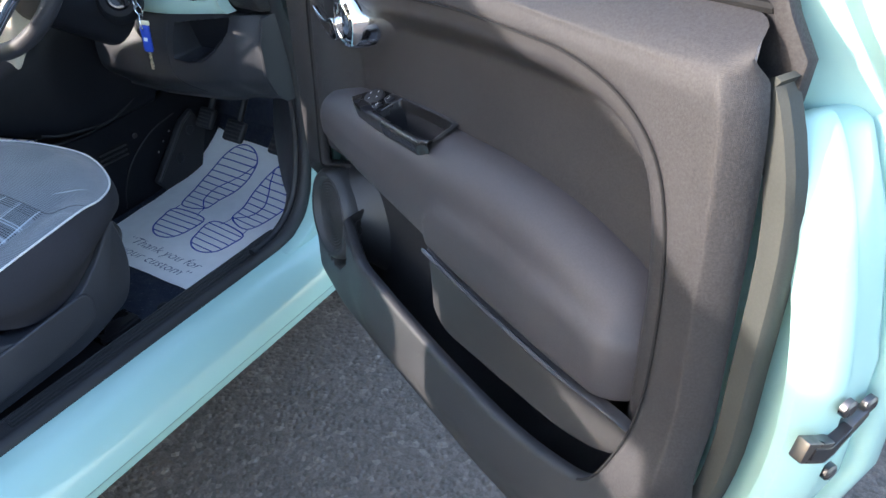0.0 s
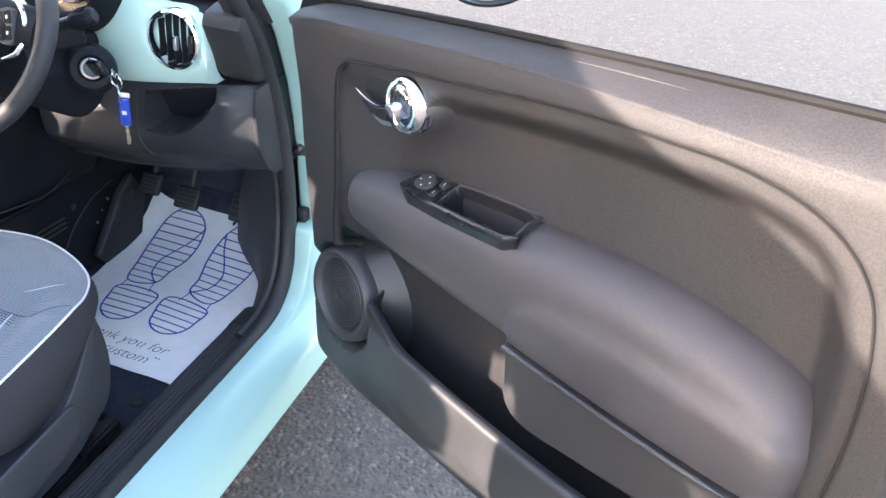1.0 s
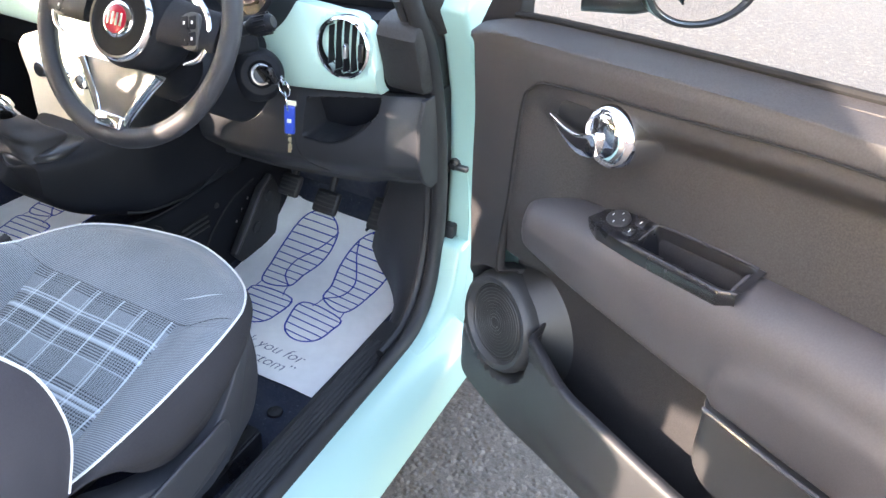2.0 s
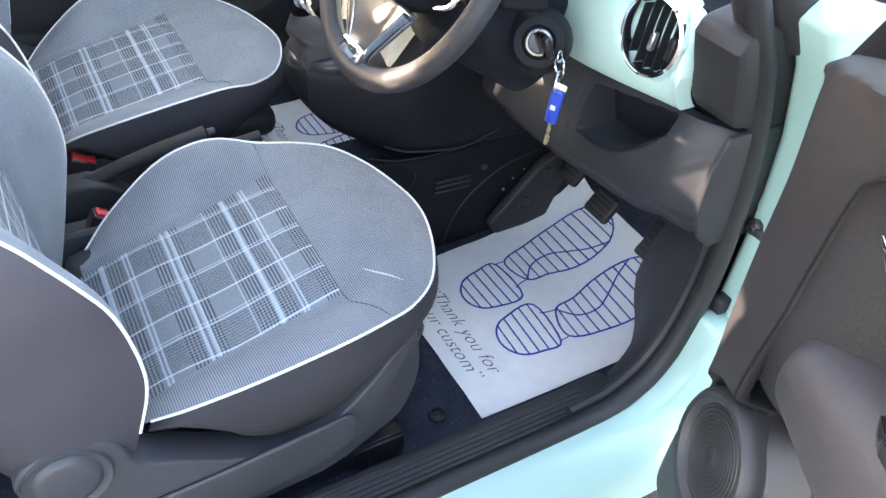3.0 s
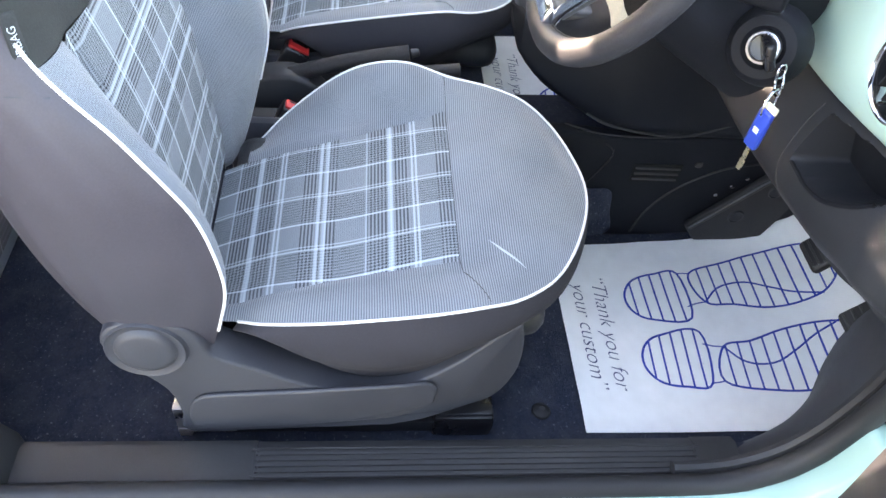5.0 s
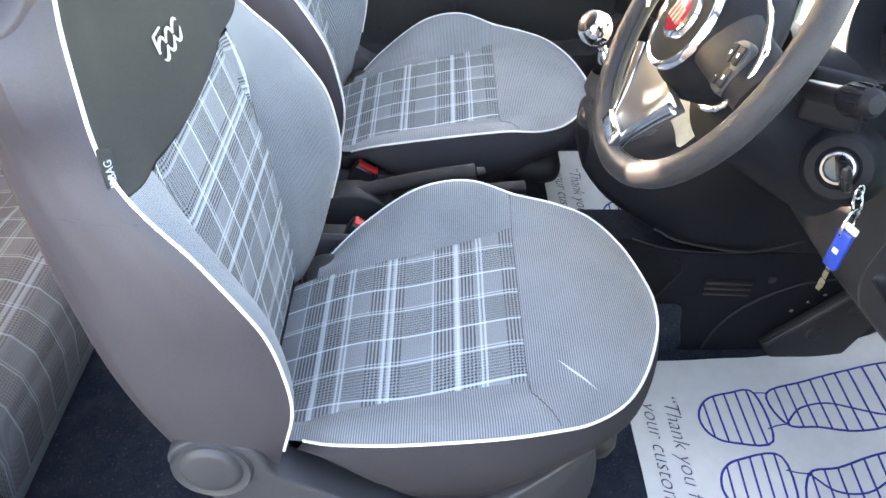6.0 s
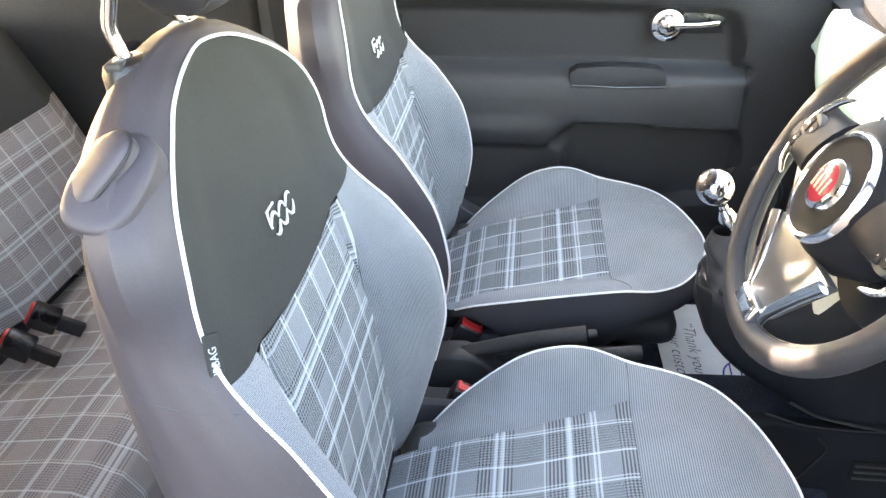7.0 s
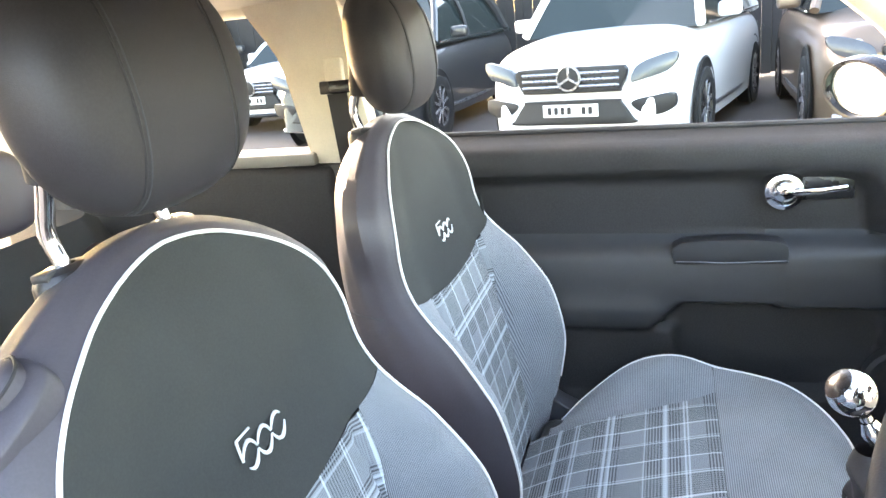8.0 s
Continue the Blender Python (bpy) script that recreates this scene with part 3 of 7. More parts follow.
def build_roof():
    def f(u, v):
        x = lerp(-0.60, 0.60, u)
        y = lerp(0.70, -0.98, v)
        z = 1.55 - 0.04 * (abs(x) / 0.60) ** 4 - 0.10 * sstep(0.55, 1.0, v) ** 2 - 0.03 * sstep(0.2, 0.0, v)
        return Vector((x, y, z))
    part("roof_skin", solid_sheet(f, 24, 24, lambda p, u, v: p + Vector((0, 0, -0.012))), M_MINT, car, "mint roof")
    part("headlining", solid_sheet(lambda u, v: f(u, v) + Vector((0, 0, -0.03)), 16, 16, lambda p, u, v: p + Vector((0, 0, 0.012))), M_HEADLINE, car, "cream headlining")
    for s in (1, -1):
        pts = [(s * 0.60, y, 1.52 - 0.10 * sstep(-0.3, -0.98, y) ** 2) for y in np.linspace(0.70, -0.98, 12)]
        part("roof_rail", tube(pts, 0.028, 10), M_MINT, car)
    # windscreen and rear window
    ws = solid_sheet(lambda u, v: Vector((lerp(-1, 1, u) * lerp(0.70, 0.57, v), lerp(1.42, 0.66, v) - 0.06 * (2 * u - 1) ** 2 * (1 - v), lerp(1.06, 1.53, v) + 0.05 * math.sin(math.pi * v))), 12, 10,
                     lambda p, u, v: p + Vector((0, 0.002, 0.004)))
    g = part("windscreen", ws, M_GLASS, car, "clear windscreen")
    g.visible_shadow = False
    rw = solid_sheet(lambda u, v: Vector((lerp(-1, 1, u) * lerp(0.60, 0.52, v), lerp(-1.17, -0.98, v), lerp(1.02, 1.38, v))), 8, 6,
                     lambda p, u, v: p + Vector((0, -0.004, 0)))
    g = part("rear_window", rw, M_GLASS, car)
    g.visible_shadow = False
    part("tailgate", box(-0.70, 0.70, -1.24, -1.15, 0.32, 1.03, 0.03, 3), M_MINT, car, "mint tailgate")
    part("parcel_shelf", box(-0.62, 0.62, -1.13, -0.80, 1.0, 1.02, 0.006), M_TRIM, car)


def build_wheels():
    for s in (1, -1):
        for y in (1.72, -0.66):
            m = frame_at((s * 0.71, y, 0.29), (s, 0, 0))
            w = part("wheel", lathe([(0.0, 0.05), (0.06, 0.052), (0.16, 0.03), (0.185, 0.055), (0.195, 0.05), (0.195, -0.09), (0.0, -0.09)], m, 28), M_STEEL, car, "alloy wheel")
            part("tyre", lathe([(0.195, 0.06), (0.25, 0.075), (0.285, 0.06), (0.29, 0.0), (0.285, -0.08), (0.25, -0.1), (0.195, -0.09)], m, 32), M_RUBBER, w)


build_floor()
build_sill(1)
build_sill(-1)
build_kick_panel()
build_seal()
build_front_pillars()
build_wings()
build_rear_sides()
build_roof()
build_wheels()


def build_bulkhead():
    part("bulkhead", box(-0.71, 0.71, 1.60, 1.64, 0.42, 1.08, 0.01), M_CARPET, car, "dark lined bulkhead behind the pedals")
    # added bar that stops sun leaking in above the passenger side glass
    pts = [(-0.618, y, 1.496 - 0.09 * sstep(-0.35, -0.98, y) ** 2) for y in np.linspace(0.60, -0.95, 14)]
    part("sun_block_bar", tube(pts, 0.034, 10, flat=1.0), M_IVORY, car, "added ivory bar along the roof side that blocks sun")


build_bulkhead()


# ---- front seats ----
# All seat measures: a = distance from the seat's middle, positive towards the car's outside; y forward; z up.
back_w_keys = [(0.50, 0.250), (0.56, 0.262), (0.644, 0.272), (0.75, 0.279), (0.85, 0.276), (0.93, 0.267), (1.0, 0.256), (1.06, 0.245),
                (1.11, 0.236), (1.16, 0.213), (1.20, 0.170), (1.235, 0.100), (1.2555, 0.006)]
back_w_keys = [(z, w * (1 - 0.018 * sstep(0.93, 1.02, z))) for z, w in back_w_keys]
back_w = table([(p.x, p.y) for p in smooth_poly([Vector((z, w, 0)) for z, w in back_w_keys], 6, False)])
back_edge_y = table([(0.50, 0.355), (0.56, 0.375), (0.65, 0.399), (0.72, 0.413), (0.79, 0.408), (0.85, 0.392), (0.90, 0.362), (0.95, 0.326),
                     (1.0, 0.280), (1.05, 0.256), (1.13, 0.245), (1.20, 0.224), (1.256, 0.192)])
back_mid_y = table([(0.50, 0.345), (0.60, 0.340), (0.70, 0.330), (0.80, 0.318), (0.90, 0.296), (1.0, 0.267), (1.06, 0.247), (1.13, 0.234), (1.20, 0.218), (1.256, 0.192)])
back_rear_y = table([(0.50, 0.265), (0.57, 0.242), (0.65, 0.212), (0.75, 0.186), (0.855, 0.167), (0.95, 0.152), (1.05, 0.137), (1.14, 0.132), (1.20, 0.122), (1.256, 0.122)])


def back_front(a, z):
    s = abs(a) / max(0.02, back_w(z))
    bulge = sstep(0.56, 0.93, s)
    return lerp(back_mid_y(z), back_edge_y(z), bulge) - 0.010 * sstep(0.56, 0.60, s) * (1 - sstep(0.60, 0.66, s)) * (1 - sstep(0.95, 1.0, z))


cush_out = [(0.236, 0.412, 0.600), (0.262, 0.455, 0.630), (0.279, 0.53, 0.656), (0.285, 0.60, 0.673), (0.285, 0.67, 0.685), (0.275, 0.73, 0.687),
            (0.248, 0.79, 0.672), (0.205, 0.845, 0.662), (0.145, 0.885, 0.656), (0.07, 0.916, 0.651)]
cush_in = [(-0.190, 0.400, 0.560), (-0.213, 0.450, 0.607), (-0.227, 0.53, 0.672), (-0.231, 0.59, 0.699), (-0.232, 0.65, 0.703), (-0.226, 0.72, 0.683),
           (-0.218, 0.79, 0.672), (-0.192, 0.85, 0.664), (-0.130, 0.895, 0.656), (-0.05, 0.921, 0.651)]
cush_loop = smooth_poly([Vector(p) for p in cush_out] + [Vector((0.01, 0.927, 0.650))] + [Vector(p) for p in reversed(cush_in)], 6, False)
out_w = table([(p[1], p[0]) for p in cush_out])
in_w = table([(p[1], -p[0]) for p in cush_in])
out_z = table([(p[1], p[2]) for p in cush_out])
in_z = table([(p[1], p[2]) for p in cush_in])
cush_mid_z = table([(0.33, 0.545), (0.38, 0.572), (0.45, 0.606), (0.55, 0.635), (0.65, 0.649), (0.72, 0.657), (0.80, 0.672), (0.87, 0.668), (0.927, 0.650)])


plaid_l = table([(0.345, -0.116), (0.38, -0.116), (0.43, -0.108), (0.47, -0.107), (0.557, -0.116), (0.632, -0.139), (0.712, -0.162)])
plaid_r = table([(0.345, 0.199), (0.40, 0.199), (0.45, 0.197), (0.52, 0.190), (0.58, 0.183), (0.64, 0.175), (0.712, 0.167)])
weave_shift = table([(0.345, 0.019), (0.375, 0.020), (0.48, 0.026), (0.55, 0.029), (0.63, 0.015), (0.712, 0.0)])


def cush_top(a, y):
    w = out_w(y) if a >= 0 else in_w(y)
    e = out_z(y) if a >= 0 else in_z(y)
    s = abs(a) / max(0.03, w)
    soft = sstep(0.60, 0.97, s)
    puff = 0.010 * math.sin(math.pi * min(1, s / 0.6)) * sstep(0.42, 0.5, y) * 0.3
    dip = -0.0025 * math.exp(-((y - 0.715) / 0.010) ** 2) - 0.0045 * math.exp(-((a - (plaid_r(y) if a > 0 else plaid_l(y))) / 0.007) ** 2) * (1 - sstep(0.69, 0.72, y))
    return lerp(cush_mid_z(y), e, soft) + puff + dip


def build_seat(side, name_label):
    cx = 0.351 * side
    seat = thing("front_seat", name_label, "car seat", (cx, 0.6, 0.30), "front seats")

    lean_back = 0.0 if side > 0 else 0.014

    def P(a, y, z):
        return Vector((cx + side * a, y - lean_back * sstep(0.58, 0.85, z), z))

    def C(a, y, z):
        return Vector((cx + a, y, z))

    # cushion, in its cloth panels
    def plaid(u, v):
        y = lerp(0.345, 0.7150, v)
        a = lerp(plaid_l(y), plaid_r(y), u)
        return C(a, y, cush_top(a, y))
    part("cushion_centre", sheet(plaid, 44, 44, lambda u, v, p: ((p.x - cx) - weave_shift(p.y), p.y)), M_PLAID, seat, "grey checked cloth cushion centre")

    def bolster(sg):
        def f(u, v):
            y = lerp(0.385, 0.714, v)
            w = out_w(y) if sg > 0 else in_w(y)
            a = lerp(plaid_r(y) - 0.001 if sg > 0 else plaid_l(y) + 0.001, w * sg, u)
            return C(a, y, cush_top(a, y) if u < 0.999 else (out_z(y) if sg > 0 else in_z(y)))
        return sheet(f, 16, 36, lambda u, v, p: (p.y, (p.x - cx)))
    part("cushion_bolster", bolster(1), M_RIB, seat, "grey corded cloth bolster")
    part("cushion_bolster", bolster(-1), M_RIB, seat, "grey corded cloth bolster")

    def nose(u, v):
        # fan from the cross seam to the rounded front edge
        s = lerp(-1, 1, u)
        y0 = 0.7140
        wl, wr = in_w(y0), out_w(y0)
        start = Vector((wr * s if s > 0 else wl * s, y0))
        # edge point by walking the front of the loop
        front = [p for p in cush_loop if p.y > 0.712]
        k = (1 - u) * (len(front) - 1)
        i = min(int(k), len(front) - 2)
        e = front[i].lerp(front[i + 1], k - i)
        a = lerp(start.x, e.x, v)
        y = lerp(start.y, e.y, v)
        z = lerp(cush_top(a, y), e.z, sstep(0.8, 1, v))
        return C(a, y, z)
    part("cushion_nose", sheet(nose, 48, 18, lambda u, v, p: (p.y, (p.x - cx))), M_RIB, seat, "grey corded cloth cushion front")

    def on_top(a, y, h=0.0004):
        return C(a, y, cush_top(a, y) + h)
    cross = smooth_poly([Vector((a, b, 0)) for a, b in [(-0.224, 0.712), (-0.165, 0.714), (0.0, 0.7145), (0.167, 0.715), (0.205, 0.724), (0.262, 0.745)]], 8, False)
    part("cushion_seam", tube([on_top(p.x, p.y) for p in cross], 0.0006, 6), M_SEAM, seat, "stitched cross seam")
    if side > 0:
        def scuff(u, v):
            k = lerp(0.137, 0.195, u)
            w = 0.0019 * math.sin(math.pi * u) ** 0.9 * (v - 0.5) * 2
            a, y = k + w * 0.63, 0.757 + (k - 0.137) * 0.83 - w * 0.77
            return on_top(a, y, 0.0009)
        part("scuff_mark", sheet(scuff, 16, 2), M_SCUFF, seat, "pale chalky scuff on the cloth")

    part("cushion_piping", tube([C(*p) for p in cush_loop], 0.0021, 8), M_PIPE, seat, "white piping")

    # dark skirt below the piping
    n = len(cush_loop)
    drop = table([(0.40, 0.02), (0.44, 0.03), (0.47, 0.065), (0.515, 0.122), (0.588, 0.163), (0.66, 0.163), (0.738, 0.125), (0.80, 0.085), (0.86, 0.085), (0.93, 0.10)])

    def skirt(u, v):
        k = u * (n - 1)
        i = min(int(k), n - 2)
        p = cush_loop[i].lerp(cush_loop[i + 1], k - i)
        c = Vector((0.02, 0.62))
        d = Vector((p.x, p.y)) - c
        d.normalize()
        out = 0.010 * math.sin(math.pi * min(1, v * 1.35)) - 0.022 * sstep(0.6, 1.0, v)
        return C(p.x + d.x * out, p.y + d.y * out, p.z - 0.002 - drop(p.y) * v)
    part("cushion_skirt", sheet(skirt, 90, 12), M_SKIRT, seat, "dark grey cloth cushion side")
    part("cushion_pan", box(cx - 0.20, cx + 0.20, 0.36, 0.86, 0.50, 0.57, 0.03, 3), M_TRIM_LOW, seat)

    # backrest panels
    Z0, Z1 = 0.52, 1.2555

    def zb(a):
        return 0.982 + 0.022 * (a / 0.256) ** 2 - 0.008 * math.cos(a * 9)

    def back_plaid(u, v):
        a = lerp(-0.158, 0.158, u)
        z = lerp(0.56, zb(a), v)
        a *= lerp(0.94, 1.12, v)
        return P(a, back_front(a, z), z)
    part("back_centre", sheet(back_plaid, 40, 40, lambda u, v, p: ((p.x - cx) * side, p.z * 1.03)), M_PLAID, seat, "grey checked cloth back centre")

    def back_bolster(sg):
        def f(u, v):
            a0 = 0.158 * sg
            z = lerp(0.52, zb(back_w(1.0) * sg if u > 0.99 else lerp(a0 * 1.12, back_w(1.0) * sg, u)), v)
            a = lerp(a0 * lerp(0.94, 1.12, v), back_w(z) * sg, u)
            return P(a, back_front(a, z), z)
        return sheet(f, 16, 40, lambda u, v, p: (((p.x - cx) * side - 0.3 * p.y) * 1.7, p.z))
    part("back_bolster", back_bolster(1), M_RIB, seat, "grey corded cloth back bolster")
    part("back_bolster", back_bolster(-1), M_RIB, seat, "grey corded cloth back bolster")

    def head_panel(u, v):
        s = lerp(-1, 1, u)
        z = lerp(zb(s * 0.256), Z1, 1 - (1 - v) ** 1.6)
        a = s * back_w(z)
        return P(a, back_front(a, z) + 0.004 * (1 - s * s) * math.sin(math.pi * min(1, v * 1.2)), z)
    part("back_upper_panel", sheet(head_panel, 32, 40), M_BLKCLOTH, seat, "black cloth upper back panel")

    # contour and dark shell behind it
    zs = [lerp(0.50, 1.14, i / 20) for i in range(21)] + [1.165, 1.19, 1.212, 1.230]
    right = [Vector((back_w(z), back_edge_y(z), z)) for z in zs]
    loop = smooth_poly(right + [Vector((0.060, 0.200, 1.2485)), Vector((0.0, 0.193, 1.2560)), Vector((-0.060, 0.200, 1.2485))] + [Vector((-p.x, p.y, p.z)) for p in reversed(right)], 3, False)
    part("back_piping", tube([P(p.x, p.y + 0.001, p.z) for p in loop if p.z > 0.625], 0.0021, 8), M_PIPE, seat, "white piping")
    m = len(loop)
    normals = []
    for i in range(m):
        d = loop[min(i + 1, m - 1)] - loop[max(i - 1, 0)]
        nn = Vector((d.z, 0, -d.x))
        normals.append(nn.normalized() if nn.length > 1e-6 else Vector((0, 0, 1)))

    def shell(u, v):
        i = min(int(round(u * (m - 1))), m - 1)
        p, nn = loop[i], normals[i]
        ry = back_rear_y(p.z)
        prof = ((0, 0.0, 1.0), (0.12, 0.007, 1.0), (0.35, 0.013, 1.0), (0.6, 0.010, 1.0), (0.8, 0.0, 0.99), (0.93, -0.012, 0.96), (1.0, -0.03, 0.90), (1.06, -0.05, 0.6), (1.08, -0.05, 0.0))
        k = v * (len(prof) - 1)
        j = min(int(k), len(prof) - 2)
        t0, o, sc = (lerp(prof[j][q], prof[j + 1][q], k - j) for q in range(3))
        wide = 1 + 3.0 * sstep(1.03, 1.17, p.z)
        a = (p.x + nn.x * o * (wide if o > 0 else 1)) * sc
        z = p.z + nn.z * o * (1 if sc > 0.5 else 0)
        return P(a, lerp(p.y, ry, t0), z)
    full = sheet(shell, m - 1, 32)
    hull = [(v.co.y, v.co.z, (v.co.x - cx) * side) for v in full.verts if (v.co.x - cx) * side > 0.04 and v.co.z > 0.9]

    def hull_a(y, z):
        near = sorted(((hy - y) ** 2 + (hz - z) ** 2, ha) for hy, hz, ha in hull)[:12]
        ws = [1 / (q + 4e-5) for q, _ in near]
        return sum(w * ha for w, (_, ha) in zip(ws, near)) / sum(ws)
    up, low = full, full.copy()

    def is_up(f):
        c = f.calc_center_median()
        return c.z > 0.985 + 0.12 * (0.28 - c.y)
    bmesh.ops.delete(up, geom=[f for f in up.faces if not is_up(f)], context="FACES")
    bmesh.ops.delete(low, geom=[f for f in low.faces if is_up(f)], context="FACES")
    part("shoulder_cover", up, M_VINYL, seat, "dark grey vinyl shoulder")
    part("side_cover", low, M_VINYL, seat, "dark grey cloth backrest side")

    # seam between shoulder and side
    for sg in (1, -1):
        pts = []
        for t in np.linspace(0.03, 0.9, 12):
            y = lerp(back_edge_y(0.99), back_rear_y(0.99), t)
            z = 0.985 + 0.12 * (0.28 - y)
            pts.append(P(sg * (hull_a(y, z) - 0.0002), y, z))
        part("seam", tube(pts, 0.0011, 6), M_SEAM, seat)

    # maker's figures, sewn: three linked lenses, the first with a flag
    def sew(a, z):
        a = a + 0.20 * (z - 1.054)
        return P(-a * side, back_front(a, z) + 0.0065, z)
    emb, half, wide = [], 0.0120, 0.0265

    def stroke(pts, r):
        emb.append(tube([sew(a, z) for a, z in pts], r, 6, flat=1.0))
    for k in range(3):
        a0 = -0.034 + wide * k
        for sg in (1, -1):
            span = np.linspace(0.02 if sg > 0 or k else 0.22, 0.98 if sg < 0 or k < 2 else 0.80, 14)
            stroke([(a0 + wide * q, 1.054 + sg * half * math.sin(math.pi * q) ** 0.75) for q in span], lambda t: 0.0009 + 0.0012 * math.sin(math.pi * min(1, max(0, t))))
    stroke([(-0.034, 1.054), (-0.036, 1.066), (-0.037, 1.074)], 0.0015)
    stroke([(-0.037, 1.074), (-0.026, 1.0745), (-0.014, 1.075)], 0.0015)
    tagged(part("stitched_badge", join(*emb), M_EMB, seat, "silver stitched badge of linked rings"), kind="stuff")

    # airbag tag in the outer seam
    zt = 1.032
    q = [P(back_w(zt) - 0.003, back_edge_y(zt), zt)]
    tm = frame_at(q[0], (side * 0.75, 0.66, 0.1))
    tag = part("airbag_tag", box(-0.0075, 0.0075, -0.030, 0.030, 0.0005, 0.0045, 0.0012, 1, tm @ pose(0, 0, 0, 0, 0, side * -2)), M_BLKCLOTH, seat, "small black side airbag tag")
    text_mesh("AIRBAG", 0.0105, tm @ pose(0, 0, 0.0052, 0, 0, 90 if side > 0 else -90), M_SCUFF, tag, "tag_lettering")

    # folding lever let into the outer shoulder
    def let_in(y, z, out):
        p, e = P(hull_a(y, z), y, z), 0.012
        n = (P(hull_a(y + e, z), y + e, z) - P(hull_a(y - e, z), y - e, z)).cross(P(hull_a(y, z + e), y, z + e) - P(hull_a(y, z - e), y, z - e)).normalized()
        n = n if n.x * side > 0 else -n
        return frame_at(p + n * out, tuple(n))

    def oval(w, h, depth, power):
        prof = []
        for k in range(9):
            r = math.sin(k / 8 * math.pi / 2)
            prof.append((r, depth * math.sqrt(max(0.0, 1 - r ** power))))
        m = bmesh.new()
        rings = [[m.verts.new((math.copysign(abs(math.cos(t)) ** 0.7, math.cos(t)) * r * w, math.copysign(abs(math.sin(t)) ** 0.7, math.sin(t)) * r * h, q)) for t in [j * math.tau / 36 for j in range(36)]] for r, q in prof[1:] + [(1.0, -0.02)]]
        tip = m.verts.new((0, 0, depth))
        for j in range(36):
            m.faces.new((tip, rings[0][j], rings[0][(j + 1) % 36]))
        for A, B in zip(rings, rings[1:]):
            for j in range(36):
                m.faces.new((A[j], B[j], B[(j + 1) % 36], A[(j + 1) % 36]))
        return m
    bz = oval(0.036, 0.050, 0.006, 8)
    bz.transform(let_in(0.186, 1.198, -0.0055) @ pose(0, 0, 0, 0, 0, side * -8))
    lv = part("lever_bezel", bz, M_VINYL, seat, "moulded grey lever bezel")
    lm = let_in(0.174, 1.202, -0.002) @ pose(0, 0, 0, 0, 0, side * -8)
    tl = oval(0.024, 0.039, 0.010, 3)
    tl.transform(lm)
    part("tilt_lever", tl, M_VINYL, lv, "bulging grey plastic tilt lever")
    rim = [lm @ Vector((math.copysign(abs(math.cos(t)) ** 0.7, math.cos(t)) * 0.0245, math.copysign(abs(math.sin(t)) ** 0.7, math.sin(t)) * 0.0395, 0.0012)) for t in [j * math.tau / 40 for j in range(40)]]
    part("lever_gap", tube(rim, 0.0014, 6, True), M_RUBBER, lv)

    # head restraint on two bright posts
    sink = 0.0 if side > 0 else 0.018

    def H(a, y, z):
        return P(a, y, z) - Vector((0, 0, sink))
    hr = part("headrest", headrest_mesh(H), M_LEATHERETTE, seat, "black leatherette headrest with a stitched seam")
    for a in (-0.068, 0.068):
        part("headrest_seam", headrest_seam(H, a, 0.0013), M_RUBBER, hr)
        part("headrest_seam", headrest_seam(H, a - math.copysign(0.006, a), 0.0008), M_SEAM, hr, "row of stitching")
    for a in (-0.070, 0.070):
        pts = smooth_poly([P(a, 0.150, 1.225), P(a, 0.147, 1.255), P(a, 0.139, 1.285), P(a, 0.147, 1.318), P(a, 0.158, 1.36)], 5, False)
        part("headrest_post", tube(pts, 0.0075, 12), M_CHROME, seat, "chrome headrest post")
        sleeve = [H(a, 0.151, 1.330), H(a, 0.154, 1.345), H(a, 0.158, 1.365), H(a, 0.162, 1.40)]
        part("post_sleeve", tube(sleeve, lambda t: 0.014 + 0.006 * t, 12), M_LEATHERETTE, hr)
        m0 = frame_at(P(a, 0.150, 1.252), (0, -0.12, 1)) @ Matrix.Diagonal((1.25, 0.9, 1, 1))
        collar = part("post_collar", lathe([(0.008, 0.008), (0.016, 0.008), (0.024, 0.004), (0.027, -0.003), (0.028, -0.022)], m0, 24), M_GLOSSBLK, seat, "black post collar")
        part("collar_button", box(-0.007, 0.007, -0.010, 0.010, 0.0, 0.009, 0.003, 2, m0 @ pose(0.018, 0, 0)), M_TRIM_LOW, collar)

    # recliner cover and side plastics
    def side_plate(poly, x0, x1, r, seg=3):
        return prism(poly, lambda a, b, w: P(w, a, b), x0, x1, r, seg)
    trim = [(0.250, 0.605), (0.252, 0.635), (0.272, 0.655), (0.31, 0.664), (0.352, 0.652), (0.372, 0.628), (0.385, 0.588), (0.440, 0.556), (0.500, 0.519), (0.565, 0.497),
            (0.628, 0.506), (0.722, 0.548), (0.794, 0.612), (0.806, 0.600), (0.815, 0.545), (0.812, 0.480), (0.785, 0.422), (0.72, 0.408), (0.58, 0.397), (0.45, 0.390), (0.325, 0.385),
            (0.322, 0.44), (0.312, 0.505), (0.275, 0.56)]
    trim = [(p.x, p.y) for p in smooth_poly([Vector((a, b, 0)) for a, b in trim], 3)]

    def tplace(a, b, w):
        lean = 0.024 - 0.040 * sstep(0.62, 0.82, a)
        return P(w + lean, a, b)
    bm = prism(trim, tplace, 0.205, 0.262, 0.010, 3)
    base = part("side_trim", bm, M_SEATPL, seat, "grey moulded seat side trim")
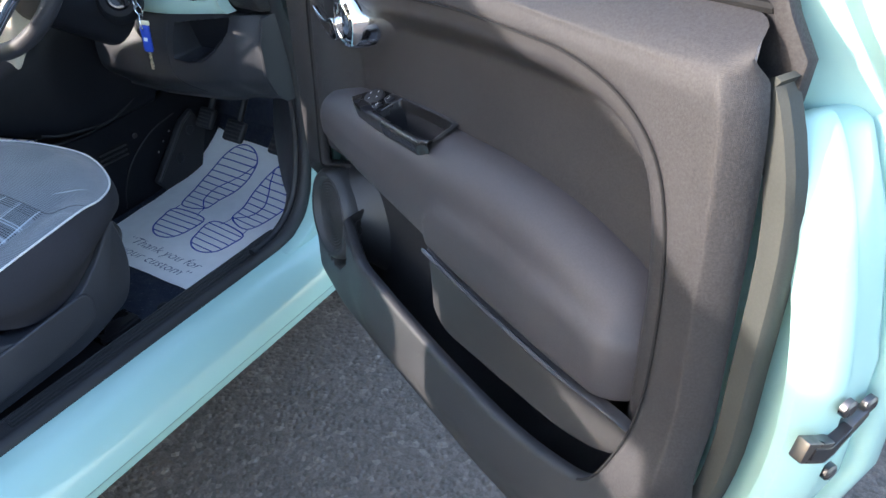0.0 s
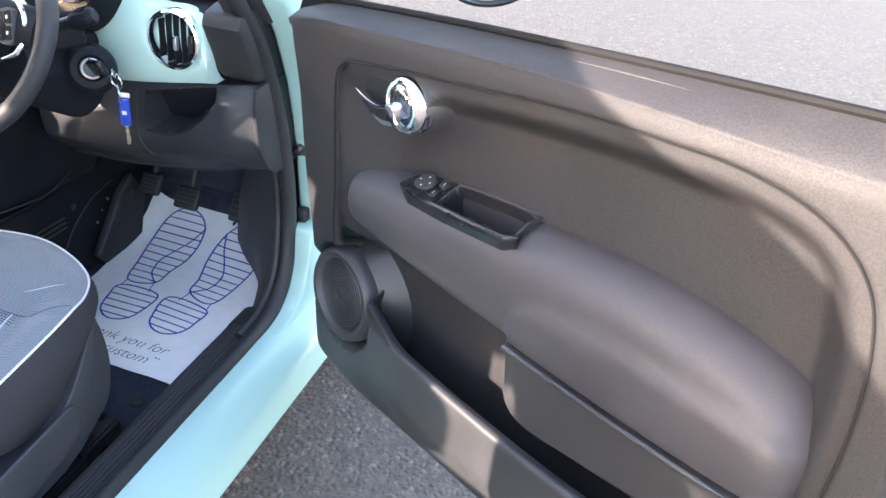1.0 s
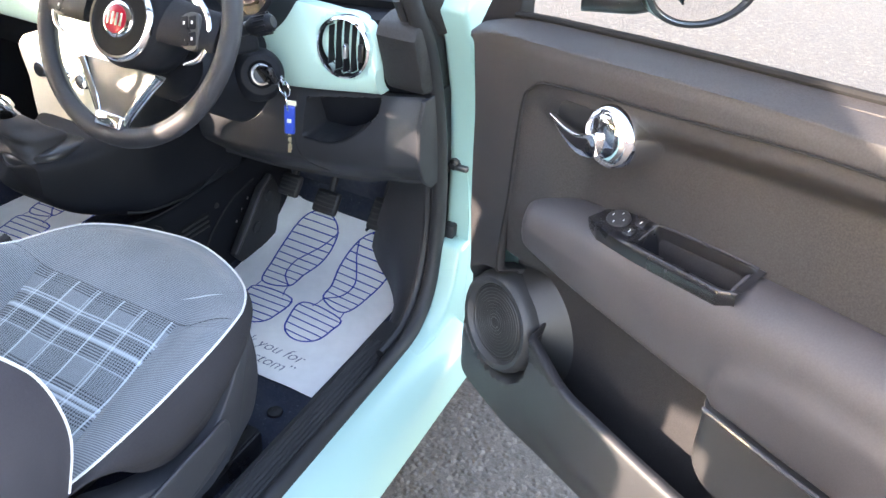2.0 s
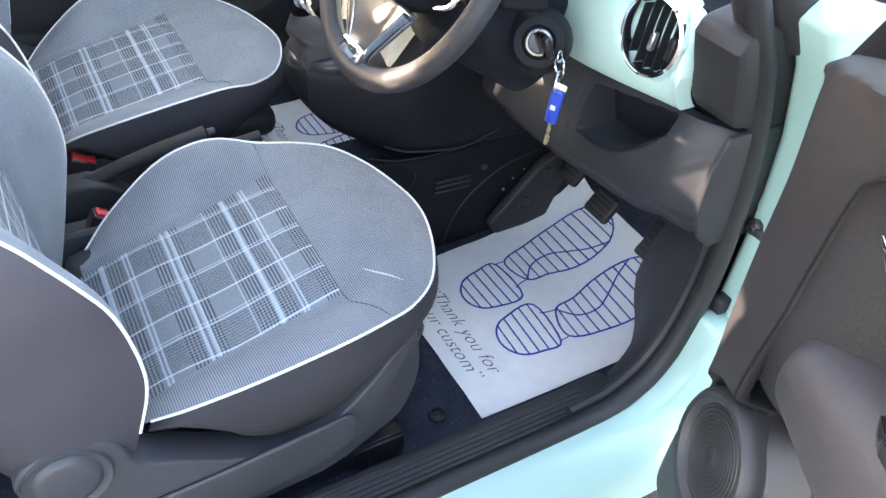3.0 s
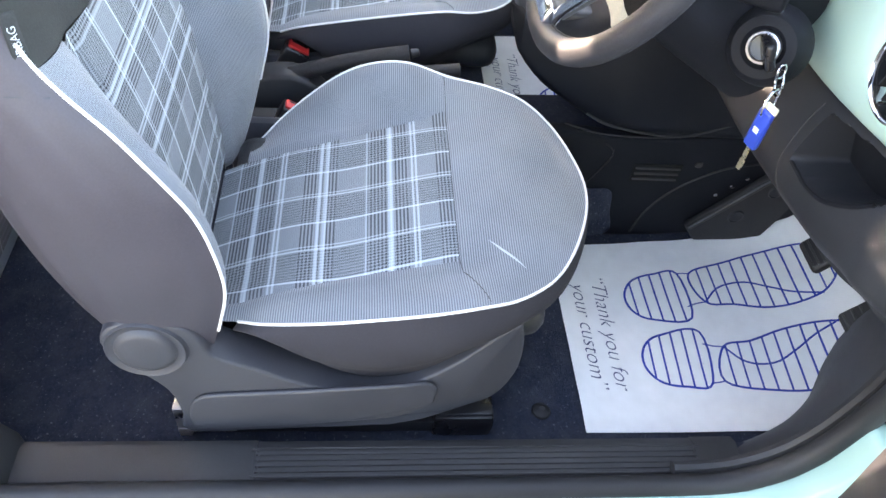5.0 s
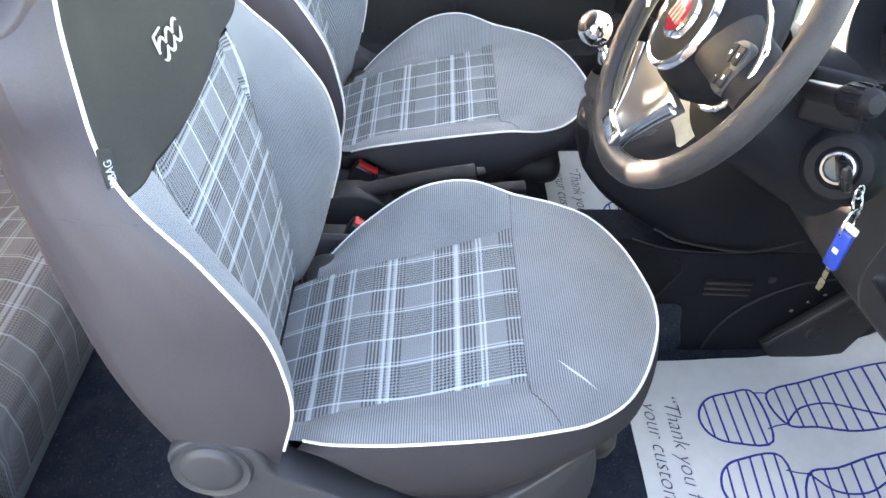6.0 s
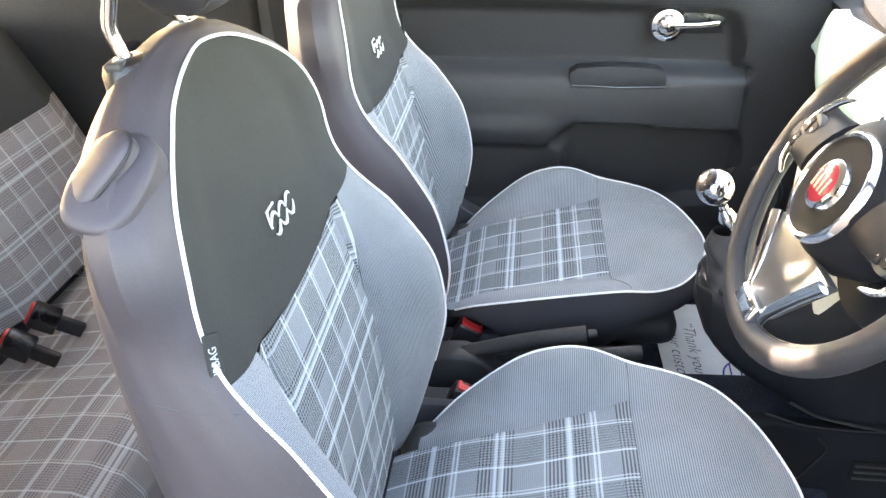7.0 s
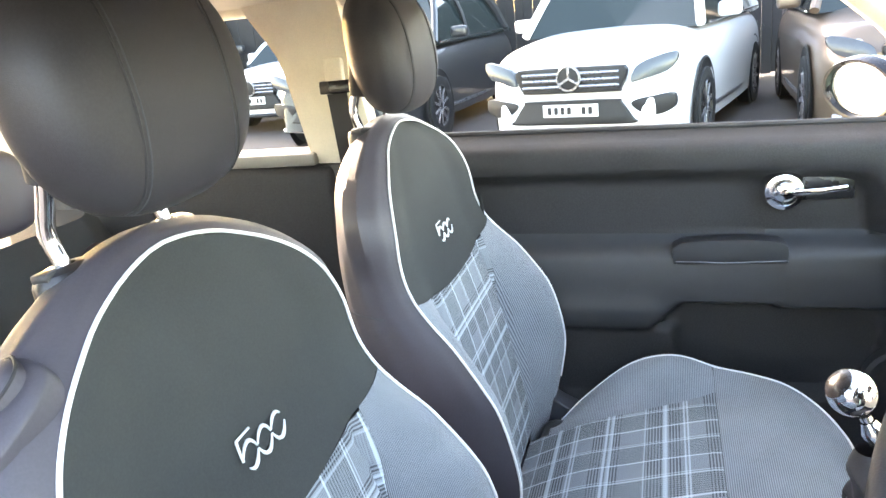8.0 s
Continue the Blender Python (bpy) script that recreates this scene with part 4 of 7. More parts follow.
    loz = [(0.335, 0.425), (0.338, 0.468), (0.352, 0.492), (0.38, 0.502), (0.50, 0.512), (0.62, 0.525), (0.668, 0.523), (0.688, 0.505), (0.69, 0.478), (0.68, 0.455), (0.60, 0.432), (0.45, 0.415), (0.35, 0.408)]
    loz = [(p.x, p.y) for p in smooth_poly([Vector((a, b, 0)) for a, b in loz], 3)]
    part("raised_panel", prism(loz, tplace, 0.262, 0.270, 0.006, 3), M_SEATPL, base)
    dm = frame_at(P(0.287, 0.304, 0.610), (side, 0, 0.08))
    part("recliner_cap", lathe([(0, 0.010), (0.030, 0.010), (0.036, 0.008), (0.040, 0.003), (0.044, 0.003), (0.050, 0.006), (0.053, 0.0), (0.053, -0.014)], dm, 36), M_SEATPL, base, "round recliner cap")
    # rails and feet
    part("seat_rail", rounded(sweep([(cx + side * 0.20, 0.315), (cx + side * 0.25, 0.315), (cx + side * 0.25, 0.345), (cx + side * 0.20, 0.345)], [(0.30, 0, 0), (0.80, 0, 0.0)]), 0.004), M_RUBBER, seat, "black seat rail")
    part("rail_end_cover", join(box(cx + side * 0.225 - 0.028, cx + side * 0.225 + 0.028, 0.70, 0.80, 0.30, 0.358, 0.006),
                                box(cx + side * 0.225 - 0.024, cx + side * 0.225 + 0.024, 0.703, 0.797, 0.3585, 0.366, 0.003)), M_GLOSSBLK, seat, "black rail end cover")
    part("rail_foot", join(box(cx + side * 0.245 - 0.012, cx + side * 0.245 + 0.012, 0.295, 0.315, 0.315, 0.40, 0.003), box(cx + side * 0.25 - 0.008, cx + side * 0.25 + 0.008, 0.295, 0.385, 0.332, 0.342, 0.002)), M_STEEL, seat, "bare steel rail foot")
    part("seat_rail", rounded(sweep([(cx - side * 0.20, 0.315), (cx - side * 0.16, 0.315), (cx - side * 0.16, 0.345), (cx - side * 0.20, 0.345)], [(0.30, 0, 0), (0.80, 0, 0.0)]), 0.004), M_RUBBER, seat)
    part("inner_trim", box(cx - side * 0.245 - 0.012, cx - side * 0.245 + 0.012, 0.33, 0.70, 0.38, 0.56, 0.010, 2), M_SEATPL, seat)
    return seat


HR_C = (0.192, 1.397)


def headrest_mesh(P):
    def f(u, v):
        th = math.tau * u
        ph = math.pi * v
        ce, se = math.cos(th), math.sin(th)
        r = math.sin(ph) ** 0.76
        a = 0.132 * r * math.copysign(abs(ce) ** 0.8, ce)
        y = 0.058 * r * math.copysign(abs(se) ** 0.75, se)
        z = -0.107 * math.copysign(abs(math.cos(ph)) ** 0.9, math.cos(ph))
        y += 0.012 * (a / 0.132) ** 2 - z * 0.12
        return P(a, HR_C[0] + y, HR_C[1] + z)
    return sheet(f, 48, 32, closed_u=True)


def headrest_seam(P, a0, r):
    """Seam between an end panel and the middle of the headrest, a hand's width from its middle."""
    half = []
    for k in range(60):
        ph = math.pi * (0.02 + 0.96 * k / 59)
        rr = math.sin(ph) ** 0.76
        q = (abs(a0) / (0.132 * rr)) ** (1 / 0.8)
        if q < 0.99:
            y = 0.058 * rr * math.sqrt(1 - q * q) ** 0.75
            z = -0.107 * math.copysign(abs(math.cos(ph)) ** 0.9, math.cos(ph))
            half.append((y, z))
    ring = half + [(-y, z) for y, z in reversed(half)]
    bend = 0.012 * (a0 / 0.132) ** 2
    return tube([P(a0, HR_C[0] + y + bend - z * 0.12, HR_C[1] + z) for y, z in ring], r, 6, True)


driver_seat = build_seat(1, "driver's seat in grey checked cloth with white piping, black upper back")
passenger_seat = build_seat(-1, "front passenger seat in grey checked cloth with white piping")


# ---- driver's door, standing open ----
# door measures: u from the hinge edge towards the latch, z up, n towards the seat
D0, DU, DN = Vector((0.985, 1.029, 0)), Vector((0.8795, -0.476, 0)), Vector((-0.476, -0.8795, 0))


def dp(u, z, n):
    return D0 + DU * u + DN * n + Vector((0, 0, z))


door_win = table([(-0.21, 1.128), (-0.10, 1.160), (0.05, 1.182), (0.21, 1.202), (0.40, 1.223), (0.63, 1.247), (0.775, 1.261), (0.90, 1.272)])
door_bot = table([(-0.21, 0.445), (-0.15, 0.412), (-0.06, 0.400), (0.20, 0.410), (0.45, 0.418), (0.62, 0.432), (0.75, 0.470), (0.84, 0.545), (0.90, 0.640), (0.94, 0.72)])
door_front = table([(0.40, -0.130), (0.50, -0.140), (0.60, -0.137), (0.70, -0.140), (0.80, -0.154), (0.90, -0.163), (1.00, -0.170), (1.11, -0.186), (1.20, -0.190)])
door_rear = table([(0.40, 0.88), (0.55, 0.925), (0.70, 0.937), (0.80, 0.938), (0.95, 0.928), (1.10, 0.916), (1.20, 0.903), (1.25, 0.885), (1.30, 0.87)])
arm_top = table([(-0.05, 0.865), (-0.02, 0.890), (0.0, 0.904), (0.05, 0.919), (0.106, 0.931), (0.25, 0.955), (0.409, 0.976), (0.58, 0.993), (0.68, 0.991), (0.738, 0.983), (0.80, 0.966), (0.84, 0.94)])
arm_low = table([(-0.05, 0.840), (0.0, 0.832), (0.07, 0.822), (0.16, 0.813), (0.30, 0.808), (0.41, 0.807), (0.55, 0.807), (0.72, 0.814), (0.85, 0.826)])
flap_low = table([(0.400, 0.76), (0.408, 0.735), (0.428, 0.695), (0.455, 0.672), (0.485, 0.668), (0.556, 0.678), (0.637, 0.690), (0.76, 0.714), (0.838, 0.751), (0.87, 0.79)])
loz_top = table([(0.42, 0.845), (0.430, 0.868), (0.447, 0.884), (0.475, 0.900), (0.57, 0.917), (0.69, 0.924), (0.80, 0.925), (0.86, 0.92)])
inner_loop = smooth_poly([Vector((a, b, 0)) for a, b in [(-0.030, 0.70), (-0.034, 0.895), (-0.030, 1.045), (-0.010, 1.088), (0.045, 1.112), (0.26, 1.148), (0.455, 1.178), (0.60, 1.190),
             (0.69, 1.193), (0.77, 1.178), (0.825, 1.140), (0.853, 1.080), (0.868, 0.985), (0.872, 0.857), (0.866, 0.79), (0.84, 0.718), (0.79, 0.682), (0.67, 0.648), (0.50, 0.632), (0.30, 0.632), (0.14, 0.645)]], 5)


def signed(poly, px, pz):
    """Distance to a closed outline, positive inside (arrays)."""
    a = np.array([(p.x, p.y) for p in poly])
    b = np.roll(a, -1, axis=0)
    best = np.full(px.shape, 9.0)
    inside = np.zeros(px.shape, bool)
    for (x0, y0), (x1, y1) in zip(a, b):
        dx, dy = x1 - x0, y1 - y0
        t = np.clip(((px - x0) * dx + (pz - y0) * dy) / (dx * dx + dy * dy + 1e-12), 0, 1)
        best = np.minimum(best, np.hypot(px - x0 - t * dx, pz - y0 - t * dy))
        if abs(dy) > 1e-9:
            inside ^= ((y0 > pz) != (y1 > pz)) & (px < x0 + (pz - y0) * dx / dy)
    return np.where(inside, best, -best)


def ss(a, b, x):
    t = np.clip((x - a) / (b - a), 0, 1)
    return t * t * (3 - 2 * t)


def build_driver_door():
    door = thing("driver_door", "open driver's door, mint outside, charcoal trim inside", "car door", dp(-0.2, 0.4, -0.08))
    vf = np.vectorize

    def outer_n(u, z):
        """Face of the moulded panel outside the curved line."""
        zt, zb = vf(door_win)(u), vf(door_bot)(u)
        drop = 0.021 + 0.019 * ss(0.35, 0.85, u)
        crease = zt - drop
        n = -0.050 * np.clip((z - crease) / drop, 0, 1) ** 1.15 - 0.004 * np.exp(-((z - crease) / 0.012) ** 2)
        n += 0.030 * ss(0.05, 0.22, u) * ss(0.0, 0.12, z - zb) * ss(0.90, 0.70, z)
        n -= 0.016 * ss(0.07, -0.11, u) * ss(1.19, 1.10, z)
        return n - 0.050 * ss(0.116, 0.098, np.hypot(u + 0.027, z - 0.611))

    # border: a ring of faces from the curved line out to the edge of the trim
    loop = np.array([(p.x, p.y) for p in inner_loop])
    seg = np.hypot(*(np.roll(loop, -1, 0) - loop).T)
    run = np.concatenate([[0], np.cumsum(seg)])
    at = np.linspace(0, run[-1], 420, endpoint=False)
    close = np.vstack([loop, loop[:1]])
    lu, lz = np.interp(at, run, close[:, 0]), np.interp(at, run, close[:, 1])
    mid = np.array((0.43, 0.90))
    reach = []
    for a, b in zip(lu, lz):
        lo, hi = 1.0, 4.0
        for _ in range(40):
            m = (lo + hi) / 2
            u, z = mid[0] + (a - mid[0]) * m, mid[1] + (b - mid[1]) * m
            ok = door_front(z) < u < door_rear(z) and door_bot(min(0.94, max(-0.21, u))) < z < door_win(u)
            lo, hi = (m, hi) if ok else (lo, m)
        reach.append(lo)
    reach = np.array(reach)
    for _ in range(3):
        reach = np.minimum(reach, (np.roll(reach, 1) + np.roll(reach, -1)) / 2 + 0.002)
    bu, bz = mid[0] + (lu - mid[0]) * reach, mid[1] + (lz - mid[1]) * reach
    tu, tz = np.roll(lu, -2) - np.roll(lu, 2), np.roll(lz, -2) - np.roll(lz, 2)
    ln = np.hypot(tu, tz)
    iu, iz = tz / ln, -tu / ln
    flip = np.sign(iu * (mid[0] - lu) + iz * (mid[1] - lz))
    iu, iz = iu * flip, iz * flip
    wide = np.hypot(bu - lu, bz - lz)
    rings = []
    base = outer_n(lu, lz)
    for off, dn in ((-0.045, -0.034), (-0.010, -0.026), (0.002, -0.020), (0.0052, -0.013), (0.0055, -0.007), (0.0040, -0.0025), (0.0012, -0.0003)):
        rings.append((lu + iu * off, lz + iz * off, base + dn))
    for s in list(np.linspace(0.0, 0.9, 27)[1:]) + [0.94, 0.965, 0.98, 0.99, 1.0]:
        u, z = lu + (bu - lu) * s, lz + (bz - lz) * s
        n = outer_n(u, z)
        side = ss(0.02, 0.05, vf(door_win)(u) - z)
        n = n - 0.034 * side * (1 - np.sqrt(np.clip((1 - s) * wide / 0.022, 0, 1)))
        rings.append((u, z, n))
    def border(u, z):
        return "low" if z < 0.60 + 0.22 * max(0, u) and z < 0.74 else "panel"
    out = {"low": (bmesh.new(), {}), "panel": (bmesh.new(), {})}

    def put(key, k, p):
        bm, vs = out[key]
        if k not in vs:
            vs[k] = bm.verts.new(p)
        return vs[k]
    m = len(lu)
    for j in range(len(rings) - 1):
        for i in range(m):
            key = border(rings[j][0][i], rings[j][1][i])
            f = [put(key, (a % m, b), dp(rings[b][0][a % m], rings[b][1][a % m], rings[b][2][a % m])) for a, b in ((i, j), (i + 1, j), (i + 1, j + 1), (i, j + 1))]
            out[key][0].faces.new(f)
    part("inner_panel", out["panel"][0], M_TRIM, door, "grained charcoal plastic door panel")
    part("door_pocket", out["low"][0], M_TRIM_LOW, door, "dark moulded door pocket")
    # black bead on the surface paints the shade of the panel's curved groove
    groove = [dp(a + i0 * 0.0036, b + i1 * 0.0036, n0 + 0.0002) for a, b, i0, i1, n0 in zip(lu, lz, iu, iz, base) if b > 0.70]
    cut = max(range(len(groove)), key=lambda k: (groove[k] - groove[k - 1]).length)
    part("groove_shade_line", tube(groove[cut:] + groove[:cut], 0.0017, 6), M_SHADE, door)
    # hollow field inside the line
    gu, gz = np.meshgrid(np.linspace(-0.06, 0.89, 191), np.linspace(0.44, 1.21, 156))
    d = signed(inner_loop, gu, gz)
    start = -0.006 - 0.016 * ss(0.07, -0.11, gu) - 0.050 * ss(0.116, 0.098, np.hypot(gu + 0.027, gz - 0.611))
    n = start + (-0.056 - start) * ss(0.022 * ss(-0.02, 0.3, gu), 0.072 + 0.09 * ss(0.25, 0.02, gu), d)
    n = n - 0.018 * ss(0.86, 0.74, gz)
    n = np.where(gz < 0.76, np.minimum(n, -0.084 * ss(0.80, 0.74, gz)), n)
    bm, vs = bmesh.new(), {}
    for j in range(gu.shape[0] - 1):
        for i in range(gu.shape[1] - 1):
            quad = ((i, j), (i + 1, j), (i + 1, j + 1), (i, j + 1))
            if gz[j, i] < door_bot(min(0.94, gu[j, i])) + 0.03 or (gz[j, i] < 0.72 and gu[j, i] > 0.86):
                continue
            if min(d[b, a] if gz[b, a] > 0.72 else 1 for a, b in quad) < -0.008:
                continue
            for a, b in quad:
                if (a, b) not in vs:
                    vs[(a, b)] = bm.verts.new(dp(gu[b, a], gz[b, a], n[b, a]))
            bm.faces.new([vs[q] for q in quad])
    part("panel_recess", bm, M_TRIM, door, "smooth hollow of the door panel")

    # padded armrest
    def arm_section(u):
        t, lo = arm_top(u), arm_low(u)
        k = min(1.0, (t - lo) / 0.150)
        pts = [(-0.085, t - 0.008), (-0.064, t), (-0.040, t - 0.002), (-0.015, t - 0.016 * k), (0.004, t - 0.038 * k), (0.012, t - 0.070 * k)]
        pts += [(0.013, lo + 0.060 * k), (0.011, lo + 0.030 * k), (0.006, lo + 0.010 * k), (-0.004, lo), (-0.030, lo - 0.006), (-0.10, lo - 0.008)]
        return [(p.x, p.y) for p in smooth_poly([Vector((a, b, 0)) for a, b in pts], 4, False)]
    us = [-0.006 + 0.05 * (1 - math.cos(k / 12 * math.pi / 2)) for k in range(12)] + list(np.linspace(0.044, 0.80, 88)) + [0.80 + 0.060 * math.sin(k / 12 * math.pi / 2) for k in range(1, 13)]
    bm, rows_ = bmesh.new(), []
    for u in us:
        full = math.sqrt(max(0.0, 1 - max(0, (0.05 - u) / 0.056) ** 2)) if u < 0.05 else math.sqrt(max(0.0, 1 - max(0, (u - 0.80) / 0.060) ** 2)) if u > 0.80 else 1.0
        row = []
        for a, b in arm_section(u):
            if u > 0.40:
                lt = loz_top(u)
                a += 0.011 * float(ss(0.004, -0.016, np.float64(b - lt))) * float(ss(0.416, 0.436, np.float64(u))) * (1 if b > arm_low(u) + 0.004 else 0.6) * (1 if a > -0.03 else 0)
            zm = (arm_top(u) + arm_low(u)) / 2
            row.append(bm.verts.new(dp(u, zm + (b - zm) * (0.80 + 0.20 * full if u < 0.4 else 0.92 + 0.08 * full), -0.085 + (a + 0.085) * full)))
        rows_.append(row)
    for r in range(len(us) - 1):
        for k in range(len(rows_[0]) - 1):
            um = (us[r] + us[r + 1]) / 2
            if 0.235 < um < 0.392 and 3 <= k <= 13:
                continue
            bm.faces.new((rows_[r][k], rows_[r + 1][k], rows_[r + 1][k + 1], rows_[r][k + 1]))
    part("armrest", bm, M_ARM, door, "grey padded vinyl armrest")
    # hard panel under the pad, its bright top edge
    def flap_pt(a, b):
        u = lerp(0.402, 0.866, a)
        top_z, low_z = arm_low(u) - 0.003, flap_low(u) - 0.012
        z = lerp(low_z, top_z, b)
        e = min((u - 0.402) / 0.034, 1.0)
        r = math.sqrt(max(0.0, 1 - (1 - e) ** 2))
        rz = min((z - low_z) / 0.013, 1.0)
        n0 = -0.085 + (0.085 + 0.012 - 0.010 * (1 - b)) * r * math.sqrt(max(0.0, 1 - (1 - rz) ** 2))
        top_in = max(0.0, (b - 0.955) / 0.045)
        return dp(u, z, n0 + 0.0035 * sstep(0.90, 0.955, b) - 0.016 * top_in ** 2)
    bmf = bmesh.new()
    bs = [0.12 * (k / 12) ** 2 for k in range(12)] + [0.12 + k / 12 * 0.78 for k in range(12)] + [0.9 + 0.1 * k / 12 for k in range(13)]
    as_ = [0.05 * (k / 10) ** 2 for k in range(10)] + list(np.linspace(0.05, 1.0, 60))
    g = [[bmf.verts.new(flap_pt(a, b)) for b in bs] for a in as_]
    for i in range(len(as_) - 1):
        for j in range(len(bs) - 1):
            bmf.faces.new((g[i][j], g[i + 1][j], g[i + 1][j + 1], g[i][j + 1]))
    part("armrest_base", bmf, M_TRIM_SM, door, "smooth hard panel below the armrest")
    part("base_edge", tube([dp(u, arm_low(u) - 0.0035, 0.0185) for u in np.linspace(0.428, 0.800, 30)], lambda t: 0.0034 * min(1, 6 * (1 - t) + 0.1), 8), M_EDGE, door, "polished edge line")
    # painted shell
    shape = [(-0.205, 1.10), (-0.165, 0.80), (-0.148, 0.45), (-0.10, 0.395), (0.20, 0.39), (0.60, 0.415), (0.75, 0.455), (0.86, 0.54), (0.93, 0.66), (0.958, 0.80), (0.955, 0.95), (0.942, 1.12), (0.90, 1.225), (0.87, 1.215), (0.5, 1.180), (0.0, 1.140)]
    shape = [(p.x, p.y) for p in smooth_poly([Vector((a, b, 0)) for a, b in shape], 4)]

    def rim_place(a, b, w):
        return dp(a, b, w - 0.015 * sstep(0.5, -0.1, a))
    rim, hole = bmesh.new(), []
    rings4 = []
    for sc, w in ((1.0, -0.062), (1.0, -0.046), (0.992, -0.040), (0.955, -0.040), (0.955, -0.062)):
        rings4.append([rim.verts.new(rim_place(0.40 + (a - 0.40) * sc, 0.85 + (b - 0.85) * sc, w)) for a, b in shape])
    for A, B in zip(rings4, rings4[1:]):
        for k in range(len(shape)):
            rim.faces.new((A[k], A[(k + 1) % len(shape)], B[(k + 1) % len(shape)], B[k]))
    part("trim_end_face", rim, M_TRIM_EDGE, door, "smooth grey end face of the door trim")
    shape2 = [(-0.20, 1.08), (-0.165, 0.80), (-0.15, 0.44), (-0.10, 0.385), (0.20, 0.375), (0.62, 0.40), (0.79, 0.445), (0.91, 0.54), (0.99, 0.67), (1.020, 0.82), (1.010, 0.97), (0.972, 1.10), (0.928, 1.185), (0.90, 1.19), (0.87, 1.165), (0.5, 1.135), (0.0, 1.09)]
    part("door_shell", prism(shape2, lambda a, b, w: dp(a, b, w), -0.150, -0.092, 0.012, 3), M_MINT, door, "mint painted door shell")
    flange, rows4 = bmesh.new(), []
    for sc, w in ((1.0, -0.098), (0.999, -0.092), (0.990, -0.078), (0.974, -0.062), (0.962, -0.057), (0.94, -0.060), (0.94, -0.095)):
        rows4.append([flange.verts.new(rim_place(0.40 + (p.x - 0.40) * sc, 0.85 + (p.y - 0.85) * sc, w)) for p in smooth_poly([Vector((a, b, 0)) for a, b in shape2], 4)])
    for A, B in zip(rows4, rows4[1:]):
        for k in range(len(A)):
            if A[k].co.z > 1.02 and (A[k].co - D0).dot(DU) < 0.85:
                continue
            flange.faces.new((A[k], A[(k + 1) % len(A)], B[(k + 1) % len(A)], B[k]))
    bmesh.ops.recalc_face_normals(flange, faces=flange.faces)
    part("shell_flange", flange, M_MINT, door, "mint painted door edge")
    shape3 = [(a + (0.014 if a > 0.7 else 0.0), b) for a, b in shape2]
    part("outer_skin", prism(shape3, lambda a, b, w: dp(a, b, w), -0.195, -0.1505, 0.014, 3), M_MINT, door, "mint painted outer door skin")
    # latch on the end face
    claw = [(-0.042, 0.024), (-0.047, 0.0), (-0.022, -0.016), (0.0, -0.029), (0.013, -0.025), (0.052, 0.010), (0.047, 0.019), (0.022, 0.005), (0.008, -0.003), (-0.010, 0.005)]
    lm = frame_at(dp(1.017, 0.905, -0.080), DU)
    latch = part("latch_plate", prism(claw, lambda a, b, w: lm @ Vector((a, b, w)), -0.004, 0.010, 0.002, 2), M_LATCH, door, "dark steel door latch")
    part("latch_slot", prism([(q * 0.62 - 0.004, r * 0.62 - 0.003) for q, r in claw], lambda a, b, w: lm @ Vector((a, b, w)), 0.0, 0.0115, 0.001, 1), M_GLOSSBLK, latch)
    for n0, z0 in ((-0.093, 0.940), (-0.132, 0.925), (-0.111, 0.840)):
        part("latch_bolt", lathe([(0, 0.005), (0.007, 0.006), (0.010, 0.004), (0.010, -0.002)], frame_at(dp(1.020, z0, n0), DU), 12), M_BOLT, door, "dark latch bolt")
    # window frame and pane
    fr = smooth_poly([dp(0.862, 1.258, -0.066), dp(0.850, 1.315, -0.055), dp(0.820, 1.39, -0.04), dp(0.75, 1.468, -0.02), dp(0.60, 1.505, 0.0), (dp(0.35, 1.50, -0.005)), dp(0.05, 1.38, -0.04), dp(-0.18, 1.19, -0.085)], 6, False)
    part("window_seal", tube(fr, 0.010, 10, flat=0.8), M_SEAL, door, "black window channel")
    post = [(0.870, 1.12), (0.958, 1.12), (0.934, 1.25), (0.895, 1.37), (0.818, 1.485), (0.60, 1.535), (0.35, 1.52), (0.05, 1.40), (-0.19, 1.21), (-0.19, 1.185), (0.05, 1.36), (0.35, 1.485), (0.60, 1.50), (0.775, 1.462), (0.835, 1.39), (0.866, 1.31), (0.870, 1.24)]
    part("window_frame", prism(post, lambda a, b, w: dp(a, b, w + 0.06 * max(0.0, (b - 1.24) / 0.28) - 1.8 * max(0.0, a - 0.885)), -0.125, -0.074, 0.006, 2), M_MINT, door, "mint painted window frame")
    inner_post = [(0.860, 1.200), (0.906, 1.200), (0.908, 1.240), (0.888, 1.272), (0.868, 1.320), (0.840, 1.400), (0.795, 1.470), (0.780, 1.458), (0.824, 1.390), (0.852, 1.315), (0.864, 1.262)]
    part("post_trim", prism(inner_post, lambda a, b, w: dp(a, b, w + 0.06 * max(0.0, (b - 1.24) / 0.28)), -0.0735, -0.058, 0.004, 2), M_TRIM, door, "dark trim on the window post")
    part("waist_seal", tube([dp(u, door_win(u) + 0.004, -0.053) for u in np.linspace(-0.11, 0.872, 24)], 0.0055, 8), M_SEAL, door, "black rubber glass seal")
    part("waist_lip", tube([dp(u, door_win(u) + 0.002, -0.066) for u in np.linspace(-0.11, 0.872, 24)], 0.0040, 8), M_SEAL, door)

    def pane(u, v):
        a = lerp(-0.10, 0.87, u)
        top_z = table([(-0.12, 1.21), (0.05, 1.36), (0.35, 1.485), (0.60, 1.50), (0.80, 1.465), (0.88, 1.38)])(a)
        b = lerp(door_win(a) - 0.02, top_z, v)
        return dp(a, b, -0.068 + 0.06 * max(0, (b - 1.22) / 0.28))
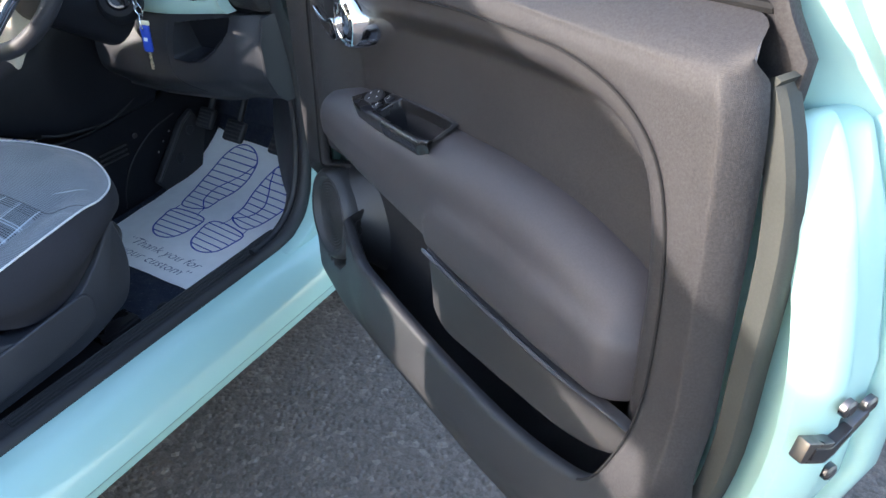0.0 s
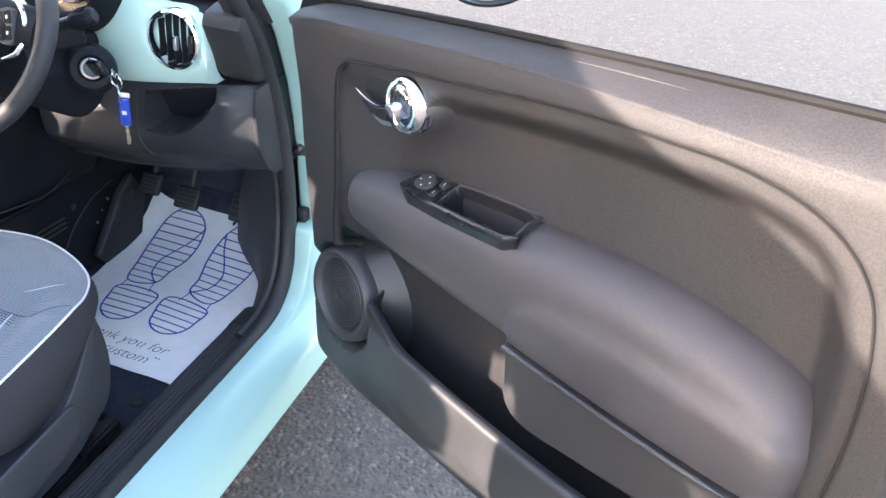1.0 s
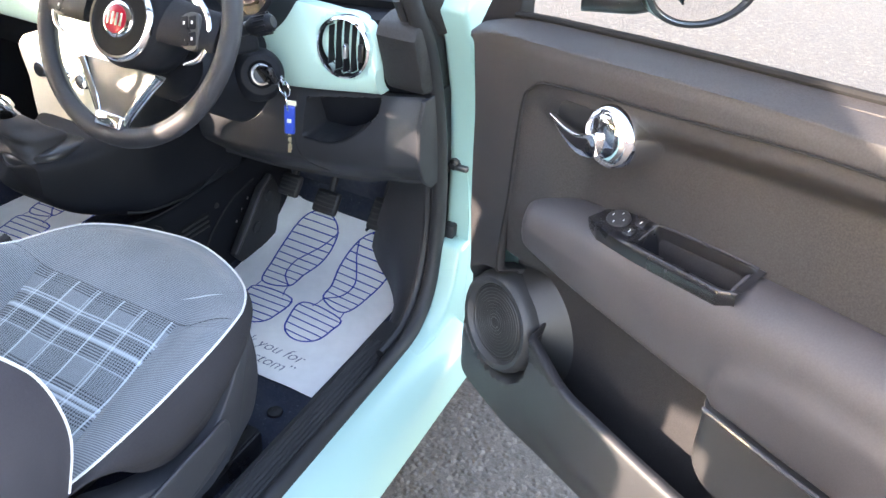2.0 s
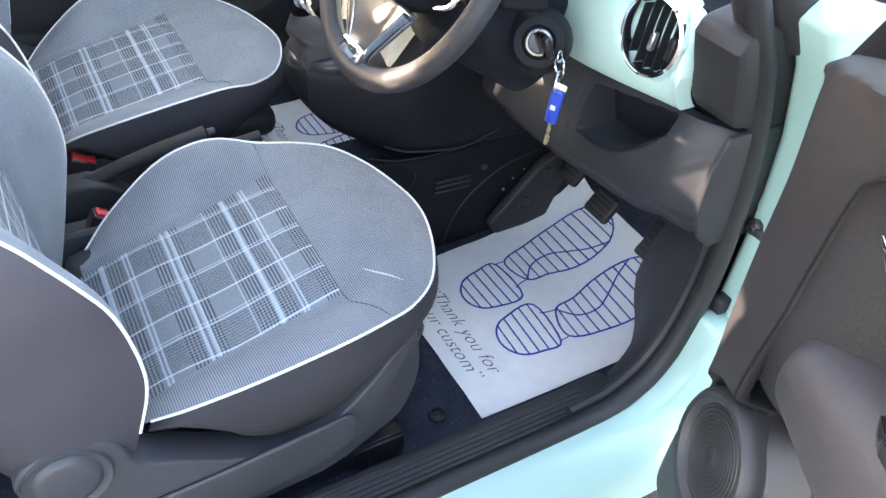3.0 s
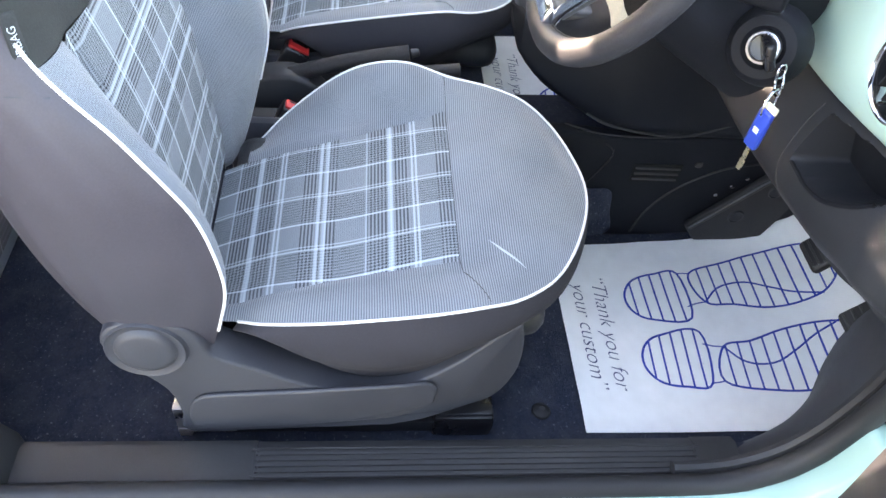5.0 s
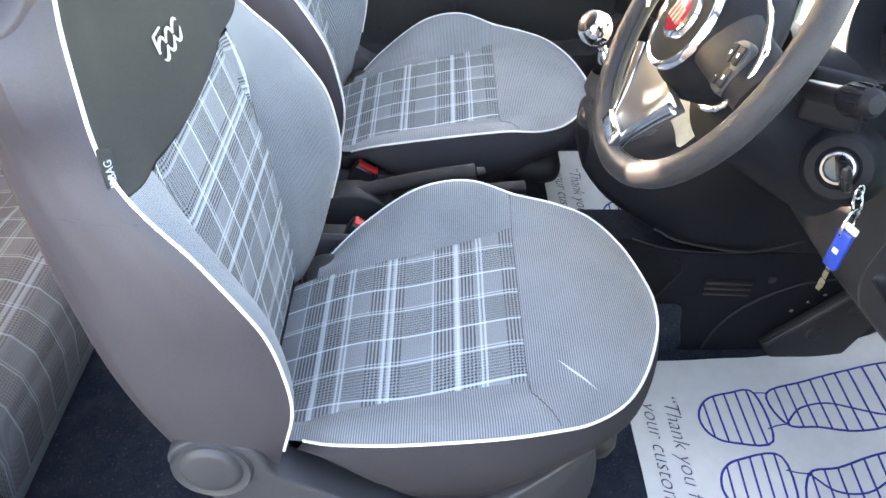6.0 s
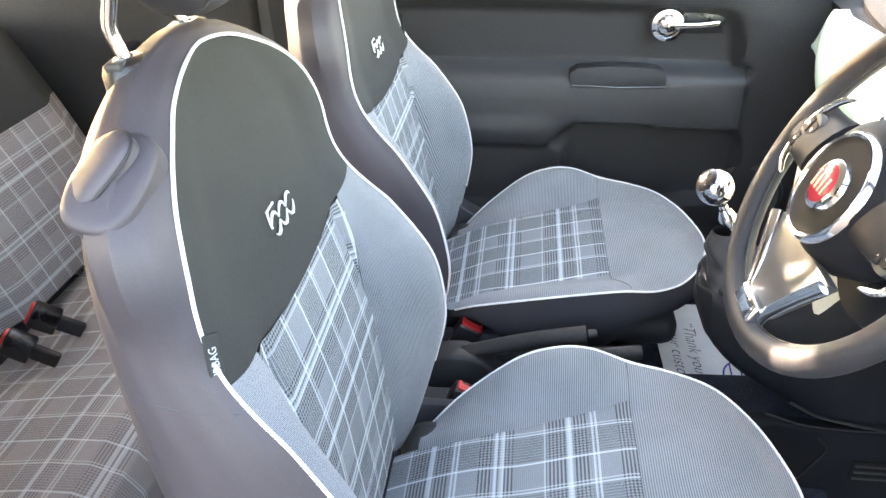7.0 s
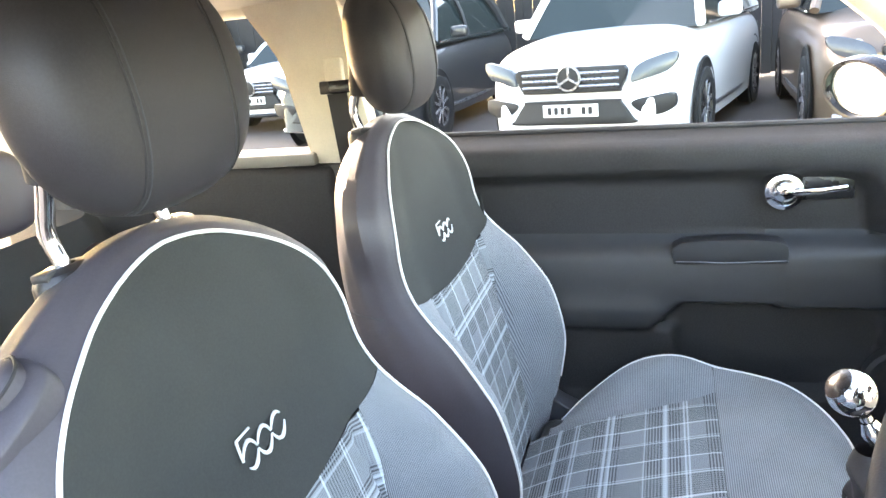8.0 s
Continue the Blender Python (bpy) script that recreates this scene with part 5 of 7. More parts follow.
    g = part("window_pane", solid_sheet(pane, 20, 6, lambda p, u, v: p - DN * 0.004), M_GLASS, door)
    g.visible_shadow = False
    for k in range(7):
        z0 = 1.400 - 0.011 * k
        w = 0.055 if k % 3 else 0.038

        def glass_at(a, b):
            return dp(a, b, -0.0645 + 0.06 * max(0, (b - 1.22) / 0.28))
        mark = bmesh.new()
        mark.faces.new([mark.verts.new(glass_at(a, b)) for a, b in ((0.775, z0), (0.775 + w, z0 + 0.002), (0.775 + w, z0 + 0.0065), (0.775, z0 + 0.0045))])
        part("glass_mark", mark, M_MARK, g)
    part("sail_panel", prism([(-0.20, 1.12), (-0.10, 1.16), (-0.10, 1.27), (-0.13, 1.25)], lambda a, b, w: dp(a, b, w), -0.08, -0.05, 0.004), M_GLOSSBLK, door)

    # release handle: bright collar, split cap and paddle
    hm = frame_at(dp(0.168, 1.079, -0.033), DN - DU * 0.06) @ Matrix.Diagonal((0.94, 0.94, 1.0, 1.0))
    cup = part("handle_ring", lathe([(0.034, 0.026), (0.037, 0.038), (0.041, 0.041), (0.0450, 0.038), (0.0485, 0.026), (0.0515, 0.006), (0.053, -0.006), (0.0535, -0.026)], hm, 48), M_CHROME, door, "round chrome door handle housing")
    part("handle_cap", lathe([(0, 0.0475), (0.012, 0.0468), (0.024, 0.0445), (0.032, 0.0415), (0.038, 0.036)], hm, 32), M_CHROME, cup)
    part("handle_slot", box(-0.024, -0.012, -0.026, 0.024, 0.020, 0.0462, 0.003, 2, hm), M_GLOSSBLK, cup)
    lever = smooth_poly([Vector((a, b, 0)) for a, b in [(0.035, 1.050), (0.048, 1.0485), (0.070, 1.045), (0.100, 1.046), (0.134, 1.056), (0.136, 1.032), (0.115, 1.024), (0.092, 1.023), (0.066, 1.031), (0.046, 1.042)]], 5)
    lever = [(p.x, p.y) for p in lever]

    def lever_at(a, b, w):
        return dp(a + 0.026, 1.060 + (b - 1.038) * 1.28, w + 0.016 - 0.10 * max(0.0, 0.125 - a) + 0.25 * (b - 1.035))
    lv = part("handle_lever", prism(lever, lever_at, -0.008, 0.004, 0.003, 3), M_CHROME, cup, "chrome lever with a dark face")
    cu, cz = sum(a for a, _ in lever) / len(lever), sum(b for _, b in lever) / len(lever)
    part("lever_blade", prism([(cu + (a - cu) * 0.80, cz + (b - cz) * 0.58 - 0.001) for a, b in lever], lever_at, 0.0, 0.0048, 0.0008, 1), M_GLOSSBLK, cup)
    # proud matt black pad: its colour stands in for the recess's shade
    part("dark_recess_pad", prism([(p.x, p.y) for p in smooth_poly([Vector((a, b, 0)) for a, b in [(0.026, 1.048), (0.032, 1.074), (0.058, 1.080), (0.10, 1.078), (0.11, 1.05), (0.06, 1.030)]], 4)], lambda a, b, w: dp(a + 0.030, b + 0.018, w), -0.065, -0.0080, 0.003, 2), M_SHADE, door)

    # switch panel with its finger cup on the armrest's top
    g_back = table([(0.145, 0.941), (0.203, 0.952), (0.323, 0.971), (0.409, 0.981), (0.43, 0.983)])
    g_front = table([(0.145, 0.938), (0.165, 0.940), (0.19, 0.940), (0.246, 0.938), (0.383, 0.951), (0.43, 0.957)])

    def ap(u, w, h=0.0):
        q = Vector((-0.060, g_back(u))).lerp(Vector((0.002, g_front(u))), w)
        return dp(u, q.y + h * 0.93, q.x + h * 0.37)

    def grip_pt(a, b):
        u = lerp(0.150, 0.410, a)
        fade = min(1.0, (u - 0.148) / 0.03) ** 0.5
        w0, w1 = 0.5 - 0.5 * fade, 1.06 - 0.30 * (1 - fade) - 0.12 * sstep(0.385, 0.410, u)
        w = lerp(w0, w1, b)
        h = 0.007 * min(1.0, b / 0.05) ** 0.5
        h += 0.007 * sstep(0.215, 0.245, u) * math.exp(-((b - 0.88) / 0.09) ** 2)
        h -= 0.030 * max(0.0, (b - 0.95) / 0.05) ** 1.6
        h -= 0.052 * sstep(0.236, 0.256, u) * sstep(0.402, 0.372, u) * sstep(0.09, 0.20, b) * sstep(0.80, 0.70, b)
        h *= min(1.0, (u - 0.149) / 0.006) if h > 0 else 1
        return ap(u, w, h)
    sw = part("switch_panel", sheet(grip_pt, 90, 54), M_GLOSSBLK, door, "gloss black window switch panel and grip")
    part("cup_edge", tube([ap(u, w, 0.0085) for u, w in [(p.x, p.y) for p in smooth_poly([Vector((a, b, 0)) for a, b in [(0.243, 0.70), (0.243, 0.16), (0.252, 0.075), (0.32, 0.06), (0.40, 0.06)]], 5, False)]], 0.0012, 6), M_EDGE, sw)
    km = frame_at(ap(0.190, 0.46, 0.008), DN * 0.37 + Vector((0, 0, 0.93)), DU)
    part("mirror_dial", lathe([(0, 0.004), (0.016, 0.004), (0.018, 0.002), (0.018, -0.004)], km, 24), M_TRIM, sw)
    for k in range(4):
        t = k * math.tau / 4
        part("dial_mark", box(-0.0018, 0.0018, -0.0006, 0.0006, 0.0042, 0.0046, m=km @ pose(0.010 * math.cos(t), 0.010 * math.sin(t), 0)), M_PIPE, sw)
    for k in range(2):
        rm = frame_at(ap(0.222, 0.28 + 0.36 * k, 0.007), DN * 0.37 + Vector((0, 0, 0.93)), DU)
        part("window_switch", box(-0.008, 0.008, -0.008, 0.008, -0.003, 0.004, 0.002, 2, rm), M_GLOSSBLK, sw)
        part("switch_mark", box(-0.003, 0.003, -0.0005, 0.0005, 0.0042, 0.0045, m=rm), M_PIPE, sw)

    # loudspeaker on its swelling
    sm = frame_at(dp(-0.027, 0.611, -0.024), DN - DU * 0.034 + Vector((0, 0, 0.128))) @ Matrix.Diagonal((1.06, 1.06, 1.0, 1.0))
    sp = part("speaker_rim", lathe([(0.070, 0.006), (0.076, 0.014), (0.084, 0.015), (0.091, 0.008), (0.094, -0.004), (0.095, -0.05)], sm, 56), M_TRIM_LOW, door, "round speaker surround")
    part("speaker_mesh", lathe([(0, 0.010), (0.03, 0.009), (0.055, 0.007), (0.0715, 0.004), (0.0715, 0.0)], sm, 40), M_MESH, sp, "black speaker mesh")
    for k in range(11):
        r = 0.010 + 0.0058 * k
        part("mesh_ring", lathe([(r - 0.0012, 0.0095 - r * 0.06), (r, 0.0110 - r * 0.06), (r + 0.0012, 0.0095 - r * 0.06)], sm, 40), M_TRIM_LOW, sp)

    def pod(a, b):
        t = radians(lerp(-80, 112, a))
        ends = sstep(0, 0.22, a) * sstep(1, 0.72, a)
        r = lerp(0.088, 0.088 + 0.10 * (0.55 + 0.45 * ends), b)
        n0 = -0.022 - 0.128 * r * math.sin(t) - 0.095 * (1 - (1 - b) ** 1.5) - 0.026 * (1 - ends)
        return dp(-0.025 + r * math.cos(t), 0.611 + r * math.sin(t), n0)
    part("speaker_pod", sheet(pod, 40, 20), M_TRIM_SM, door, "smooth swelling behind the speaker")
    # outside mirror
    mm = frame_at(dp(0.05, 1.232, -0.27), DU * 0.92 + DN * 0.35 - Vector((0, 0, 0.04)))
    mir = part("door_mirror", lathe([(0, -0.075), (0.05, -0.068), (0.085, -0.04), (0.10, 0.0), (0.098, 0.02), (0.09, 0.022), (0.085, 0.012), (0, 0.010)], mm @ Matrix.Diagonal((1.0, 0.68, 1, 1)), 40), M_GLOSSBLK, door, "black backed oval door mirror")
    part("mirror_glass", lathe([(0, 0.0145), (0.084, 0.0145), (0.085, 0.011)], mm @ Matrix.Diagonal((1.0, 0.68, 1, 1)), 40), M_MIRROR, mir)
    part("mirror_arm", tube([dp(-0.07, 1.19, -0.15), dp(-0.01, 1.195, -0.20), dp(0.04, 1.215, -0.25)], 0.022, 10), M_GLOSSBLK, mir)
    return door


M_MIRROR = metal("mirror_silver", (0.92, 0.93, 0.94), 0.012)
driver_door = build_driver_door()


# ---- dashboard ----
def loop2(pts, n=4):
    return [(p.x, p.y) for p in smooth_poly([Vector((a, b, 0)) for a, b in pts], n)]


def build_dashboard():
    dash = thing("dashboard", "dark dashboard with a glossy pale mint fascia panel", "dashboard", (0, 1.2, 0.9))

    # top roll and body behind the fascia
    def body(u, v):
        x = lerp(-0.685, 0.685, u)
        prof = [(1.235, 0.79), (1.21, 0.84), (1.190, 0.90), (1.180, 1.00), (1.172, 1.075), (1.16, 1.105), (1.19, 1.128), (1.30, 1.125), (1.45, 1.09)]
        k = v * (len(prof) - 1)
        j = min(int(k), len(prof) - 2)
        y, z = lerp(prof[j][0], prof[j + 1][0], k - j), lerp(prof[j][1], prof[j + 1][1], k - j)
        y += 0.10 * (abs(x) / 0.69) ** 3 * (1 if v > 0.55 else 0.25)
        return Vector((x, y, z))
    part("dash_body", solid_sheet(body, 40, 32, lambda p, u, v: p + Vector((0, 0.05, -0.02))), M_DASHBLK, dash, "dark grained dash body")

    # glossy fascia, one wide panel with rounded ends
    def fz(x):
        lo = table([(-0.66, 0.965), (-0.60, 0.925), (-0.45, 0.915), (0.0, 0.915), (0.40, 0.918), (0.648, 0.953)])(x)
        hi = table([(-0.66, 1.00), (-0.60, 1.075), (-0.45, 1.095), (0.0, 1.10), (0.50, 1.095), (0.60, 1.085), (0.640, 1.06), (0.650, 1.02)])(x)
        return lo, hi

    def fascia(u, v):
        x = lerp(-0.66, 0.650, u)
        lo, hi = fz(x)
        z = lerp(lo, hi, v)
        y = 1.158 + 0.004 * math.cos(math.pi * v) - 0.020 * math.sin(math.pi * v) ** 0.7 + 0.05 * sstep(-0.45, -0.66, x)
        if x < 0.36:
            y -= 0.02 * sstep(0.36, 0.2, x)
        r = math.hypot(x - 0.578, z - 1.033)
        y += 0.022 * sstep(0.064, 0.050, r)
        return Vector((x, y, z))
    part("fascia_panel", solid_sheet(fascia, 150, 24, lambda p, u, v: p + Vector((0, 0.03, 0))), M_MINTDASH, dash, "glossy pale mint fascia")
    # side cap
    cap = loop2([(1.135, 1.10), (1.150, 1.02), (1.168, 0.975), (1.20, 0.961), (1.30, 0.961), (1.30, 1.1)], 3)
    part("side_cap", prism(cap, lambda a, b, w: Vector((w, a, b)), 0.652, 0.735, 0.010, 2), M_TRIM, dash, "dark dash end cap")

    # air vent
    vm = frame_at((0.578, 1.150, 1.033), (0.05, -1, 0.10))
    vent = part("vent_ring", lathe([(0.049, -0.012), (0.049, 0.010), (0.052, 0.015), (0.056, 0.012), (0.058, 0.002), (0.058, -0.012)], vm, 48), M_CHROME, dash, "round air vent with a chrome ring")
    part("vent_well", lathe([(0.050, 0.004), (0.049, -0.03), (0, -0.03)], vm, 32), M_RUBBER, vent)
    for k in range(5):
        x = -0.032 + 0.016 * k
        h = math.sqrt(max(0.0004, 0.047 ** 2 - x * x))
        part("vent_slat", box(x - 0.0015, x + 0.0015, -h, h, -0.018, 0.006, 0.001, 1, vm @ pose(0, 0, 0, 0, 0, 0)), M_DASHBLK, vent)
    part("vent_tab", box(-0.004, 0.004, -0.013, 0.013, 0.002, 0.013, 0.002, 1, vm @ pose(0.004, -0.006, 0)), M_STEEL, vent)
    part("vent_wheel", box(-0.006, 0.006, -0.016, 0.016, 0.0, 0.010, 0.003, 2, vm @ pose(0.036, -0.004, 0)), M_GLOSSBLK, vent)

    # lower driver's panel with its open tray
    low_edge = table([(0.2, 0.685), (0.35, 0.690), (0.45, 0.702), (0.585, 0.722), (0.65, 0.744), (0.735, 0.750)])
    high_edge = table([(0.2, 0.905), (0.40, 0.915), (0.648, 0.948), (0.735, 0.956)])

    def lower_at(x, z, hollow=1.0):
        v = (z - low_edge(x)) / (high_edge(x) - low_edge(x))
        y = 1.172 - 0.030 * math.sin(math.pi * min(1, max(0, (1 - v) * 1.05))) ** 0.8 + 0.045 * sstep(0.35, 0.0, v) + 0.022 * sstep(0.665, 0.735, x)
        lid = 0.905 + 0.035 * (x - 0.47) / 0.16
        tray = sstep(0.478, 0.490, x) * sstep(0.648, 0.636, x) * sstep(lid, lid - 0.008, z)
        low = 0.832 + 0.078 * max(0.0, (x - 0.52) / 0.120) ** 2
        tray *= sstep(low - 0.004, low + 0.008, z)
        return Vector((x, y + 0.125 * tray * hollow, z))

    def lower(u, v):
        x = lerp(0.20, 0.735, u)
        return lower_at(x, lerp(low_edge(x), high_edge(x), v))
    lp = part("driver_lower_panel", solid_sheet(lower, 110, 70, lambda p, u, v: p + Vector((0, 0.02, 0))), M_KNEE, dash, "dark lower panel with an open tray")
    end = [(1.166, 0.955), (1.152, 0.90), (1.156, 0.83), (1.185, 0.775), (1.215, 0.752), (1.31, 0.752), (1.31, 0.957), (1.20, 0.957)]
    part("panel_end", prism(end, lambda a, b, w: Vector((w, a + 0.006, b)), 0.728, 0.738, 0.003, 2), M_KNEE, lp)
    lip = smooth_poly([(x, 0.832 + 0.078 * max(0.0, (x - 0.52) / 0.120) ** 2, 0) for x in (0.482, 0.50, 0.53, 0.57, 0.61, 0.634)], 5, False)
    part("tray_lip", tube([lower_at(p.x, p.y - 0.004, 0.0) for p in lip], 0.003, 8), M_DASHBLK, lp)
    gap = smooth_poly([(0.456, 0.905, 0), (0.458, 0.85, 0), (0.460, 0.805, 0), (0.478, 0.772, 0), (0.505, 0.735, 0)], 6, False)
    part("panel_gap", tube([lower_at(p.x, p.y, 0.0) for p in gap], 0.0013, 6), M_RUBBER, lp)
    # instrument binnacle behind the wheel
    bm0 = frame_at((0.36, 1.13, 1.135), (0, -1, 0.32))
    bn = part("instrument_binnacle", lathe([(0.082, -0.03), (0.086, 0.0), (0.094, 0.024), (0.102, 0.02), (0.112, -0.02), (0.115, -0.10)], bm0, 44), M_DASHBLK, dash, "round hooded instrument binnacle")
    part("instrument_face", lathe([(0, -0.015), (0.084, -0.015), (0.084, -0.03)], bm0, 40), M_GLOSSBLK, bn)
    part("instrument_ring", lathe([(0.055, -0.014), (0.058, -0.008), (0.061, -0.014)], bm0, 40), M_CHROME, bn)
    # radio and controls in the middle of the fascia
    rd = part("radio", box(-0.085, 0.085, 1.095, 1.13, 0.985, 1.075, 0.012, 3), M_GLOSSBLK, dash, "black radio with bright trims")
    for x in (-0.06, 0.06):
        part("radio_knob", lathe([(0, 0.014), (0.010, 0.014), (0.013, 0.010), (0.014, 0.0)], frame_at((x, 1.096, 1.03), (0, -1, 0)), 20), M_CHROME, rd)
    part("radio_trim", tube([(x, 1.093, 0.985 + 0.003) for x in np.linspace(-0.08, 0.08, 8)], 0.003, 6), M_CHROME, rd)
    ct = part("heater_console", prism(loop2([(-0.095, 0.72), (-0.135, 0.86), (-0.14, 0.945), (0.11, 0.945), (0.105, 0.86), (0.085, 0.72)], 3), lambda a, b, w: Vector((a, w - (0.95 - b) * 0.12, b)), 1.010, 1.13, 0.012, 3), M_IVORY, dash, "pale heater console with round knobs")
    for k in (-0.06, 0.0, 0.06):
        part("heater_knob", lathe([(0, 0.016), (0.015, 0.016), (0.019, 0.010), (0.021, 0.0)], frame_at((k - 0.015, 1.004, 0.89), (0, -1, 0.12)), 24), M_CHROME, ct)
    return dash


dashboard = build_dashboard()


# ---- steering wheel and column ----
WC = Vector((0.336, 0.892, 1.099))
W_UP = Vector((0, math.sin(radians(26.5)), math.cos(radians(26.5))))
W_OUT = Vector((1, 0, 0)).cross(W_UP).normalized()      # towards the driver
if W_OUT.y > 0:
    W_OUT = -W_OUT


def wp(a, b, h=0.0):
    return WC + Vector((1, 0, 0)) * a + W_UP * b + W_OUT * h


def build_wheel():
    w = thing("steering_wheel", "black leather three-spoke steering wheel with chrome trims", "steering wheel", tuple(WC))
    ring = [wp(0.196 * math.cos(t), 0.196 * math.sin(t)) for t in [k * math.tau / 64 for k in range(64)]]
    part("rim", tube(ring, 0.0165, 14, True), M_LEATHER, w, "black leather rim")
    st = [wp(0.1795 * math.cos(t), 0.1795 * math.sin(t), 0.002) for t in [k * math.tau / 64 for k in range(64)]]
    part("rim_stitching", tube(st, 0.0017, 6, True), M_TRIM, w)
    hm = frame_at(wp(0, 0.0, -0.016), W_OUT)
    sq = Matrix.Diagonal((1.0, 0.96, 1, 1))
    hub = part("hub", lathe([(0, 0.046), (0.050, 0.045), (0.066, 0.042), (0.079, 0.033), (0.090, 0.014), (0.094, -0.004), (0.088, -0.03), (0.05, -0.05)], hm @ sq, 48), M_DASHBLK, w, "rounded dark airbag cover")
    part("hub_ring", lathe([(0.056, 0.043), (0.0575, 0.049), (0.061, 0.050), (0.0645, 0.047), (0.066, 0.041)], hm @ pose(0, -0.008, 0), 48), M_CHROME, hub, "chrome ring")
    part("badge_field", lathe([(0, 0.047), (0.050, 0.0465), (0.0575, 0.0455)], hm @ pose(0, -0.008, 0), 36), M_SEAL, hub)
    part("badge", lathe([(0, 0.056), (0.024, 0.055), (0.029, 0.052), (0.031, 0.046)], hm @ pose(0, -0.008, 0), 32), M_CHROME, hub, "round badge, plain red field in a bright rim")
    part("badge_centre", lathe([(0, 0.0575), (0.020, 0.0568), (0.023, 0.0550)], hm @ pose(0, -0.008, 0), 28), M_LABELRED, hub)
    for k in range(4):
        part("badge_bar", box(-0.0022, 0.0022, -0.010, 0.010, 0.0565, 0.0582, 0.0006, 1, hm @ pose(-0.0135 + 0.009 * k, -0.008, 0)), M_SATIN, hub)
    # key pads at both sides inside bright crescents, satin lower spoke
    for s in (1, -1):
        arm = smooth_poly([wp(s * 0.080, 0.012, 0.012), wp(s * 0.12, 0.010, 0.010), wp(s * 0.178, 0.010, 0.0)], 5, False)
        part("side_spoke", tube(arm, lambda t: 0.040 - 0.006 * t, 14, flat=0.36), M_DASHBLK, w)
        km = frame_at(wp(s * 0.134, 0.002, 0.020), W_OUT) @ pose(0, 0, 0, 0, 0, s * 14)
        oval = loop2([(-0.015, -0.022), (0.008, -0.030), (0.017, -0.020), (0.019, 0.014), (0.012, 0.028), (-0.010, 0.027), (-0.018, 0.010)], 4)
        kp = part("key_pad", prism([(q * s, r) for q, r in oval], lambda a, b, h: km @ Vector((a, b, h)), -0.010, 0.0025, 0.003, 2), M_TRIM_LOW, w, "dark grey oval key pad")
        for i in range(2):
            for j in range(2):
                kk = km @ pose(s * (-0.0075 + 0.0155 * i), -0.0125 + 0.025 * j, 0.002)
                part("key", box(-0.0065, 0.0065, -0.0105, 0.0105, 0.0, 0.0025, 0.0012, 1, kk), M_DASHBLK, kp)
                part("key_mark", box(-0.0016, 0.0016, -0.0024, 0.0024, 0.0026, 0.0029, m=kk), M_PIPE, kp)
        cres = smooth_poly([wp(s * 0.132, -0.050, 0.016), wp(s * 0.157, -0.036, 0.014), wp(s * 0.165, -0.004, 0.012), wp(s * 0.156, 0.030, 0.012), wp(s * 0.128, 0.056, 0.014), wp(s * 0.096, 0.070, 0.016)], 6, False)
        part("spoke_trim", tube(cres, lambda t: 0.0016 + 0.0042 * math.sin(math.pi * t) ** 0.6, 8, flat=0.7), M_CHROME, w, "chrome spoke trim")
        edge = smooth_poly([wp(s * 0.086, -0.082, 0.012), wp(s * 0.064, -0.112, 0.010), wp(s * 0.034, -0.158, 0.006), wp(s * 0.026, -0.180, 0.002)], 5, False)
        part("lower_arm", tube(edge, lambda t: 0.0085 - 0.003 * t, 10, flat=0.5), M_CHROME, w, "bright lower spoke edge")
    part("lower_spoke", prism([(-0.084, -0.078), (0.084, -0.078), (0.058, -0.120), (0.030, -0.166), (-0.030, -0.166), (-0.058, -0.120)], lambda a, b, h: wp(a, b, h), -0.008, 0.007, 0.003), M_SPOKE, w, "satin grey lower spoke")
    part("spoke_foot", box(-0.030, 0.030, -0.014, 0.012, -0.006, 0.0185, 0.006, 3, frame_at(wp(0, -0.170, 0.0), W_OUT)), M_CHROME, w)
    return w


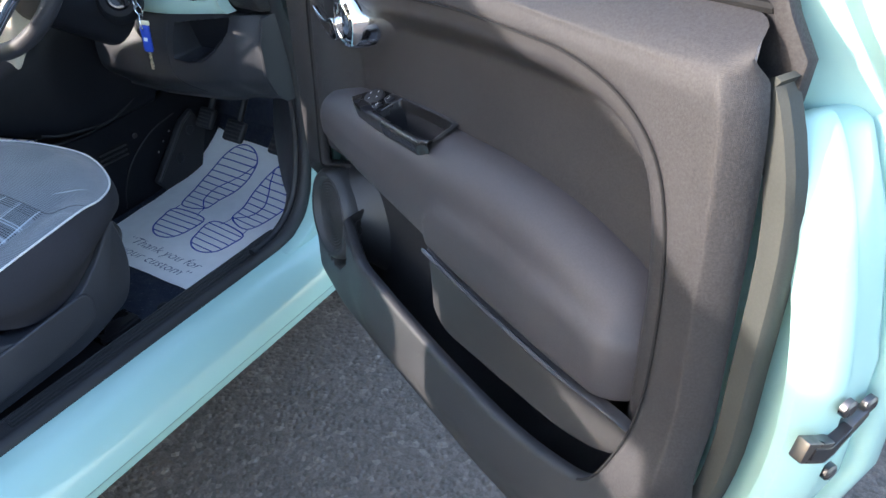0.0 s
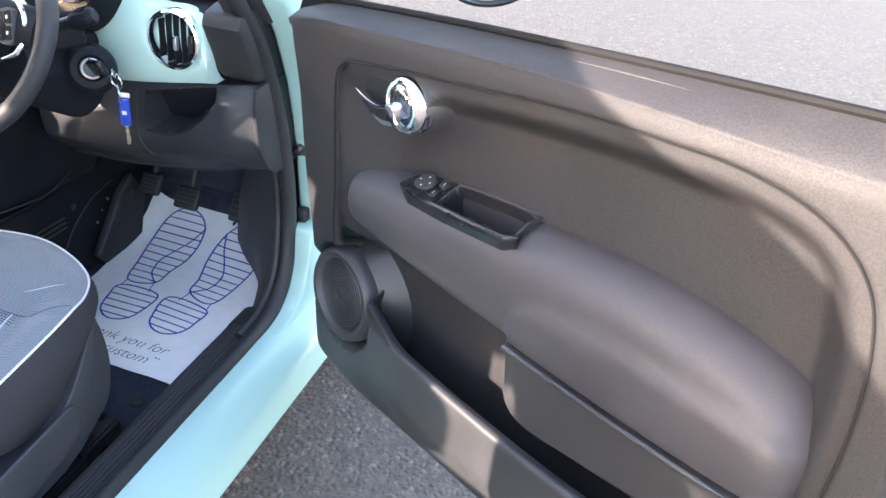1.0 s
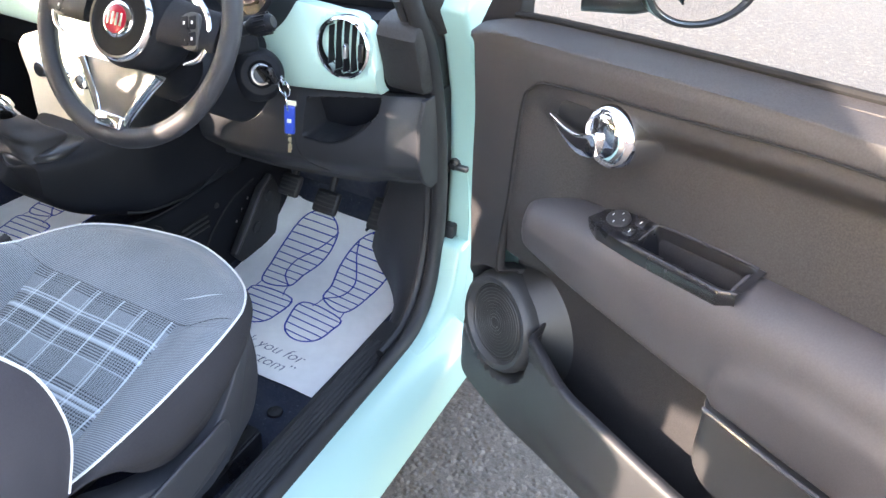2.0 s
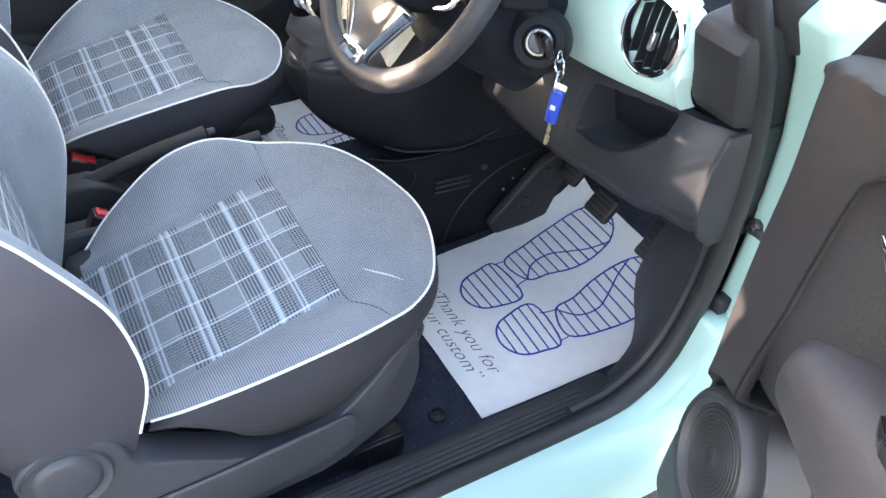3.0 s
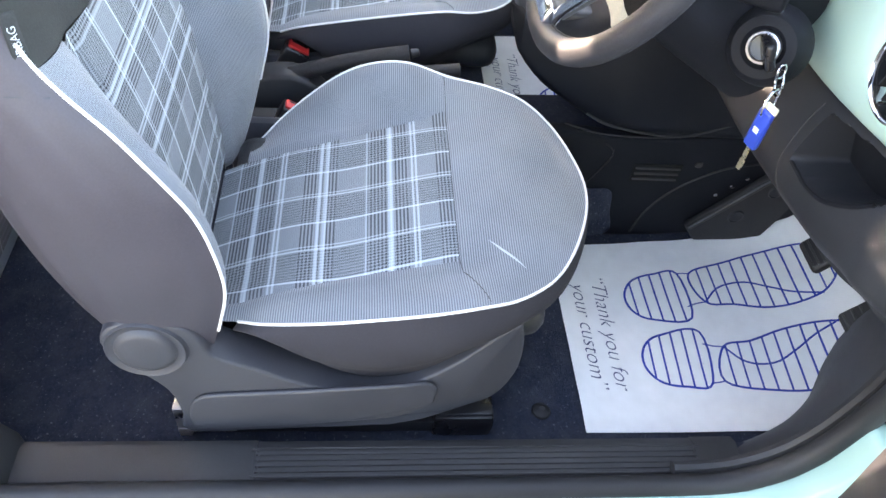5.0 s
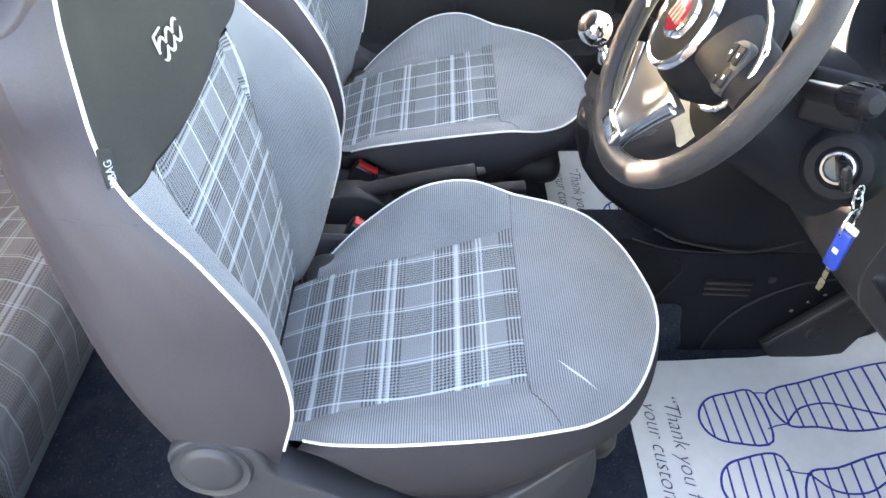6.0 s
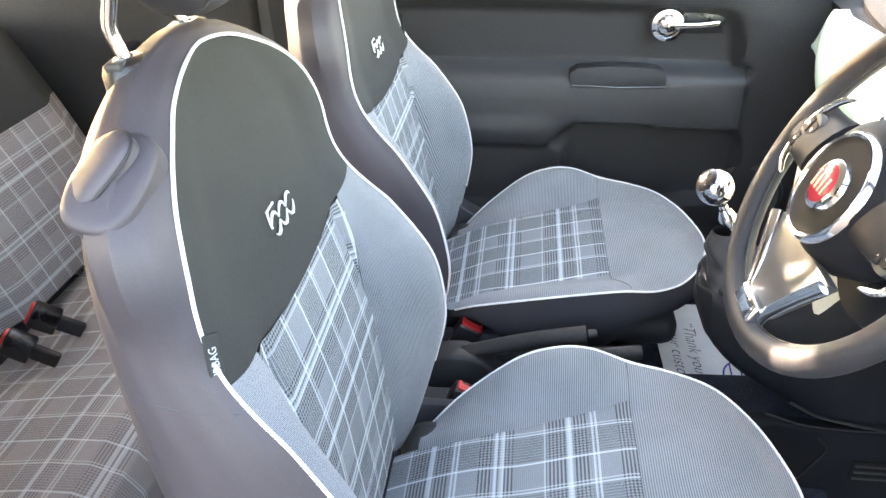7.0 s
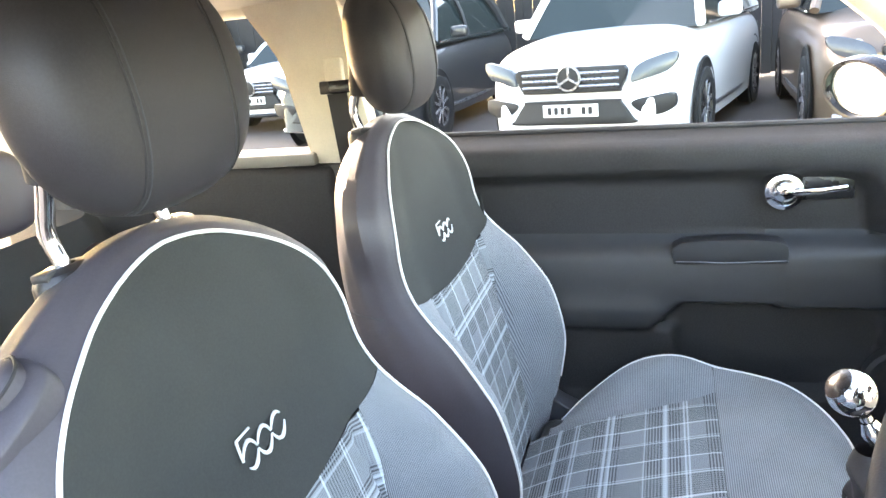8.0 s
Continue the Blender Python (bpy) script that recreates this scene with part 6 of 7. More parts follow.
def build_column():
    c = thing("steering_column", "dark steering column shroud with ignition lock and stalk", "steering column", (0.37, 1.03, 1.0))
    ax = -W_OUT
    prof = smooth_poly([(-0.075, 0.0, 0), (-0.07, 0.05, 0), (0, 0.065, 0), (0.07, 0.05, 0), (0.085, 0.0, 0), (0.11, -0.055, 0), (0.075, -0.11, 0), (0.0, -0.115, 0), (-0.065, -0.075, 0)], 4)

    def f(u, v):
        n = len(prof)
        p = prof[int(round(u * n)) % n]
        h = lerp(-0.07, -0.25, v)
        k = 0.90 + 0.10 * v
        return wp(p.x * k, p.y * k - 0.005 * v - 0.01, h)
    bm = sheet(f, len(prof), 12, closed_u=True)
    bm.faces.new([v for v in bm.verts][:len(prof)])
    part("shroud", bm, M_DASHBLK, c, "dark two-piece column shroud")
    # ignition lock
    im = frame_at((0.466, 1.040, 0.988), (0.72, -0.60, 0.35))
    lock = part("lock_collar", lathe([(0.020, 0.004), (0.025, 0.010), (0.036, 0.008), (0.043, 0.0), (0.050, -0.03)], im, 36), M_DASHBLK, c, "round ignition lock collar")
    part("lock_ring", lathe([(0.0145, 0.010), (0.0160, 0.014), (0.0188, 0.013), (0.0200, 0.004)], im, 30), M_SATIN2, lock)
    part("lock_barrel", lathe([(0, 0.006), (0.0145, 0.008), (0.015, 0.0)], im, 24), M_GLOSSBLK, lock)
    # light stalk
    s0 = Vector((0.44, 0.985, 1.072))
    s1 = Vector((0.500, 0.998, 1.094))
    part("stalk", tube([s0, s0.lerp(s1, 0.5), s1], 0.011, 12), M_GLOSSBLK, c, "black light stalk")
    sm = frame_at(tuple(s1), tuple(s1 - s0))
    tip = part("stalk_knob", lathe([(0, 0.034), (0.010, 0.034), (0.015, 0.029), (0.0185, 0.0), (0.012, -0.014)], sm, 24), M_DASHBLK, c)
    for k in range(12):
        t = k * math.tau / 12
        part("knob_rib", box(-0.0014, 0.0014, -0.0014, 0.0014, 0.0, 0.026, m=sm @ pose(0.0172 * math.cos(t), 0.0172 * math.sin(t), 0)), M_DASHBLK, tip)
    part("stalk_gaiter", box(-0.034, 0.034, -0.032, 0.032, -0.010, 0.004, 0.009, 3, frame_at((0.446, 1.015, 1.062), (0.85, -0.45, 0.2))), M_DASHBLK, c)
    part("column_screw", lathe([(0, 0.004), (0.005, 0.004), (0.006, 0.0)], frame_at((0.392, 0.985, 0.934), (0.3, -0.9, -0.3)), 12), M_STEEL, c)
    # keys hang from the lock: they are no part of the column
    k = thing("car_keys", "black car key with chrome rings, blue fob and small brass key", "keys", (0.487, 1.0, 0.99))
    h = Vector((0.480, 1.036, 0.993))
    d = Vector((0.90, -0.25, 0.15)).normalized()
    part("key_head", box(-0.006, 0.006, -0.017, 0.017, -0.012, 0.034, 0.005, 3, frame_at(tuple(h - d * 0.006), tuple(d)) @ pose(0, 0, 0, 0, 0, 20)), M_GLOSSBLK, k)
    tip0 = h + d * 0.030

    def ringat(c0, r, nrm, th):
        m = frame_at(tuple(c0), nrm)
        return tube([m @ Vector((r * math.cos(t), r * math.sin(t), 0)) for t in [q * math.tau / 24 for q in range(24)]], th, 8, True)
    part("small_ring", ringat(Vector((0.510, 1.046, 0.985)), 0.008, (0.8, 0.5, 0.2), 0.0013), M_CHROME, k)
    part("split_ring", ringat(Vector((0.511, 1.049, 0.970)), 0.0150, (0.2, 0.9, 0.1), 0.0017), M_CHROME, k)
    part("split_ring", ringat(Vector((0.514, 1.049, 0.944)), 0.0175, (0.7, 0.6, 0.1), 0.0018), M_CHROME, k)
    fm = Matrix.Translation((0.522, 1.046, 0.912)) @ pose(0, 0, 0, 6, 4, 25)
    part("blue_fob", box(-0.010, 0.010, -0.005, 0.005, -0.030, 0.030, 0.004, 3, fm), M_BLUE, k, "blue plastic key fob")
    part("fob_mark", box(-0.004, 0.004, -0.0055, -0.005, -0.004, 0.004, m=fm), M_PIPE, k)
    part("brass_key", join(box(-0.0032, 0.0032, -0.0012, 0.0012, -0.072, -0.029, 0.0008, 1, fm), box(0.0, 0.0045, -0.001, 0.001, -0.066, -0.054, 0.0005, 1, fm)), metal("brass", (0.75, 0.62, 0.38), 0.25), k, "small brass key")
    part("fob_eyelet", box(-0.006, 0.012, -0.002, 0.002, 0.030, 0.040, 0.002, 2, fm), plain("ivory_tag", (0.75, 0.7, 0.5), 0.4), k)
    return c


steering_wheel = build_wheel()
steering_column = build_column()


# ---- centre console, gear lever, handbrake ----
def build_console():
    c = thing("centre_console", "dark plastic centre console between the seats", "console", (0, 0.9, 0.3))

    under = table([(0.832, 0.722), (0.86, 0.668), (0.90, 0.625), (0.94, 0.602), (1.04, 0.568), (1.15, 0.558), (1.32, 0.565)])

    def mass(u, v):
        # overhanging mass that carries the gear lever, widening into the dash
        y = lerp(0.858, 1.32, v)
        t = math.tau * u
        hw = table([(0.858, 0.066), (0.89, 0.084), (0.95, 0.104), (1.05, 0.136), (1.32, 0.158)])(y)
        mid_x = -0.036 * (1 - sstep(0.86, 1.06, y))
        ce, se = math.cos(t), math.sin(t)
        zt, zb = table([(0.832, 0.748), (0.95, 0.766), (1.00, 0.800), (1.07, 0.875), (1.13, 0.915), (1.32, 0.92)])(y), under(y)
        return Vector((mid_x + hw * math.copysign(abs(ce) ** 0.34, ce), y, (zt + zb) / 2 + (zt - zb) / 2 * math.copysign(abs(se) ** 0.34, se)))
    bm = sheet(mass, 44, 28, closed_u=True)
    part("console_body", bm, M_DASHBLK, c, "dark rounded console body")
    gap = [(0.99, 0.602), (1.04, 0.591), (1.15, 0.584), (1.21, 0.600), (1.267, 0.628)]
    part("body_gap", tube(smooth_poly([Vector((table([(0.90, 0.062), (0.95, 0.085), (1.05, 0.130), (1.32, 0.152)])(y), y, z)) for y, z in gap], 5, False), 0.0030, 6), M_RUBBER, c)
    nose = sheet(lambda u, v: mass(u, 0.0).lerp(Vector((-0.036, 0.842, 0.738)), v), 44, 6, closed_u=True)
    part("console_nose", nose, M_DASHBLK, c)
    # ledge round the gear lever
    led = smooth_poly([(-0.094, 0.878, 0), (-0.112, 0.93, 0), (-0.10, 1.0, 0), (0.04, 1.0, 0), (0.048, 0.93, 0), (0.028, 0.878, 0), (-0.035, 0.846, 0)], 5)
    part("lever_surround", prism([(p.x, p.y) for p in led], lambda a, b, w: Vector((a, b, w + (b - 0.80) * 0.12)), 0.725, 0.755, 0.010, 3), M_GLOSSBLK, c, "gloss black lever surround")
    # side panel below the knee, with its grille slots and hole
    side = loop2([(0.90, 0.32), (0.895, 0.45), (0.90, 0.57), (1.10, 0.565), (1.30, 0.58), (1.50, 0.60), (1.55, 0.45), (1.45, 0.34), (1.20, 0.30), (1.0, 0.30)], 4)
    sp = part("tunnel_side_panel", prism(side, lambda a, b, w: Vector((w, a, b)), 0.10, 0.132, 0.008, 3), M_DASHBLK, c, "dark tunnel side panel with slots")
    for k in range(3):
        part("slot", box(0.1325, 0.137, 1.11, 1.20, 0.466 + 0.014 * k, 0.471 + 0.014 * k, 0.001, 1), M_TRIM_LOW, sp)
    # flat black plate stands in for the shade inside the grille
    part("slot_shade_plate", rounded(box(0.131, 0.134, 1.105, 1.205, 0.460, 0.506), 0.002), M_SHADE, sp)
    part("panel_screw", lathe([(0, 0.004), (0.007, 0.003), (0.008, 0)], frame_at((0.132, 1.235, 0.508), (1, 0, 0)), 14), M_TRIM_SM, sp)
    part("panel_line", tube(smooth_poly([(0.134, 0.945, 0.60), (0.134, 1.02, 0.578), (0.134, 1.15, 0.575), (0.134, 1.30, 0.60)], 4, False), 0.002, 6), M_RUBBER, sp)
    part("panel_line", tube(smooth_poly([(0.1335, 1.035, 0.555), (0.1335, 1.055, 0.525), (0.1335, 1.02, 0.452)], 4, False), 0.0016, 6), M_RUBBER, sp)
    part("panel_line", tube(smooth_poly([(0.1335, 1.15, 0.312), (0.1335, 1.165, 0.375), (0.1335, 1.209, 0.442), (0.1335, 1.29, 0.498), (0.1335, 1.38, 0.52)], 5, False), 0.0022, 6), M_RUBBER, sp)
    inset = loop2([(1.0, 0.305), (1.0, 0.42), (1.045, 0.438), (1.078, 0.430), (1.088, 0.38), (1.098, 0.31)], 4)
    part("carpet_inset", prism(inset, lambda a, b, w: Vector((w, a, b)), 0.1325, 0.1365, 0.0015, 1), M_CARPET, sp, "dark carpet inset")
    # metal bracket beside the footrest
    br = prism([(1.255, 0.352), (1.38, 0.498), (1.43, 0.52), (1.47, 0.44), (1.43, 0.318), (1.286, 0.311)], lambda a, b, w: Vector((w, a, b)), 0.136, 0.155, 0.006, 2)
    b = part("pedal_bracket", br, M_TRIM, c, "dark bracket with round holes")
    part("bracket_hole", lathe([(0, 0.002), (0.013, 0.002), (0.015, 0.004), (0.017, 0)], frame_at((0.155, 1.352, 0.390), (1, 0, 0)), 18), M_RUBBER, b)
    part("bracket_hole", lathe([(0, 0.002), (0.012, 0.002), (0.014, 0.004), (0.016, 0)], frame_at((0.155, 1.408, 0.462), (1, 0, 0)), 18), M_RUBBER, b)
    part("bracket_edge", tube([(0.156, 1.262, 0.352), (0.156, 1.32, 0.418), (0.156, 1.384, 0.492), (0.156, 1.42, 0.512)], 0.005, 8), M_TRIM_SM, b)
    for y, z in ((1.30, 0.428), (1.325, 0.452), (1.35, 0.475)):
        part("bracket_dot", lathe([(0, 0.0015), (0.0035, 0.001), (0.004, 0)], frame_at((0.133, y, z), (1, 0, 0)), 10), M_STEEL, b)
    # rear tray with the belt stalks
    part("rear_tray", rounded(sweep([(-0.085, 0.42), (-0.09, 0.53), (-0.06, 0.54), (-0.045, 0.50), (0.045, 0.50), (0.06, 0.54), (0.09, 0.53), (0.085, 0.42)], [(0.10, 0, 0), (0.76, 0, 0.02)]), 0.006), M_TRIM_LOW, c, "dark tray between the seats")
    return c


def build_gear_lever():
    g = thing("gear_lever", "gear lever with a chrome and black ball knob and leather gaiter", "gear lever", (0, 0.87, 0.75))
    base = Vector((-0.034, 0.938, 0.750))
    ball = Vector((-0.062, 0.853, 0.911))
    d = (ball - base).normalized()

    def gaiter(u, v):
        t = math.tau * u
        fold = (0.008 * math.sin(v * 13 + 1.6 * math.sin(t) + 0.9 * math.sin(2 * t + 1)) + 0.004 * math.sin(v * 23 + 3 * t)) * (1 - v) * sstep(0, 0.15, v)
        r = 0.019 + 0.041 * (1 - v ** 2.6) + 0.006 * math.sin(math.pi * min(1, v * 1.6)) + fold
        sq = 1 + 0.16 * math.cos(4 * t) * (1 - v) * -1
        p = base + Vector((0, -0.004, -0.022)) + (ball - base) * (0.66 * v)
        return p + Vector((math.cos(t) * r * sq, math.sin(t) * r * sq, 0.006 * math.sin(3 * t) * (1 - v)))
    part("gaiter", sheet(gaiter, 40, 30, closed_u=True), M_LEATHER, g, "creased black leather gaiter")
    part("gaiter_ring", lathe([(0.058, -0.004), (0.064, 0.006), (0.074, 0.004), (0.078, -0.012)], frame_at((-0.032, 0.936, 0.737), (0, -0.12, 1)), 36), M_TRIM_LOW, g)
    part("lever_rod", tube([base + d * 0.07, base + d * 0.15], 0.008, 12), M_CHROME, g)
    part("lever_collar", lathe([(0.008, 0.0), (0.014, 0.004), (0.016, 0.020), (0.011, 0.030), (0.010, 0.034)], frame_at(tuple(base + d * 0.108), tuple(d)), 20), M_CHROME, g)
    knob = part("knob", lathe([(0.031 * math.sin(a), -0.031 * math.cos(a)) for a in [math.pi * k / 16 for k in range(17)]], frame_at(tuple(ball), tuple(d)), 28), M_GLOSSBALL, g, "polished ball knob, chrome with a black cap")
    part("knob_cap", lathe([(0.0316 * math.sin(a), 0.0316 * math.cos(a)) for a in [0.75 * k / 6 for k in range(7)]], frame_at(tuple(ball), (d.x + 0.4, d.y - 0.6, d.z)), 28), M_GLOSSBLK, knob)
    return g


def build_handbrake():
    h = thing("handbrake", "dark handbrake lever lying between the seats", "handbrake", (0, 0.5, 0.55))
    pts = smooth_poly([(-0.005, 0.36, 0.555), (-0.004, 0.45, 0.585), (0.0, 0.56, 0.62), (0.0, 0.66, 0.640)], 5, False)
    part("lever", tube(pts, lambda t: 0.014 + 0.004 * t, 12), M_TRIM, h)
    part("button", lathe([(0, 0.016), (0.007, 0.014), (0.009, 0.0)], frame_at((0.0, 0.664, 0.642), (0, 0.95, 0.25)), 16), M_TRIM_SM, h)
    part("handbrake_boot", prism(loop2([(0.33, 0.52), (0.35, 0.575), (0.44, 0.595), (0.50, 0.56), (0.50, 0.52)], 3), lambda a, b, w: Vector((w, a, b)), -0.03, 0.025, 0.012, 3), M_RUBBER, h)
    part("second_grip", tube([(0.045, 0.60, 0.595), (0.045, 0.68, 0.632), (0.045, 0.752, 0.642)], 0.013, 12), M_TRIM, h)


M_GLOSSBALL = metal("polished_chrome", (0.9, 0.9, 0.92), 0.03)
centre_console = build_console()
build_gear_lever()
build_handbrake()


def build_buckle(name, at, lean, label, group, stalk=0.12):
    b = thing(name, label, "seat belt buckle", at, group)
    m = Matrix.Translation(at) @ pose(0, 0, 0, lean[0], lean[1], lean[2])
    part("buckle_body", box(-0.016, 0.016, -0.026, 0.026, -0.05, 0.004, 0.005, 3, m), M_GLOSSBLK, b)
    part("release_button", box(-0.0115, 0.0115, -0.022, 0.022, 0.0, 0.009, 0.003, 2, m), M_RED, b, "red release button")
    part("tongue_slot", box(-0.002, 0.002, -0.016, 0.016, 0.0088, 0.0094, m=m @ pose(-0.006, 0, 0)), M_GLOSSBLK, b)
    part("stalk", box(-0.008, 0.008, -0.016, 0.016, -0.05 - stalk, -0.045, 0.003, 1, m), M_TRIM, b)


build_buckle("belt_buckle", (-0.098, 0.445, 0.572), (-28, 0, 0), "black belt buckle with red button beside the passenger seat", "front buckles")
build_buckle("belt_buckle", (0.078, 0.452, 0.560), (-28, 0, 0), "black belt buckle with red button beside the driver's seat", "front buckles")


# ---- pedals and paper mats ----
def build_pedal(at, w, h, name_label):
    p = thing("pedal", name_label, "pedal", at, "pedals")
    m = Matrix.Translation(at) @ pose(0, 0, 0, -38, 0, 0)
    pad = part("pad", box(-w / 2, w / 2, -0.010, 0.010, -h / 2, h / 2, 0.008, 3, m), M_RUBBER, p, "ribbed black rubber pad")
    for k in range(5):
        z = -h / 2 + h * (k + 0.7) / 5.6
        part("pad_rib", box(-w / 2 + 0.006, w / 2 - 0.006, -0.0125, -0.0095, z - 0.002, z + 0.002, 0.0008, 1, m), M_TRIM_LOW, pad)
    a = Vector(at)
    part("arm", tube([a + Vector((0, 0.01, 0.0)), a + Vector((0, 0.06, 0.08)), a + Vector((-0.005, 0.10, 0.26))], 0.009, 8), M_RUBBER, p)


build_pedal((0.350, 1.405, 0.504), 0.070, 0.062, "brake pedal with black ribbed rubber pad")
build_pedal((0.497, 1.425, 0.505), 0.050, 0.085, "accelerator pedal with black rubber pad")
build_pedal((0.225, 1.42, 0.510), 0.060, 0.060, "clutch pedal with black ribbed rubber pad")


def sole_shape(kind):
    """Outline of a printed shoe sole, in the mat's own measures (side, along)."""
    heel = [(-0.055, 0.125), (-0.060, 0.075), (-0.050, 0.03), (-0.025, 0.006), (0.005, 0.0), (0.035, 0.012), (0.054, 0.045), (0.058, 0.125)]
    front = [(-0.052, 0.150), (-0.075, 0.24), (-0.085, 0.32), (-0.082, 0.39), (-0.060, 0.435), (-0.022, 0.452), (0.018, 0.440), (0.045, 0.405), (0.056, 0.35), (0.052, 0.29), (0.034, 0.225), (0.022, 0.165)]
    return heel, front


def build_mat(cx, y0, name_label):
    mat = thing("paper_floor_mat", name_label, "floor mat", (cx, y0 + 0.25, 0.31), "paper mats")
    W, L = 0.425, 0.60

    def surf(a, s, h=0.0):
        """a across from the mat's middle, s along from its near edge."""
        y = y0 + s
        if y > 1.50:
            y = 1.50 + (y - 1.50) * 0.8
        z = floor_z(y) + 0.006
        x = cx + a - 0.10 * s
        if cx > 0:
            z += 0.02 * sstep(-0.15, -0.215, a) * sstep(0.25, 0.55, s)
        z += 0.0025 * noise.noise(Vector((a * 14, s * 11, cx))) + 0.0015 * math.sin(a * 16 + s * 7)
        return Vector((x, y, z + h))
    paper = solid_sheet(lambda u, v: surf(lerp(-W / 2, W / 2 + (0.10 * L * v if cx > 0 else 0.0), u), L * v), 60, 70, lambda p, u, v: p - Vector((0, 0, 0.001)))
    part("paper_sheet", paper, M_PAPER, mat, "white printed paper")
    heel, front = sole_shape(0)
    hs = [(p.x, p.y) for p in smooth_poly([Vector((a, b, 0)) for a, b in heel], 5)]
    fs = [(p.x, p.y) for p in smooth_poly([Vector((a, b, 0)) for a, b in front], 5)]
    for side, ox, oy, rot in ((-1, -0.062, 0.134, 0.5), (1, 0.080, 0.136, -3)):
        pr = []
        ca, sa = math.cos(radians(rot)), math.sin(radians(rot))

        def tr(a, b):
            a = a if side < 0 else -a
            if side > 0:
                a2, b2 = a * ca - b * sa, a * sa + b * ca
            else:
                a2, b2 = a * ca - b * sa, a * sa + b * ca
            return ox + a2, oy + b2

        def ribbon(pts, w, closed=False):
            bm = bmesh.new()
            n = len(pts)
            rows = []
            for i in range(n):
                p = Vector((*pts[i], 0))
                q0 = Vector((*pts[(i - 1) % n if closed or i else 0], 0))
                q1 = Vector((*pts[(i + 1) % n if closed or i < n - 1 else n - 1], 0))
                d = (q1 - q0)
                d = d.normalized() if d.length > 1e-9 else Vector((1, 0, 0))
                t = Vector((-d.y, d.x, 0)) * w
                rows.append([bm.verts.new(surf(*(p + t).xy, 0.0007)), bm.verts.new(surf(*(p - t).xy, 0.0007))])
            for i in range(n if closed else n - 1):
                A, B = rows[i], rows[(i + 1) % n]
                bm.faces.new((A[0], A[1], B[1], B[0]))
            return bm
        for out, gap, first in ((hs, 0.0235, 0.018), (fs, 0.0265, 0.170)):
            pr.append(ribbon([tr(*p) for p in out], 0.0023, True))
            hi = max(p[1] for p in out)
            b = first
            while b < hi - 0.004:
                xs = []
                for (x0, z0), (x1, z1) in zip(out, out[1:] + out[:1]):
                    if (z0 > b) != (z1 > b):
                        xs.append(x0 + (b - z0) * (x1 - x0) / (z1 - z0))
                if len(xs) >= 2:
                    a0, a1 = min(xs), max(xs)
                    pr.append(ribbon([tr(lerp(a0, a1, k / 6), b) for k in range(7)], 0.0019))
                b += gap
        # arch line and the ties between heel and sole
        arch = smooth_poly([Vector(p) for p in ((0.022, 0.165, 0), (-0.012, 0.205, 0), (-0.018, 0.26, 0), (0.006, 0.31, 0), (0.030, 0.35, 0), (0.050, 0.40, 0))], 5, False)
        pr.append(ribbon([tr(p.x, p.y) for p in arch], 0.0020))
        pr.append(ribbon([tr(-0.055, 0.125), tr(-0.054, 0.14), tr(-0.052, 0.15)], 0.0014))
        pr.append(ribbon([tr(0.030, 0.125), tr(0.024, 0.145), tr(0.022, 0.165)], 0.0014))
        tagged(part("printed_footprint", join(*pr), M_INK, mat, "blue line print of a shoe sole"), kind="stuff")
    for row, (body, s) in enumerate((("\u201cThank you for", 0.087), ("your custom\u201d", 0.045))):
        m = Matrix.Translation(surf(0.006 + 0.004 * row, s - 0.004, 0.0032))
        text_mesh(body, 0.043, m, M_GREYINK, mat, "printed_line", 0.30, depth=0.0, thin=0.0007)
    return mat


build_mat(0.389, 0.968, "white paper floor mat printed with blue shoe soles")
build_mat(-0.385, 0.885, "white paper floor mat on the passenger side")


